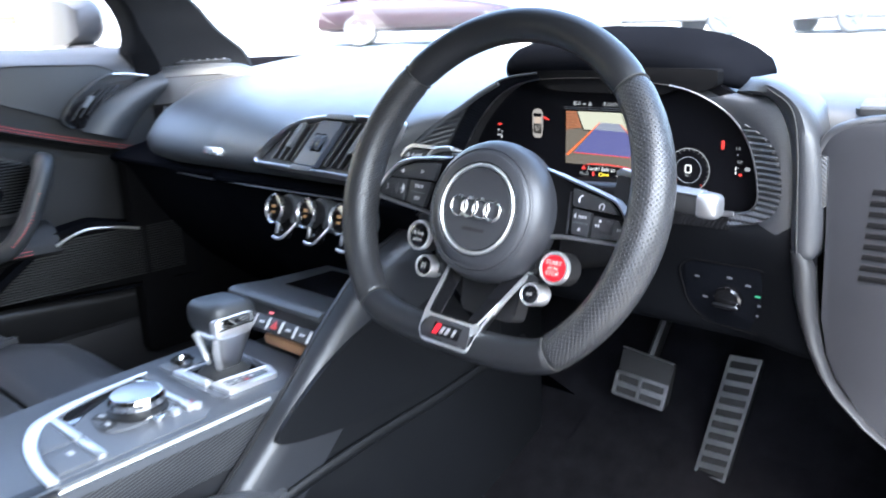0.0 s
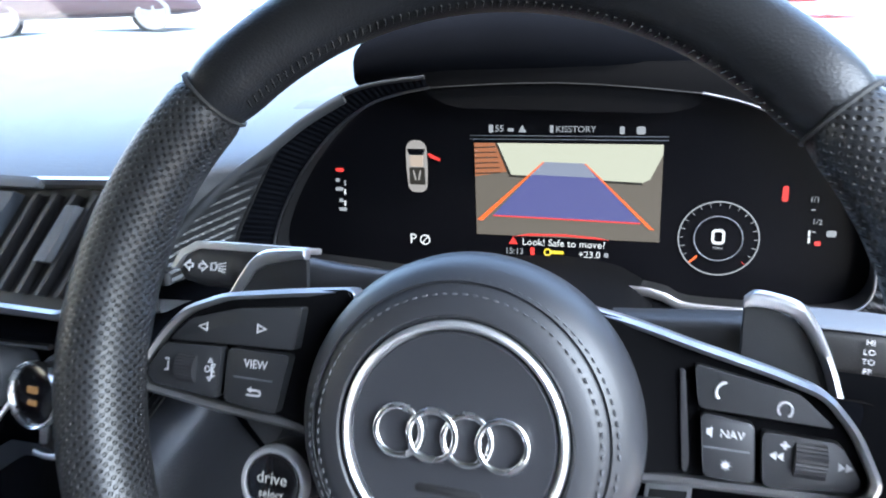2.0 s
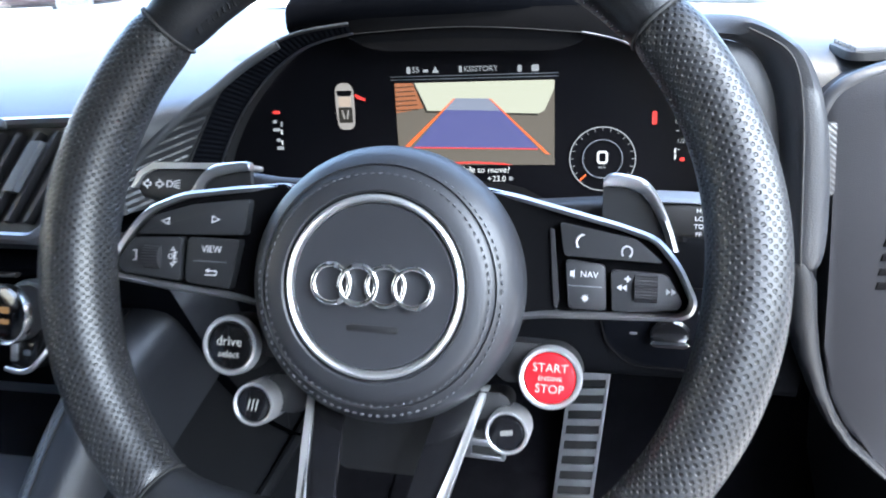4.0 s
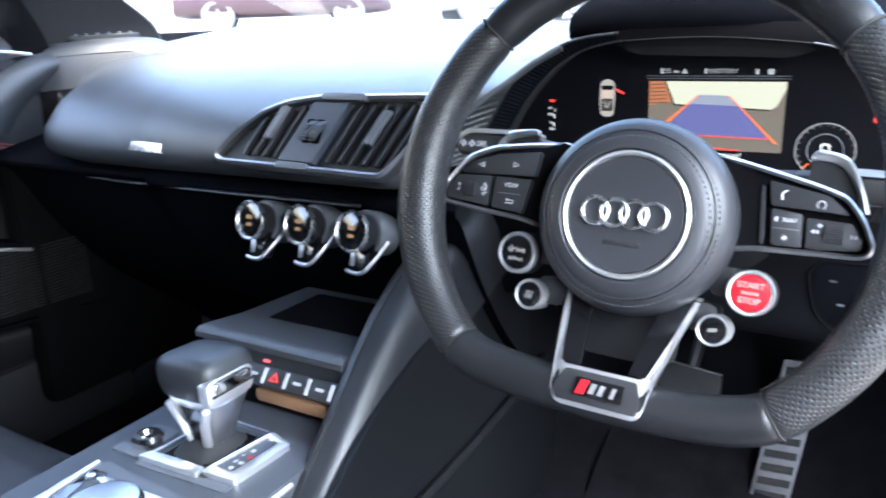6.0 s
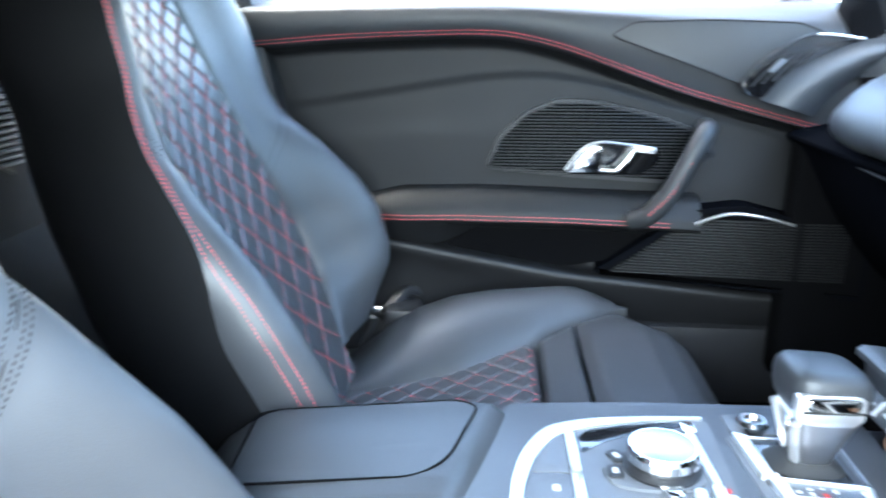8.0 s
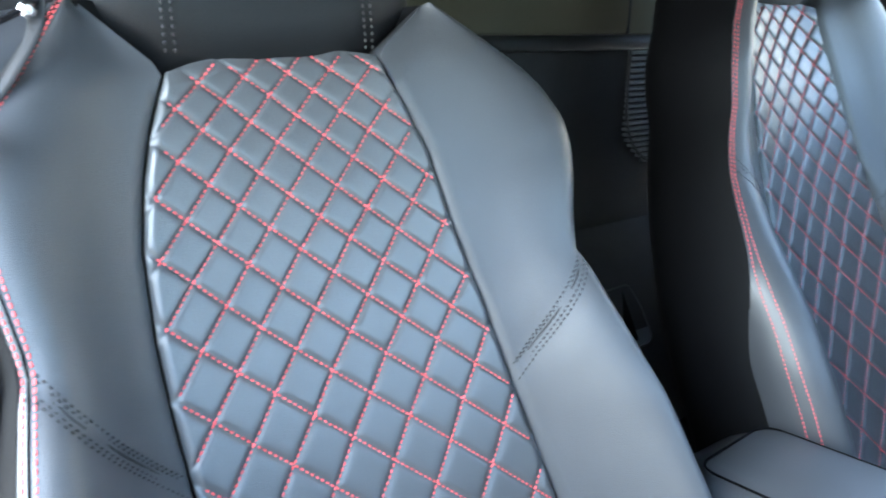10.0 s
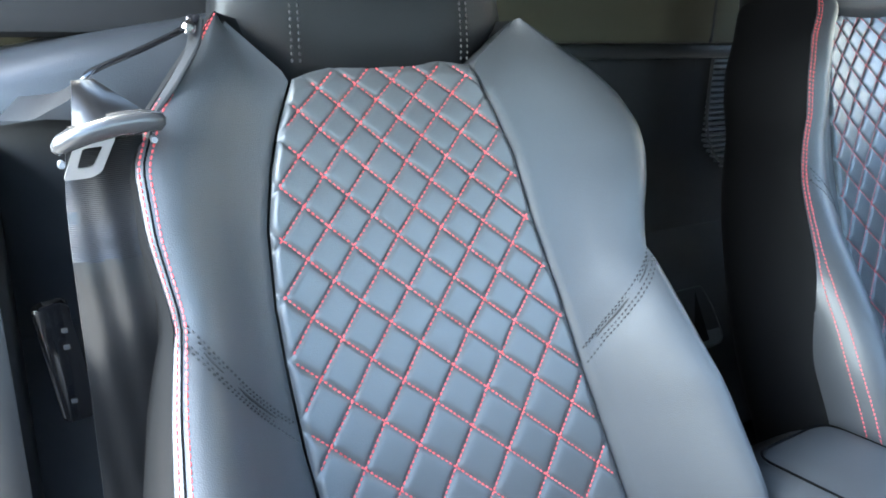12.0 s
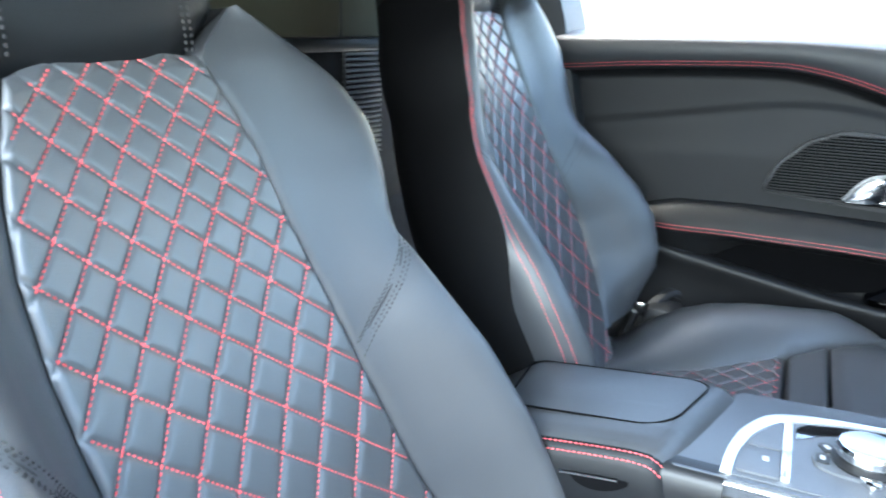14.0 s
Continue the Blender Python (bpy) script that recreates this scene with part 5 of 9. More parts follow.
part("stop_mark", tube([(0.2765 + 0.0034 * math.cos(q), CLUSTER_Y - 0.001, 0.6185 + 0.0034 * math.sin(q)) for q in [math.pi * k / 8 for k in range(16)]], 0.0005, 5, closed=True, up=(0, 1, 0)), ICON_WHITE, cluster)
bar(0.2765, 0.6185, 0.0085, 0.0008, ICON_WHITE, turn=50)
# little car seen from above, one door open
CAR_PALE = glowing("icon_body", (0.75, 0.70, 0.66), 0.026)
CAR_TAN = glowing("icon_roof", (0.78, 0.62, 0.50), 0.036)
flat("car_mark", round_poly([(0.2662, 0.6560), (0.2652, 0.6690), (0.2655, 0.6850), (0.2690, 0.6893), (0.2770, 0.6893), (0.2805, 0.6850), (0.2808, 0.6690), (0.2798, 0.6560), (0.2770, 0.6530), (0.2690, 0.6530)], 0.003), CAR_PALE)
flat("car_mark_glass", round_poly([(0.2664, 0.6835), (0.2796, 0.6835), (0.2782, 0.6792), (0.2678, 0.6792)], 0.001), SCREEN, lift=0.0010)
flat("car_mark_roof", round_poly([(0.2680, 0.6788), (0.2780, 0.6788), (0.2776, 0.6712), (0.2684, 0.6712)], 0.001), CAR_TAN, lift=0.0010)
flat("car_mark_deck", round_poly([(0.2672, 0.6585), (0.2788, 0.6585), (0.2786, 0.6706), (0.2674, 0.6706)], 0.001), PIC_DARK, lift=0.0010)
for u in (0.2712, 0.2748):
    bar(u, 0.6650, 0.0012, 0.0070, CAR_PALE, "car_mark_rib", 0.0013, 12 if u < 0.273 else -12)
flat("car_mark_door", [(0.2812, 0.6800), (0.2826, 0.6806), (0.2905, 0.6768), (0.2898, 0.6752), (0.2835, 0.6772)], ICON_RED, lift=0.0012)
# gauges at the sides
for cx, sgn, rows in ((0.2150, 1, (0.6675, 0.6600, 0.6535, 0.6450, 0.6385)), (0.5280, -1, ())):
    for i, z in enumerate(rows):
        bar(cx - sgn * (0.004 - 0.0008 * i) + (0.003 if i == 0 else 0), z, 0.0060 if i % 2 == 0 else 0.0032, 0.0026, (ICON_RED if (i == 0 and sgn > 0) else ICON_DIM))
        if i and i < 4:
            bar(cx + sgn * 0.0030 - 0.0006 * i * sgn, z - 0.002, 0.0012, 0.0040, ICON_WHITE if i > 1 else ICON_DIM)
shown("1/1", 0.0046, 0.5250, 0.6560, ICON_DIM)
shown("1/2", 0.0046, 0.5275, 0.6420, ICON_DIM)
bar(0.5248, 0.6495, 0.0022, 0.0008, ICON_DIM)
bar(0.5262, 0.6358, 0.0022, 0.0008, ICON_DIM)
bar(0.5238, 0.6348, 0.0013, 0.0038, ICON_WHITE)
bar(0.5240, 0.6304, 0.0013, 0.0038, ICON_WHITE)
bar(0.5085, 0.6590, 0.0034, 0.0095, ICON_RED)
bar(0.5290, 0.6285, 0.0035, 0.0028, ICON_RED)
bar(0.5360, 0.6350, 0.0055, 0.0040, ICON_DIM)
# speed dial
part("dial_rim", tube([(0.4720 + 0.0240 * math.cos(q), CLUSTER_Y - 0.0012, 0.6290 + 0.0240 * math.sin(q)) for q in [2 * math.pi * k / 60 for k in range(60)]], 0.0005, 6, closed=True, up=(0, 1, 0)), ICON_DIM, cluster, "thin lit dial ring")
part("dial_ring", tube([(0.4720 + 0.0145 * math.cos(q), CLUSTER_Y - 0.0010, 0.6290 + 0.0145 * math.sin(q)) for q in [2 * math.pi * k / 48 for k in range(48)]], 0.0005, 6, closed=True, up=(0, 1, 0)), PLASTIC_GREY, cluster)
for k in range(19):
    q = radians(225 - 270 * k / 18)
    bar(0.4720 + 0.0222 * math.cos(q), 0.6290 + 0.0222 * math.sin(q), 0.0022 if k % 2 else 0.0032, 0.0005, ICON_DIM if k < 18 else ICON_RED, "dial_tick", 0.0009, math.degrees(q))
bar(0.4720 + 0.0205 * math.cos(radians(225)), 0.6290 + 0.0205 * math.sin(radians(225)), 0.0070, 0.0014, ICON_ORANGE, "needle", 0.0012, 225)
part("dial_figure", frame_ring([(0.4720 + u, 0.6302 + v) for u, v in round_rect(0.0082, 0.0100, 0.0026)], [(0.4720 + u, 0.6302 + v) for u, v in round_rect(0.0046, 0.0064, 0.0012)], XZ(CLUSTER_Y - 0.0012), 0.0004), ICON_WHITE, cluster, "lit figure nought", smooth=False)
shown("MPH", 0.0030, 0.4720, 0.6225, ICON_DIM)

# ---------- dashboard ----------
END_GREY = surface("end_panel_grey", (0.0125, 0.0132, 0.0162), 0.55, grain=(1500, 0.25, 0.0003), mottle=(14, 0.15), spec=0.2)
# plastic darkened to carry the shade under the instruments
PLASTIC_SHADED = surface("shaded_panel_plastic", (0.0042, 0.0045, 0.0055), 0.7, grain=(1500, 0.25, 0.0003), mottle=(14, 0.15), spec=0.02)
dashboard = thing("dashboard", (0.02, 0.30, 0.10), "black leather dashboard with a floating padded wing", "dashboard")
tilt = lambda x, y: -0.045 * (x - 0.05) * ease(0.25, 0.9, y)
SECTION = [(0.300, 0.560), (0.200, 0.580), (0.140, 0.583), (0.124, 0.590), (0.117, 0.602), (0.119, 0.618), (0.128, 0.636), (0.146, 0.655), (0.172, 0.672), (0.205, 0.685), (0.260, 0.699), (0.340, 0.713), (0.460, 0.728), (0.620, 0.737), (0.800, 0.739), (0.960, 0.739), (1.02, 0.722)]
PAD_END = [(0.56, 0.122), (0.606, 0.122), (0.625, 0.122), (0.643, 0.133), (0.659, 0.149), (0.678, 0.170), (0.691, 0.188), (0.707, 0.208), (0.72, 0.232), (0.735, 0.245)]
grid = []
for i in range(81):
    row = []
    for y, z in SECTION:
        x = -0.600 + (lerp_table(PAD_END, z) + 0.600) * i / 80
        end = 1 - ease(-0.600, -0.44, x)
        low = lerp_table([(-0.60, 0.050), (-0.57, 0.030), (-0.52, 0.010), (-0.42, -0.002), (-0.30, -0.004), (-0.14, 0.0), (0.16, 0.006)], x)
        f = ease(0.10, 0.34, y)
        yy = y + (1 - f) * (0.115 * end ** 2.0 + lerp_table([(-0.6, 0.0), (-0.3, 0.018), (-0.1, 0.004), (0.16, -0.012)], x))
        zz = z + (low if z < 0.63 else low * 0.35) * (1 - f) - 0.022 * end ** 2 * (1 - f) * (1 if z > 0.63 else 0) + tilt(x, y)
        e = ease(lerp_table(PAD_END, z) - 0.040, lerp_table(PAD_END, z) + 0.012, x)
        yy += e * max(0.0, lerp_table([(0.60, 0.158), (0.643, 0.168), (0.678, 0.188), (0.70, 0.203)], z) - yy)
        row.append((x, yy, zz))
    grid.append(row)
sm = [smooth_path(r, 4) for r in grid]
upper_pad = part("upper_pad", loft(sm, closed=False), LEATHER_DASH, dashboard, "smooth padded leather wing", angle=60)
# driver's side of the dash top
grid = []
for i in range(25):
    x = 0.158 + 0.60 * i / 24
    rim = ease(0.56, 0.74, x)
    row = []
    for y, z in ((0.26, 0.640), (0.268, 0.690), (0.30, 0.708), (0.36, 0.716), (0.46, 0.726), (0.62, 0.738), (0.80, 0.740), (0.96, 0.741), (1.02, 0.725)):
        row.append((x, y - 0.03 * rim, z - 0.012 * rim + tilt(x, y)))
    grid.append(row)
part("driver_top", loft([smooth_path(r, 4) for r in grid], closed=False), LEATHER_DASH, dashboard, "leather dash top ahead of the driver", angle=60)
# upper cap at the passenger's corner
cap_edge = smooth_path([(-0.690, 0.262, 0.724), (-0.665, 0.282, 0.727), (-0.600, 0.323, 0.731), (-0.535, 0.364, 0.733), (-0.490, 0.402, 0.7365)], 5)
grid = []
for i, e in enumerate(cap_edge):
    f = i / (len(cap_edge) - 1)
    k = 1 - 0.55 * ease(0.55, 1.0, f)
    reach = 1 - ease(0.30, 0.70, f)
    fade = 1 - ease(0.72, 1.0, f)
    e = e - Vector((0, 0, 0.016 * ease(0.70, 1.0, f)))
    row = [e + Vector(q) * (0.25 + 0.75 * fade) for q in ((0.014, -0.012, -0.060 * k), (0.006, -0.006, -0.014 * k), (0, 0, 0), (-0.003, 0.006, 0.006), (-0.010, 0.020, 0.013 * k), (-0.020, 0.040 + 0.020 * reach, 0.013 * k * (0.3 + 0.7 * reach)), (-0.03, 0.06 + 0.14 * reach, 0.020 * reach - 0.020), (-0.04, 0.09 + 0.40 * reach, 0.04 * reach - 0.065))]
    grid.append(smooth_path(row, 4))
corner_cap = part("corner_cap", loft(grid, closed=False), LEATHER_DASH, dashboard, "raised leather corner of the dash top", angle=50)
part("cap_seam", tube([e + Vector((0.0042, -0.0052, -0.009)) for e in cap_edge[:14]], 0.0013, 6), RUBBER, corner_cap)
part("cap_joint", tube([cap_edge[1] + Vector((0.016 - 0.018 * k / 6, -0.014 + 0.020 * k / 6, -0.055 + 0.062 * k / 6)) for k in range(7)], 0.0022, 6), RUBBER, corner_cap)
OUTLET = axes((-0.632, 0.350, 0.7500), (0.66, 0.75, 0.03), (-0.75, 0.66, 0.12), (-0.02, -0.1, 1))
part("defroster_outlet", prism(round_rect(0.11, 0.014, 0.006), OUTLET, 0.006, 0.001), PLASTIC_DARK, corner_cap, "dark slotted defroster outlet")
for k in range(6):
    part("outlet_slat", block(0, 0, 0, 0.003, 0.012, 0.004, 0.0005, OUTLET @ Matrix.Translation(((k - 2.5) * 0.017, 0, 0.001))), PLASTIC_GREY, corner_cap)
# body below the wing, its shade put into the near-black colour
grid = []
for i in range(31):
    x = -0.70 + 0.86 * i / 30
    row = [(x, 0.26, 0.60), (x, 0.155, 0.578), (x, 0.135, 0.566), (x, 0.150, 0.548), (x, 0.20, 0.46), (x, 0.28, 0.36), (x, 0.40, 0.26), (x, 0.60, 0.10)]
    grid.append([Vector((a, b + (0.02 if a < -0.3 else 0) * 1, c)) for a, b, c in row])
part("lower_body", loft([smooth_path(r, 3) for r in grid], closed=False), SHADED_BLACK, dashboard, "black lower dash and glovebox")
part("glovebox_edge", sweep(smooth_path([(-0.62, 0.185, 0.560), (-0.45, 0.165, 0.556), (-0.25, 0.140, 0.562), (-0.10, 0.128, 0.566), (0.05, 0.126, 0.568)], 5), ellipse(8, 0.003, 0.002)), PLASTIC_DARK, dashboard)
part("name_plate", prism(round_rect(0.070, 0.0115, 0.001), axes((-0.289, 0.1325, 0.6125), (1, -0.09, 0.0), (0, 0.35, 1), (-0.09, -1, 0.35)), 0.006, 0.0006), RING_METAL, dashboard, "bright metal plate")

# centre air vent
air_vent = thing("air_vent", (0.01, 0.12, 0.61), "black centre air vent with slanted fins and metal frame", "air vent")
VT = axes((-0.0, 0.106, 0.612), (1, -0.07, 0.0), (0.0, 0.62, 1), (-0.07, -1, 0.62))
vent_out = round_poly([(-0.134, 0.0), (-0.110, 0.030), (-0.078, 0.054), (-0.045, 0.066), (0.0, 0.073), (0.150, 0.078), (0.146, 0.050), (0.112, 0.0), (0.104, -0.006), (-0.126, -0.006)], 0.008)
part("vent_well", prism(vent_out, VT @ Matrix.Translation((0, 0, 0.0005)), 0.006), PLASTIC_DARK, air_vent, smooth=False)
part("vent_frame", frame_ring([p for p in inset(vent_out, -0.0035)], inset(vent_out, 0.0022), VT @ Matrix.Translation((0, 0, 0.008)), 0.012, 0.0025), STEEL, air_vent, "satin grey vent frame")
for k, u in enumerate((-0.094, -0.078, -0.062, -0.046, 0.030, 0.046, 0.062, 0.078, 0.094, 0.108)):
    lo, hi = (max(0.0, 0.004 if u > -0.1 else 0.01)), lerp_table([(-0.13, 0.0), (-0.10, 0.03), (-0.07, 0.05), (-0.03, 0.062), (0.0, 0.066), (0.15, 0.070)], u + 0.02)
    fin = [VT @ Vector((u + s * 0.0018 + (v / 0.07) * 0.030, v, w)) for v in (lo, hi) for s, w in ((-1, -0.002), (1, -0.002), (1.4, 0.0075), (-0.6, 0.0075))]
    part("vent_fin", loft([fin[:4], fin[4:]]), PLASTIC, air_vent, "slanted black fin", smooth=False)
for u in (-0.070, 0.070):
    part("vent_tab", loft([[VT @ Vector((u + s + (v / 0.07) * 0.030, v, w)) for s, w in ((-0.0055, 0.004), (0.0055, 0.004), (0.0048, 0.0115), (-0.0048, 0.0115))] for v in (0.024, 0.030, 0.056, 0.060)]), PLASTIC_GREY, air_vent, "grey direction tab")
mid = part("vent_middle", loft([[VT @ Vector((s + (v / 0.07) * 0.030, v, w)) for s, w in ((-0.034, 0.0), (0.014, 0.0), (0.014, 0.0095), (-0.034, 0.0095))] for v in (0.0, 0.067)]), VENT_GREY, air_vent, "grey middle panel with thumb wheels", smooth=False)
for u in (-0.0155, -0.0025):
    part("wheel_slot", prism(round_rect(0.0115, 0.027, 0.002), VT @ Matrix.Translation((u + 0.0146, 0.034, 0.0098)), 0.002), MATT_BLACK, mid, smooth=False)
    ringv = []
    for x in (-0.0045, 0.0045):
        loop = []
        for k in range(20):
            for dq, r in ((0.0, 1.0), (0.45, 1.0), (0.5, 0.84), (0.95, 0.84)):
                q = 2 * math.pi * (k + dq) / 20
                loop.append(VT @ Vector((u + 0.0146 + x + 0.006 * math.cos(q), 0.034 + 0.0125 * r * math.cos(q), 0.0065 + 0.0085 * r * math.sin(q))))
        ringv.append(loop)
    part("thumb_wheel", loft(ringv), VENT_GREY, mid, "ribbed thumb wheel", smooth=False)
part("frame_tab", prism(round_rect(0.046, 0.007, 0.003), VT @ Matrix.Translation((-0.012, -0.0055, 0.0115)), 0.005, 0.001), PLASTIC_GREY, air_vent)
part("frame_tab", prism(round_rect(0.060, 0.007, 0.003), VT @ Matrix.Translation((0.034, 0.0735, 0.0115)), 0.005, 0.001), PLASTIC_GREY, air_vent)

# climate knobs
def climate_knob(x):
    k = thing("climate_knob", (x, 0.125, 0.546), "black climate dial with chrome ring and toggle below", "knob", "climate dials")
    m = axes((x, 0.092, 0.5485), (1, -0.10, 0), (0, 0.30, 1), (-0.1, -1, 0.30))
    ring = part("dial", revolve([(0.0, -0.036), (0.0195, -0.036), (0.0200, -0.009), (0.0212, -0.006), (0.0216, -0.0045), (0.0, -0.0045)], m, 40), PLASTIC, k, "black ribbed dial")
    part("dial_ring", revolve([(0.0216, -0.0050), (0.0219, -0.0012), (0.0214, 0.0006), (0.0208, 0.0010), (0.0199, 0.0005), (0.0190, -0.0016), (0.0186, -0.0050)], m, 48), RING_METAL, ring, "polished ring")
    part("dial_body", revolve([(0.0, -0.052), (0.0235, -0.052), (0.0240, -0.024), (0.0228, -0.021), (0.0, -0.021)], m, 40), PLASTIC_GREY, k, "grey socket of the dial")
    part("dial_face", revolve([(0.0, -0.0004), (0.012, -0.0006), (0.0186, -0.0018), (0.0186, -0.004), (0, -0.004)], m, 40), GLOSS, ring, "glossy black dial face")
    part("dial_digits", prism(round_rect(0.0095, 0.0046, 0.001), m @ Matrix.Translation((0.0005, 0.0035, 0.0002)), 0.0003), ICON_AMBER, ring, "dim amber digits")
    part("dial_digits", prism(round_rect(0.0085, 0.0036, 0.001), m @ Matrix.Translation((0.0005, -0.0048, 0.0001)), 0.0003), ICON_AMBER, ring, "dim amber digits")
    cup = round_poly([(-0.013, 0.0), (0.016, 0.004), (0.010, -0.026), (0.004, -0.030), (-0.010, -0.030), (-0.013, -0.026)], 0.005)
    tm = m @ Matrix.Translation((0.002, -0.012, -0.016))
    tog = part("toggle", prism(cup, tm, 0.014, 0.002), GLOSS, k, "black toggle")
    part("toggle_frame", sweep(smooth_path([m @ Vector(p) for p in ((0.0235, -0.006, -0.034), (0.0205, -0.018, -0.027), (0.0140, -0.034, -0.018), (0.0075, -0.0415, -0.0145), (-0.003, -0.0430, -0.0135), (-0.0125, -0.0415, -0.0130))], 6), ellipse(10, 0.0012, 0.0022)), BLADE_METAL, tog, "chrome toggle frame")
    part("toggle_print", prism(round_rect(0.007, 0.004, 0.001), tm @ Matrix.Translation((0.003, -0.017, 0.0005)), 0.0004), PLASTIC_GREY, tog)
    part("toggle_blade", prism(round_rect(0.0055, 0.016, 0.001), tm @ Matrix.Translation((-0.009, -0.016, 0.0012)), 0.003, 0.0006), STEEL, tog, "pale toggle blade")
    return k


first_knob = climate_knob(-0.078)
for dx, dy in ((0.068, 0.003), (0.138, 0.003)):
    copy_thing(first_knob, Matrix.Translation(first_knob.location + Vector((dx, dy, 0.001))))

# driver's arch: a padded band from the hood down to a rounded tab
stations = [((0.522, 0.240, 0.712), (0.532, 0.232, 0.722), (0.536, 0.240, 0.730)), ((0.548, 0.228, 0.714), (0.562, 0.212, 0.721), (0.564, 0.216, 0.727)), ((0.567, 0.224, 0.706), (0.583, 0.205, 0.709), (0.590, 0.210, 0.712)), ((0.580, 0.222, 0.684), (0.592, 0.203, 0.694), (0.603, 0.209, 0.694)), ((0.586, 0.222, 0.660), (0.597, 0.202, 0.668), (0.612, 0.208, 0.668)), ((0.590, 0.222, 0.630), (0.600, 0.202, 0.635), (0.618, 0.208, 0.632)), ((0.592, 0.222, 0.590), (0.603, 0.202, 0.592), (0.621, 0.208, 0.588)), ((0.594, 0.222, 0.568), (0.605, 0.203, 0.566), (0.619, 0.208, 0.565)), ((0.599, 0.226, 0.558), (0.606, 0.211, 0.556), (0.614, 0.214, 0.556))]
loops = []
for l, m_, r in stations:
    l, m_, r = Vector(l), Vector(m_), Vector(r)
    a, b = (l + m_) / 2 + Vector((-0.001, -0.004, 0)), (m_ + r) / 2 + Vector((0.001, -0.003, 0))
    loops.append([l + Vector((0.004, 0.07, 0)), l + Vector((0, 0.02, 0)), l, a, m_ + Vector((0, 0.0005, 0)), b, r, r + Vector((0.002, 0.02, 0)), r + Vector((0, 0.07, 0))])
rows = [smooth_path([lp[k] for lp in loops], 5) for k in range(9)]
part("driver_arch", loft([[rows[k][i] for k in range(9)] for i in range(len(rows[0]))]), LEATHER_ARCH, dashboard, "curved leather arch beside the driver", angle=50)
part("arch_seam", tube(smooth_path([Vector(m_) + Vector((0, -0.0008, 0)) for l, m_, r in stations[1:]], 5), 0.0008, 6), RUBBER, dashboard)
part("arch_tail", loft([[(x + a * w, y + b * 0.016 + 0.014, z) for a, b in ellipse(16, 1, 1, 2.6)] for x, y, z, w in ((0.604, 0.204, 0.566, 0.008), (0.609, 0.204, 0.550, 0.0105), (0.613, 0.205, 0.520, 0.0100), (0.619, 0.206, 0.495, 0.0085), (0.628, 0.206, 0.468, 0.0065), (0.639, 0.206, 0.445, 0.0055), (0.652, 0.207, 0.426, 0.005), (0.680, 0.208, 0.400, 0.005), (0.72, 0.21, 0.372, 0.005))]), LEATHER, dashboard, "leather edge sweeping down to the sill")
inner_top = smooth_path([(0.500, 0.226, 0.7095), (0.520, 0.2255, 0.6965), (0.534, 0.2255, 0.683), (0.545, 0.2255, 0.666), (0.553, 0.2255, 0.646), (0.558, 0.2255, 0.622), (0.558, 0.2255, 0.604), (0.548, 0.2255, 0.592)], 5)
outer_top = smooth_path([(0.530, 0.240, 0.716), (0.552, 0.228, 0.713), (0.568, 0.224, 0.706), (0.582, 0.222, 0.684), (0.589, 0.222, 0.655), (0.592, 0.222, 0.622), (0.593, 0.222, 0.595), (0.594, 0.222, 0.570)], 5)
part("arch_cheek", loft([[a.lerp(b, f) + Vector((0, -0.006 * math.sin(math.pi * f), 0)) for f in (0, 0.25, 0.5, 0.75, 1)] for a, b in zip(inner_top, outer_top)], closed=False), LEATHER_ARCH, dashboard, "leather cheek between display and arch")
# dash end by the open door
END = [(0.613, 0.662), (0.618, 0.676), (0.630, 0.686), (0.650, 0.692), (0.700, 0.697), (0.790, 0.697), (0.790, 0.10), (0.735, 0.10), (0.722, 0.35), (0.700, 0.388), (0.672, 0.412), (0.650, 0.436), (0.637, 0.462), (0.630, 0.500), (0.627, 0.560), (0.624, 0.610)]
end_panel = part("end_panel", prism(END, XZ(0.216), 0.38, 0.004), END_GREY, dashboard, "grey-black end panel of the dash", angle=30)
part("end_crest", sweep(smooth_path([(0.612, 0.222, 0.664), (0.620, 0.222, 0.679), (0.634, 0.222, 0.688), (0.660, 0.224, 0.694), (0.72, 0.226, 0.698), (0.79, 0.228, 0.698)], 5), ellipse(12, 0.006, 0.005)), LEATHER_ARCH, end_panel, "rolled leather edge")
part("carbon_strip", prism(round_poly([(0.612, 0.660), (0.621, 0.660), (0.624, 0.612), (0.615, 0.608)], 0.002), XZ(0.2135), 0.03, 0.001), CARBON, end_panel, "carbon accent strip")
for k in range(9):
    part("side_vent_slot", prism([(0.6615 - 0.0004 * k, 0.0028), (0.74, 0.0034), (0.74, -0.0022), (0.6605 - 0.0004 * k, -0.0022)], XZ(0.2145) @ Matrix.Translation((0, 0.6295 - 0.0103 * k, 0)), 0.004, 0.0006), MATT_BLACK, end_panel, "dark vent slot")
TO = axes((0.672, 0.272, 0.7035), (1, 0.12, 0), (-0.12, 1, 0.10), (0, -0.10, 1))
part("top_outlet", prism(round_rect(0.086, 0.046, 0.010), TO, 0.006, 0.001), PLASTIC_DARK, dashboard, "dark slotted outlet")
for k in range(6):
    part("outlet_slat", block(0, 0, 0, 0.078, 0.0030, 0.004, 0.0008, TO @ Matrix.Translation((0, -0.018 + 0.0072 * k, 0.001))), PLASTIC_GREY, dashboard)
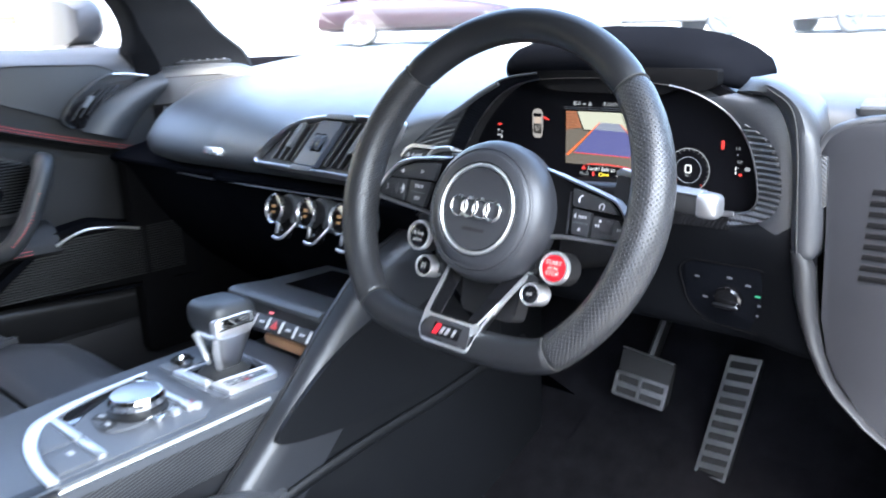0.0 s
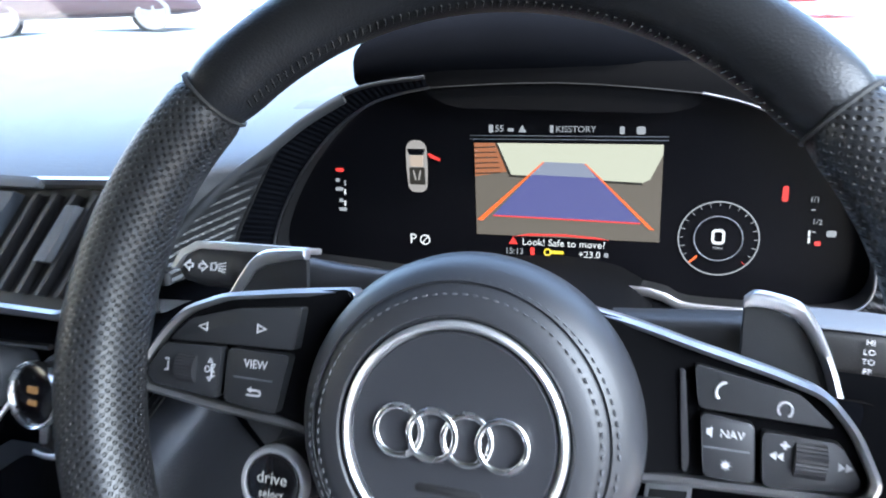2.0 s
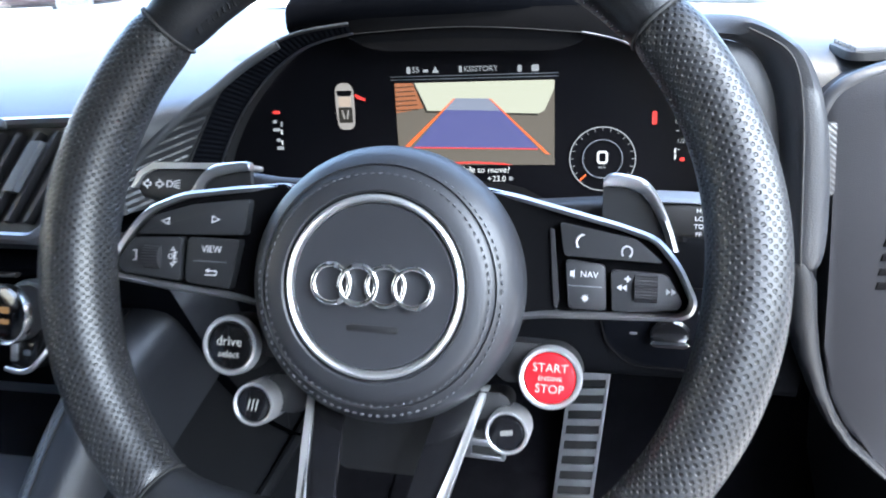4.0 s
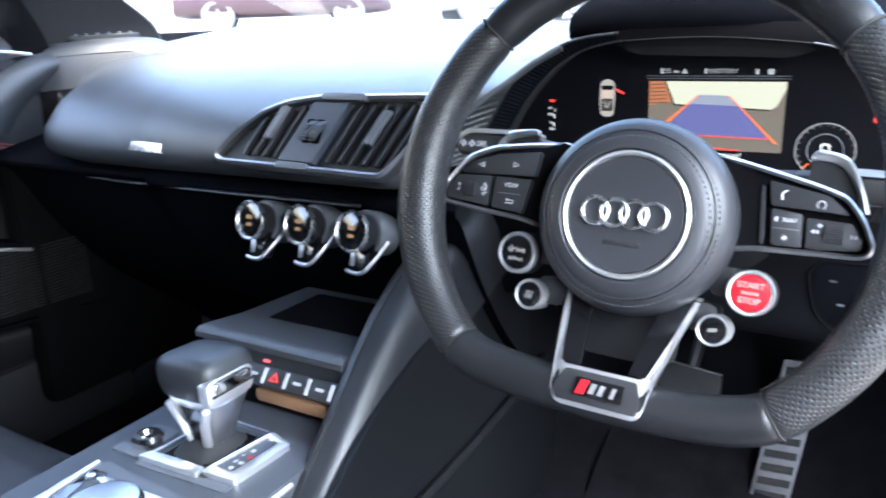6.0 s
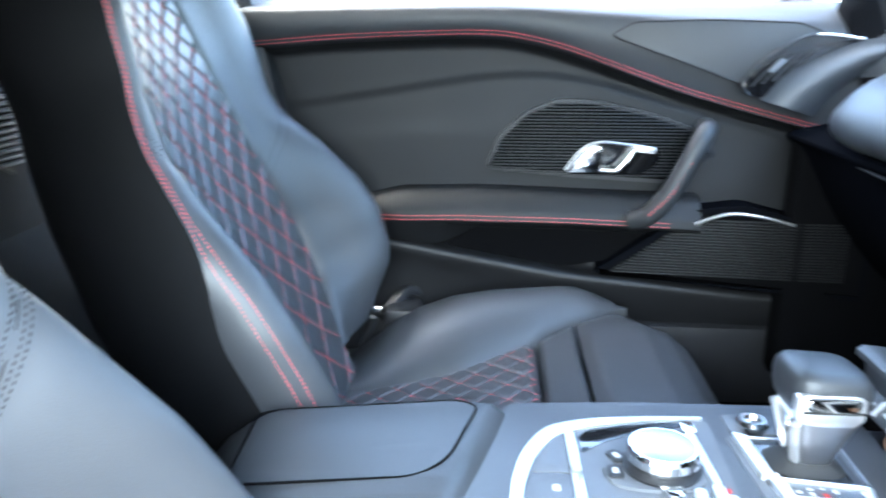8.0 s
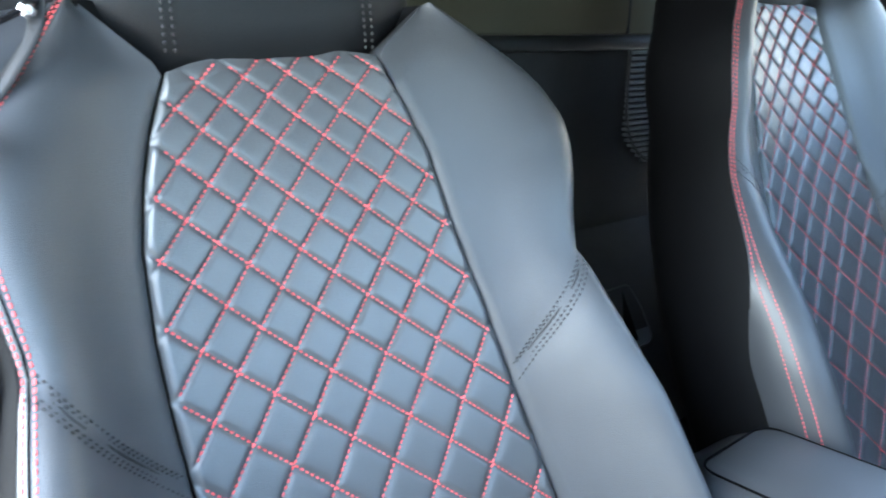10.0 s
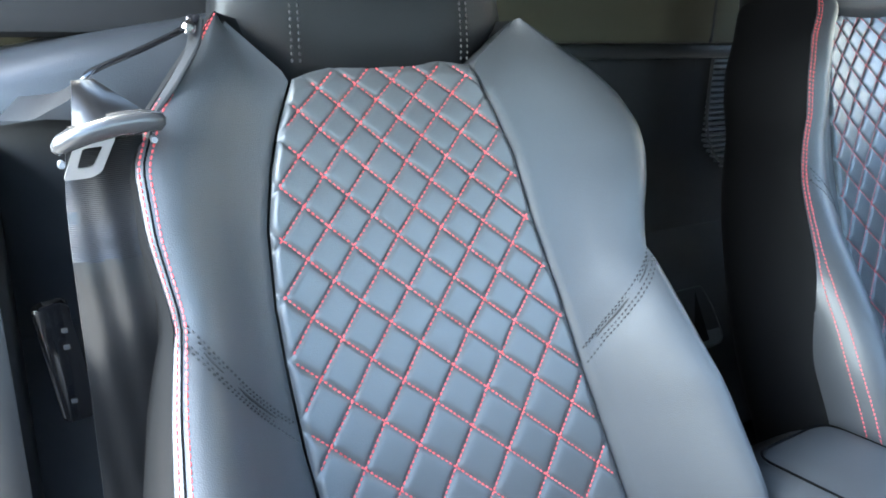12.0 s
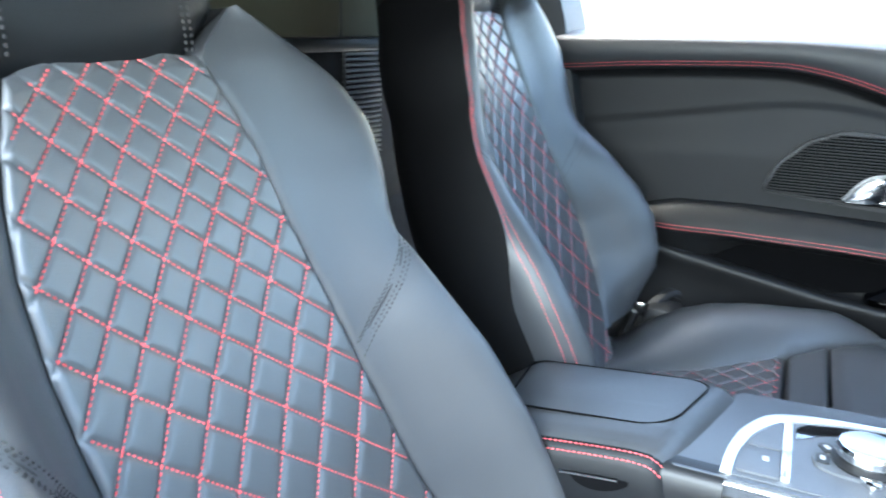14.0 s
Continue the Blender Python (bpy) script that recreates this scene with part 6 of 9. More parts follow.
# knee panel under the cluster, darkened in colour for the shade there
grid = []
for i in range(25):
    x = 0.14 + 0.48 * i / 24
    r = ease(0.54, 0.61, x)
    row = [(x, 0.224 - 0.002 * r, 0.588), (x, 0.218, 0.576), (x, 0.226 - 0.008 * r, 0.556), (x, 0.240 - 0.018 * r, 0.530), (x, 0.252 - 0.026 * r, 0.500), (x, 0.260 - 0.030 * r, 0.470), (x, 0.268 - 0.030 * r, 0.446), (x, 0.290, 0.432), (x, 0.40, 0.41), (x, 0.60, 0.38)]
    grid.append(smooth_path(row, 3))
part("knee_panel", loft(grid, closed=False), PLASTIC_SHADED, dashboard, "black panel under the instruments", angle=60)
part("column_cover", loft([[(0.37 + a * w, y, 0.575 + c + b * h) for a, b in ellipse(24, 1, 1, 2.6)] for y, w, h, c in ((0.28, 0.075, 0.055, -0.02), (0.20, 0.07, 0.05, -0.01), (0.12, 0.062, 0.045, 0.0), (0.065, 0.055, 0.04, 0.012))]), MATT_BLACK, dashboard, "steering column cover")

# light switch panel
light_switch = thing("light_switch", (0.53, 0.27, 0.47), "black rotary light switch panel with lit symbols", "light switch")
LS = axes((0.527, 0.2500, 0.492), (1, -0.06, 0), (0, -0.33, 1), (-0.06, -1, -0.33))
part("switch_panel", prism(round_poly([(-0.056, 0.026), (-0.046, 0.040), (0.040, 0.042), (0.054, 0.026), (0.055, -0.030), (0.044, -0.042), (-0.030, -0.040), (-0.048, -0.018)], 0.010), LS, 0.012, 0.003), SHADED_BLACK, light_switch, "black switch panel")
part("panel_edge", tube([LS @ Vector((u, v, 0.0008)) for u, v in round_poly([(-0.058, 0.028), (-0.047, 0.042), (0.041, 0.044), (0.056, 0.027), (0.057, -0.031), (0.045, -0.044), (-0.031, -0.042), (-0.050, -0.019)], 0.010)], 0.0010, 6, closed=True), MATT_BLACK, light_switch)
part("rotary_knob", revolve([(0, 0.008), (0.0135, 0.0075), (0.0155, 0.0055), (0.0160, 0.0), (0, 0.0)], LS @ Matrix.Translation((0.0, 0.0, 0)), 36), GLOSS, light_switch, "black rotary knob")
part("knob_bar", prism(round_rect(0.029, 0.0065, 0.003), LS @ Matrix.Translation((0.0, -0.005, 0.0125)), 0.006, 0.0015), POLISH, light_switch, "bright knob bar")
for u, v, mat in ((-0.036, 0.020, PLASTIC_GREY), (0.002, 0.026, PLASTIC_GREY), (0.022, 0.020, PLASTIC_GREY), (0.032, 0.008, ICON_GREEN), (0.034, -0.004, PLASTIC_GREY), (0.032, -0.018, PLASTIC_GREY), (-0.028, -0.006, PLASTIC_GREY), (0.042, -0.024, PLASTIC_GREY)):
    part("switch_mark", prism(round_rect(0.006, 0.0024, 0.0008), LS @ Matrix.Translation((u, v, 0.0006)), 0.0004), mat, light_switch)

# ---------- centre console ----------
console = thing("centre_console", (0.0, -0.2, 0.06), "grey-black centre console with metal-framed controls", "console")
TOPZ = 0.372
body = [(-0.108, 0.02), (-0.104, -0.20), (-0.094, -0.322), (0.104, -0.372), (0.104, -0.10), (0.104, 0.02)]
part("console_top", prism(round_poly(body, 0.006), axes((0, 0, TOPZ), (1, 0, 0), (0, 1, 0), (0, 0, 1)), 0.02, 0.006, 3), CONSOLE_GREY, console, "smooth grey-black console top")
shoulder = []
for k in range(9):
    f = k / 8
    shoulder.append([(x, -0.318 - 0.10 * f - 0.27 * (x - 0.085) * f, z) for x, z in ((0.085, 0.3722), (0.100, 0.3722), (0.108, 0.3695), (0.1135, 0.362), (0.1160, 0.345), (0.1165, 0.16), (0.085, 0.16))])
part("console_shoulder", loft(shoulder), LEATHER, console, "padded leather corner of the console", angle=60)
part("console_body", block(-0.002, -0.18, 0.20, 0.200, 0.62, 0.31, 0.012), LEATHER, console, "leather console sides")
# passenger side lip, driver side chrome line and carbon
part("carbon_side", prism([(-0.325, 0.300), (-0.325, 0.362), (-0.07, 0.362), (-0.07, 0.300)], axes((0.1005, 0, 0), (0, 1, 0), (0, 0, 1), (1, 0, 0)), 0.01, 0.002), CARBON, console, "carbon fibre side trim")
part("edge_strip", sweep([(0.104, -0.325, 0.366), (0.104, -0.2, 0.366), (0.104, -0.07, 0.366)], ellipse(10, 0.003, 0.0028)), CHROME, console, "satin metal edge strip")
# framed rotary controller field
UPZ = lambda z: axes((0, 0, z), (1, 0, 0), (0, 1, 0), (0, 0, 1))
out_line = smooth_path([(0.096, -0.3235, 0), (0.060, -0.3215, 0), (0.030, -0.317, 0), (-0.004, -0.308, 0), (-0.042, -0.287, 0), (-0.058, -0.258, 0), (-0.066, -0.225, 0), (-0.071, -0.180, 0), (-0.0725, -0.134, 0)], 6)
in_line = smooth_path([(0.096, -0.3135, 0), (0.060, -0.3115, 0), (0.032, -0.306, 0), (0.004, -0.297, 0), (-0.027, -0.278, 0), (-0.043, -0.252, 0), (-0.053, -0.222, 0), (-0.062, -0.180, 0), (-0.068, -0.134, 0)], 6)
FZ = TOPZ + 0.0035
rows = []
for a, b in zip(out_line, in_line):
    m_ = (a + b) / 2
    rows.append([(a.x, a.y, FZ - 0.005), (a.x, a.y, FZ), (m_.x, m_.y, FZ + 0.0012), (b.x, b.y, FZ), (b.x, b.y, FZ - 0.005)])
part("field_frame", loft(rows), CHROME, console, "broad satin metal frame round the controls")
field = [(p.x, p.y) for p in in_line] + [(-0.064, -0.128), (0.080, -0.136), (0.094, -0.150)]
part("control_field", prism(field, UPZ(TOPZ + 0.0015), 0.003), PLASTIC_GREY, console, "smooth grey control field", smooth=False)
part("glossy_inlay", prism(round_poly([(-0.030, -0.257), (-0.042, -0.246), (-0.052, -0.215), (-0.060, -0.175), (-0.063, -0.150), (-0.054, -0.158), (-0.042, -0.196), (-0.022, -0.234), (-0.002, -0.257)], 0.004), UPZ(TOPZ + 0.0022), 0.002, 0.0004), GLOSS, console, "glossy black inlay")
for x0, x1 in ((-0.037, 0.0315), (0.037, 0.088)):
    part("metal_strip", prism(round_poly([(x0, -0.2690), (x1, -0.2690), (x1, -0.2610), (x0 + (0.004 if x0 < 0 else 0), -0.2610)], 0.001), UPZ(TOPZ + 0.0060), 0.006, 0.0012), CHROME, console, "bright metal strip key")
for pts, print_at in (([(-0.020, -0.282), (-0.034, -0.2705), (0.0325, -0.2705), (0.0325, -0.302), (0.010, -0.297)], None), ([(0.0355, -0.303), (0.0355, -0.2705), (0.088, -0.2705), (0.088, -0.3095), (0.060, -0.3085)], (0.056, -0.284))):
    kb = part("wide_key", prism(round_poly(pts, 0.003), UPZ(TOPZ + 0.0040), 0.004, 0.0010), PLASTIC_GREY, console, "grey key")
    if print_at:
        part("key_print", prism(round_rect(0.009, 0.006, 0.001), UPZ(TOPZ + 0.0043) @ Matrix.Translation((*print_at, 0)), 0.0004), PRINT, kb)
pod = round_poly([(-0.012, -0.224), (0.004, -0.238), (0.030, -0.242), (0.048, -0.236), (0.054, -0.218), (0.056, -0.186), (0.046, -0.158), (0.006, -0.152), (-0.014, -0.170), (-0.018, -0.200)], 0.012)
part("control_pod", prism(pod, UPZ(TOPZ + 0.0045), 0.004, 0.002), PLASTIC_GREY, console, "raised pod under the controller")
for x, y, turn in ((0.007, -0.2275, 25), (0.031, -0.2320, 0)):
    kb = part("menu_key", prism(round_rect(0.018, 0.013, 0.003), UPZ(TOPZ + 0.0065) @ Matrix.Translation((x, y, 0)) @ Matrix.Rotation(radians(turn), 4, "Z"), 0.003, 0.001), BUTTON, console, "dark menu key")
    part("key_print", prism(round_rect(0.008, 0.005, 0.001), UPZ(TOPZ + 0.0068) @ Matrix.Translation((x, y, 0)) @ Matrix.Rotation(radians(turn), 4, "Z"), 0.0004), PRINT, kb)
part("oval_key", prism(ellipse(28, 0.013, 0.0085, 2.3), UPZ(TOPZ + 0.0075) @ Matrix.Translation((0.054, -0.1905, 0)) @ Matrix.Rotation(radians(25), 4, "Z"), 0.005, 0.002), POLISH, console, "bright oval key")
part("metal_bar", prism(round_poly([(-0.050, -0.1560), (0.044, -0.1525), (0.044, -0.1465), (-0.050, -0.1490)], 0.0015), UPZ(TOPZ + 0.0055), 0.005, 0.001), CHROME, console, "bright metal bar key")
for x, y, w, h, mat in ((-0.046, -0.1525, 0.020, 0.011, POLISH), (0.058, -0.1515, 0.020, 0.009, CHROME), (0.060, -0.168, 0.012, 0.009, CHROME), (0.067, -0.1435, 0.010, 0.008, CHROME)):
    part("toggle_key", prism(round_rect(w, h, 0.002), UPZ(TOPZ + 0.0075) @ Matrix.Translation((x, y, 0)), 0.006, 0.0015), mat, console, "small bright toggle")
part("lit_dot", prism(round_rect(0.004, 0.003, 0.001), UPZ(TOPZ + 0.0040) @ Matrix.Translation((0.050, -0.1425, 0)), 0.002), ICON_RED, console)
controller = thing("rotary_controller", (0.020, -0.191, TOPZ), "large silver rotary controller with dark faceted rim", "rotary controller")
cm = axes((0.020, -0.191, TOPZ + 0.004), (1, 0, 0), (0, 1, 0), (0, 0, 1))
part("controller_base", revolve([(0, 0), (0.033, 0), (0.034, 0.003), (0.029, 0.0065), (0.0, 0.0065)], cm, 40), PLASTIC_DARK, controller)
part("controller_rim", revolve([(0, 0.006), (0.0295, 0.007), (0.0315, 0.011), (0.0310, 0.018), (0.0285, 0.0220), (0.0, 0.0220)], cm, 24), POLISH, controller, "faceted chrome rim", angle=10)
part("controller_top", revolve([(0, 0.0236), (0.020, 0.0234), (0.0270, 0.0224), (0.0276, 0.0213), (0, 0.0213)], cm, 48), STEEL, controller, "brushed touch surface")
# gear lever and its gate
gear = thing("gear_lever", (0.012, -0.068, TOPZ), "leather gear lever with silver neck in a metal-framed gate", "gear lever")
gate = round_poly([(-0.041, -0.1195), (0.068, -0.1135), (0.067, -0.0225), (-0.034, -0.0200)], 0.005)
part("gate_plate", prism(gate, UPZ(TOPZ + 0.0012), 0.004), PLASTIC_GREY, gear, "grey surround of the lever gate", smooth=False)
part("gate_well", prism(round_poly([(-0.034, -0.1085), (0.038, -0.1060), (0.037, -0.027), (-0.029, -0.026)], 0.004), UPZ(TOPZ + 0.0018), 0.002), GLOSS, gear, "dark glossy lever opening", smooth=False)
part("gate_well_step", frame_ring(round_poly([(-0.034, -0.1085), (0.038, -0.1060), (0.037, -0.027), (-0.029, -0.026)], 0.004), round_poly([(-0.028, -0.1020), (0.032, -0.1000), (0.031, -0.033), (-0.024, -0.032)], 0.004), UPZ(TOPZ + 0.0022), 0.003, 0.0008), PLASTIC, gear)
part("gate_bar", prism(round_poly([(-0.041, -0.1130), (0.0295, -0.1090), (0.0295, -0.0985), (-0.036, -0.1015)], 0.0015), UPZ(TOPZ + 0.0064), 0.006, 0.0016, 3), CHROME, gear, "broad satin metal bar behind the lever")
part("gate_edge", sweep([(-0.0385, -0.110, TOPZ + 0.0030), (-0.0345, -0.065, TOPZ + 0.0030), (-0.0315, -0.0215, TOPZ + 0.0030), (0.036, -0.0235, TOPZ + 0.0030)], ellipse(8, 0.0012, 0.0012)), STEEL, gear)
display = round_poly([(0.0310, -0.1045), (0.0685, -0.1015), (0.0720, -0.0330), (0.0420, -0.0240)], 0.004)
screen = round_poly([(0.0350, -0.0925), (0.0575, -0.0920), (0.0610, -0.0370), (0.0440, -0.0310)], 0.003)
part("gate_frame", frame_ring(display, screen, UPZ(TOPZ + 0.0062), 0.007, 0.0010), CHROME, gear, "satin metal frame of the gear display")
part("gear_display", prism(inset(screen, -0.0004), UPZ(TOPZ + 0.0040), 0.004), VENT_GREY, gear, "dark gear display", smooth=False)
for dx, dy, w, h, mat in ((0.0, -0.094, 0.0045, 0.0045, PRINT), (0.0025, -0.084, 0.0050, 0.0040, PRINT), (-0.0040, -0.084, 0.0025, 0.0050, PRINT), (0.0035, -0.0735, 0.0040, 0.0035, ICON_RED), (-0.0015, -0.0640, 0.0045, 0.0045, PRINT), (-0.0050, -0.0735, 0.0018, 0.0030, PRINT), (0.0, -0.041, 0.0055, 0.0050, PRINT)):
    part("gear_mark", prism(round_rect(w, h, 0.001), UPZ(TOPZ + 0.0044) @ Matrix.Translation((0.049 + dx, dy + 0.008, 0)), 0.0004), mat, gear)
part("gaiter", loft([[(0.000 + a * w + dx, -0.064 + b * w * 1.2 + dy, TOPZ + h) for a, b in ellipse(20, 1, 1, 3)] for h, w, dx, dy in ((0.001, 0.028, 0, 0), (0.006, 0.022, 0, 0), (0.014, 0.014, 0.001, 0.002), (0.02, 0.011, 0.002, 0.004))]), RUBBER, gear)
neck = [[(dx + a * w, -0.062 + dy + b * d, TOPZ + h) for a, b in ellipse(24, 1, 1, 4.5)] for h, w, d, dx, dy in ((0.004, 0.0140, 0.013, 0.001, 0.0), (0.018, 0.0175, 0.016, 0.003, 0.001), (0.034, 0.0225, 0.020, 0.003, 0.002), (0.047, 0.0275, 0.024, 0.003, 0.002), (0.058, 0.031, 0.027, 0.004, 0.002))]
part("neck", loft(neck), STEEL, gear, "silver metal neck")
part("neck_slot", loft([[(x0 + s * w, y, TOPZ + h) for s, y in ((-1, y0), (1, y0), (1, y0 + 0.01), (-1, y0 + 0.01))] for h, x0, w, y0 in ((0.010, 0.0000, 0.0075, -0.0772), (0.030, 0.0010, 0.0105, -0.0815), (0.052, 0.0020, 0.0150, -0.0858))]), GLOSS, gear, "dark slot in the neck", smooth=False)
for lean in (-1, 1):
    rail = smooth_path([(0.001 + lean * 0.0105, -0.0755, TOPZ + 0.008), (0.002 + lean * 0.0130, -0.0800, TOPZ + 0.024), (0.003 + lean * 0.0175, -0.0840, TOPZ + 0.040), (0.004 + lean * 0.0240, -0.0875, TOPZ + 0.055)], 5)
    part("neck_prong", sweep(rail, ellipse(10, 0.0042, 0.0036, 3)), CHROME, gear, "bright prong of the neck")
knob = []
for h, wx, wy in ((0.0575, 0.024, 0.020), (0.0590, 0.0310, 0.0265), (0.0640, 0.0345, 0.0300), (0.0740, 0.0365, 0.0325), (0.0850, 0.0370, 0.0330), (0.0930, 0.0355, 0.0318), (0.0985, 0.0315, 0.0280), (0.1010, 0.0250, 0.0215), (0.1020, 0.0100, 0.0090)):
    knob.append([(0.002 + a * wx, -0.060 + b * wy, TOPZ + h + 0.05 * a * wx - 0.06 * (b * wy + 0.03) * (1 if h > 0.08 else 0)) for a, b in ellipse(40, 1, 1, 4.6)])
part("knob", loft(knob), LEATHER_DASH, gear, "black leather knob", angle=60)
cap = [[(0.0375 + dx, -0.0655 + a * wy, TOPZ + 0.0730 + b * hz) for a, b in ellipse(28, 1, 1, 5)] for dx, wy, hz in ((-0.010, 0.0270, 0.0130), (-0.002, 0.0285, 0.0140), (0.0015, 0.0270, 0.0130), (0.0030, 0.0240, 0.0105))]
knob_side = part("knob_side", loft(cap), CHROME, gear, "satin metal end of the knob")
part("knob_button", loft([[(0.0405 + dx, -0.066 + a * wy, TOPZ + 0.0795 + b * 0.0055) for a, b in ellipse(20, 1, 1, 5)] for dx, wy in ((0.0, 0.0220), (0.0028, 0.0220), (0.0036, 0.0205))]), POLISH, knob_side, "bright release button")
part("knob_groove", block(0.0412, -0.064, TOPZ + 0.0718, 0.0020, 0.050, 0.0022, 0.0006), RUBBER, knob_side)
part("knob_band", loft([[(0.003 + a * w, -0.060 + b * w * 0.85, TOPZ + h) for a, b in ellipse(28, 1, 1, 4.2)] for h, w in ((0.0545, 0.027), (0.056, 0.0318), (0.0590, 0.0330), (0.0605, 0.0318))]), CHROME, gear, "satin metal collar")
pb = thing("parking_brake_button", (-0.056, -0.088, TOPZ), "small chrome parking brake switch", "switch")
part("switch_plate", prism(round_rect(0.036, 0.052, 0.004), UPZ(TOPZ + 0.002) @ Matrix.Translation((-0.064, -0.086, 0)), 0.003, 0.0008), PLASTIC_GREY, pb)
part("switch_cap", loft([[(-0.056 + a * w, -0.090 + b * w, TOPZ + h) for a, b in ellipse(20, 1, 1, 2.4)] for h, w in ((0.001, 0.013), (0.009, 0.0145), (0.0125, 0.012), (0.0125, 0.008), (0.008, 0.006))]), POLISH, pb, "chrome pull switch")
# raised tray with the button strip ahead of the lever
tray = thing("console_tray", (0.0, 0.05, TOPZ), "raised console tray with a row of switches", "tray")
part("tray_deck", loft([[(x, y, z) for y, z in ((0.016, 0.436), (0.0165, 0.442), (0.022, 0.4455), (0.036, 0.4445), (0.085, 0.438), (0.20, 0.432), (0.20, 0.405), (0.03, 0.405), (0.026, 0.432))] for x in (-0.098, -0.094, 0.0, 0.100)]), CONSOLE_LEATHER, tray, "grey tray deck")
part("tray_hole", prism(round_poly([(-0.060, 0.070), (0.094, 0.064), (0.094, 0.18), (-0.062, 0.18)], 0.006), axes((0, 0, 0.4405), (1, 0, 0), (0, 1, -0.03), (0, 0.03, 1)), 0.012), GLOSS, tray, "black storage recess", smooth=False)
SW = axes((0.020, 0.003, 0.4185), (1, 0, 0), (0, 0.62, 0.78), (0, -0.78, 0.62))
strip = part("switch_strip", prism(round_rect(0.170, 0.020, 0.006), SW, 0.010, 0.002), PLASTIC, tray, "row of dark switches")
for k in range(5):
    sw = part("switch_key", prism(round_rect(0.0255, 0.016, 0.003), SW @ Matrix.Translation((-0.049 + 0.028 * k, 0, 0.002)), 0.004, 0.001), BUTTON, strip)
    part("switch_gap", prism(round_rect(0.0034, 0.016, 0.0008), SW @ Matrix.Translation((-0.035 + 0.028 * k, 0, 0.0034)), 0.002), PRINT, strip)
    if k == 2:
        part("hazard_mark", frame_ring([(-0.0065, -0.004), (0.0065, -0.004), (0, 0.006)], [(-0.0035, -0.0022), (0.0035, -0.0022), (0, 0.0030)], SW @ Matrix.Translation((0.006, 0, 0.0026)), 0.0006), ICON_RED, sw, "red warning triangle")
    else:
        part("switch_print", prism(round_rect(0.010, 0.003, 0.001), SW @ Matrix.Translation((-0.049 + 0.028 * k, 0, 0.0024)), 0.0004), PRINT, sw)
part("lit_mark", prism(round_rect(0.009, 0.003, 0.001), SW @ Matrix.Translation((-0.012, 0.0145, 0.001)), 0.0006), ICON_RED, tray, "red lamp")
part("slot_lining", block(0.038, 0.031, 0.392, 0.095, 0.05, 0.016, 0.005), TAN, tray, "brown lining of the slot below")
part("tray_front", block(0.0, 0.045, 0.405, 0.19, 0.03, 0.045, 0.003), PLASTIC_DARK, tray, "dark opening below the deck")
# buttress from the dash down the driver's side of the console
edge = smooth_path([(0, 0.235, 0.556), (0, 0.126, 0.516), (0, 0.075, 0.488), (0, 0.033, 0.454), (0, -0.047, 0.377), (0, -0.102, 0.325), (0, -0.158, 0.276), (0, -0.220, 0.218), (0, -0.275, 0.15), (0, -0.30, 0.09)], 7)
loops, seam = [], []
for i, p in enumerate(edge):
    t = (edge[min(i + 1, len(edge) - 1)] - edge[max(i - 1, 0)]).normalized()
    nrm = Vector((0, t.z, -t.y))
    wide = 0.012 * ease(0.02, 0.2, p.y)
    loops.append([Vector((x + wide * k, p.y, p.z)) + nrm * h for x, h, k in ((0.099, -0.090, 0), (0.098, -0.012, 0), (0.100, -0.004, 0), (0.104, 0.0, 0.1), (0.112, 0.0012, 0.4), (0.124, 0.0008, 0.8), (0.133, -0.003, 1), (0.139, -0.012, 1), (0.1415, -0.030, 1), (0.142, -0.090, 1))])
    seam.append(Vector((0.1125 + wide * 0.4, p.y, p.z)) + nrm * 0.0020)
part("console_rail", loft(loops), LEATHER_ARCH, console, "broad leather buttress sweeping down from the dash", angle=50)
part("rail_seam", tube(seam, 0.0007, 5), RUBBER, console)
sb = bmesh.new()
stitches([p + Vector((-0.004, 0, 0)) for p in seam], 0.003, 0.002, 0.0005, sb)
tagged(part("rail_stitching", sb, THREAD_DARK, console, smooth=False), kind="stuff")
grid = []
for i in range(15):
    f = i / 14
    z = 0.50 - 0.46 * f
    y0 = lerp_table([(0.04, -0.26), (0.15, -0.23), (0.218, -0.17), (0.276, -0.11), (0.324, -0.06), (0.376, -0.005), (0.454, 0.075), (0.488, 0.12), (0.52, 0.18)], z)
    grid.append([(0.128 + 0.014 * math.sin(math.pi * k / 10), y0 + (0.48 - y0) * k / 10, z) for k in range(11)])
part("knee_pad", loft(grid, closed=False), KNEE_LEATHER, console, "leather knee pad beside the footwell")
inset_shape = [(p.x, p.y) for p in smooth_path([(0.34, 0.462, 0), (0.20, 0.458, 0), (0.120, 0.449, 0), (0.052, 0.429, 0), (-0.010, 0.400, 0), (-0.050, 0.375, 0), (-0.085, 0.347, 0), (-0.094, 0.333, 0), (-0.080, 0.325, 0), (-0.030, 0.314, 0), (0.042, 0.306, 0), (0.193, 0.308, 0), (0.34, 0.316, 0)], 5)]
part("knee_inset", prism(inset_shape, axes((0.146, 0, 0), (0, 1, 0), (0, 0, 1), (1, 0, 0)), 0.006, 0.005, 3), KNEE_LEATHER, console, "padded inset of the knee pad")
part("tunnel_edge", sweep(smooth_path([(0.146, -0.20, 0.215), (0.146, -0.10, 0.255), (0.146, 0.04, 0.272), (0.146, 0.20, 0.280), (0.146, 0.40, 0.30)], 5), ellipse(10, 0.006, 0.008)), KNEE_LEATHER, console, "rounded edge of the tunnel lining")

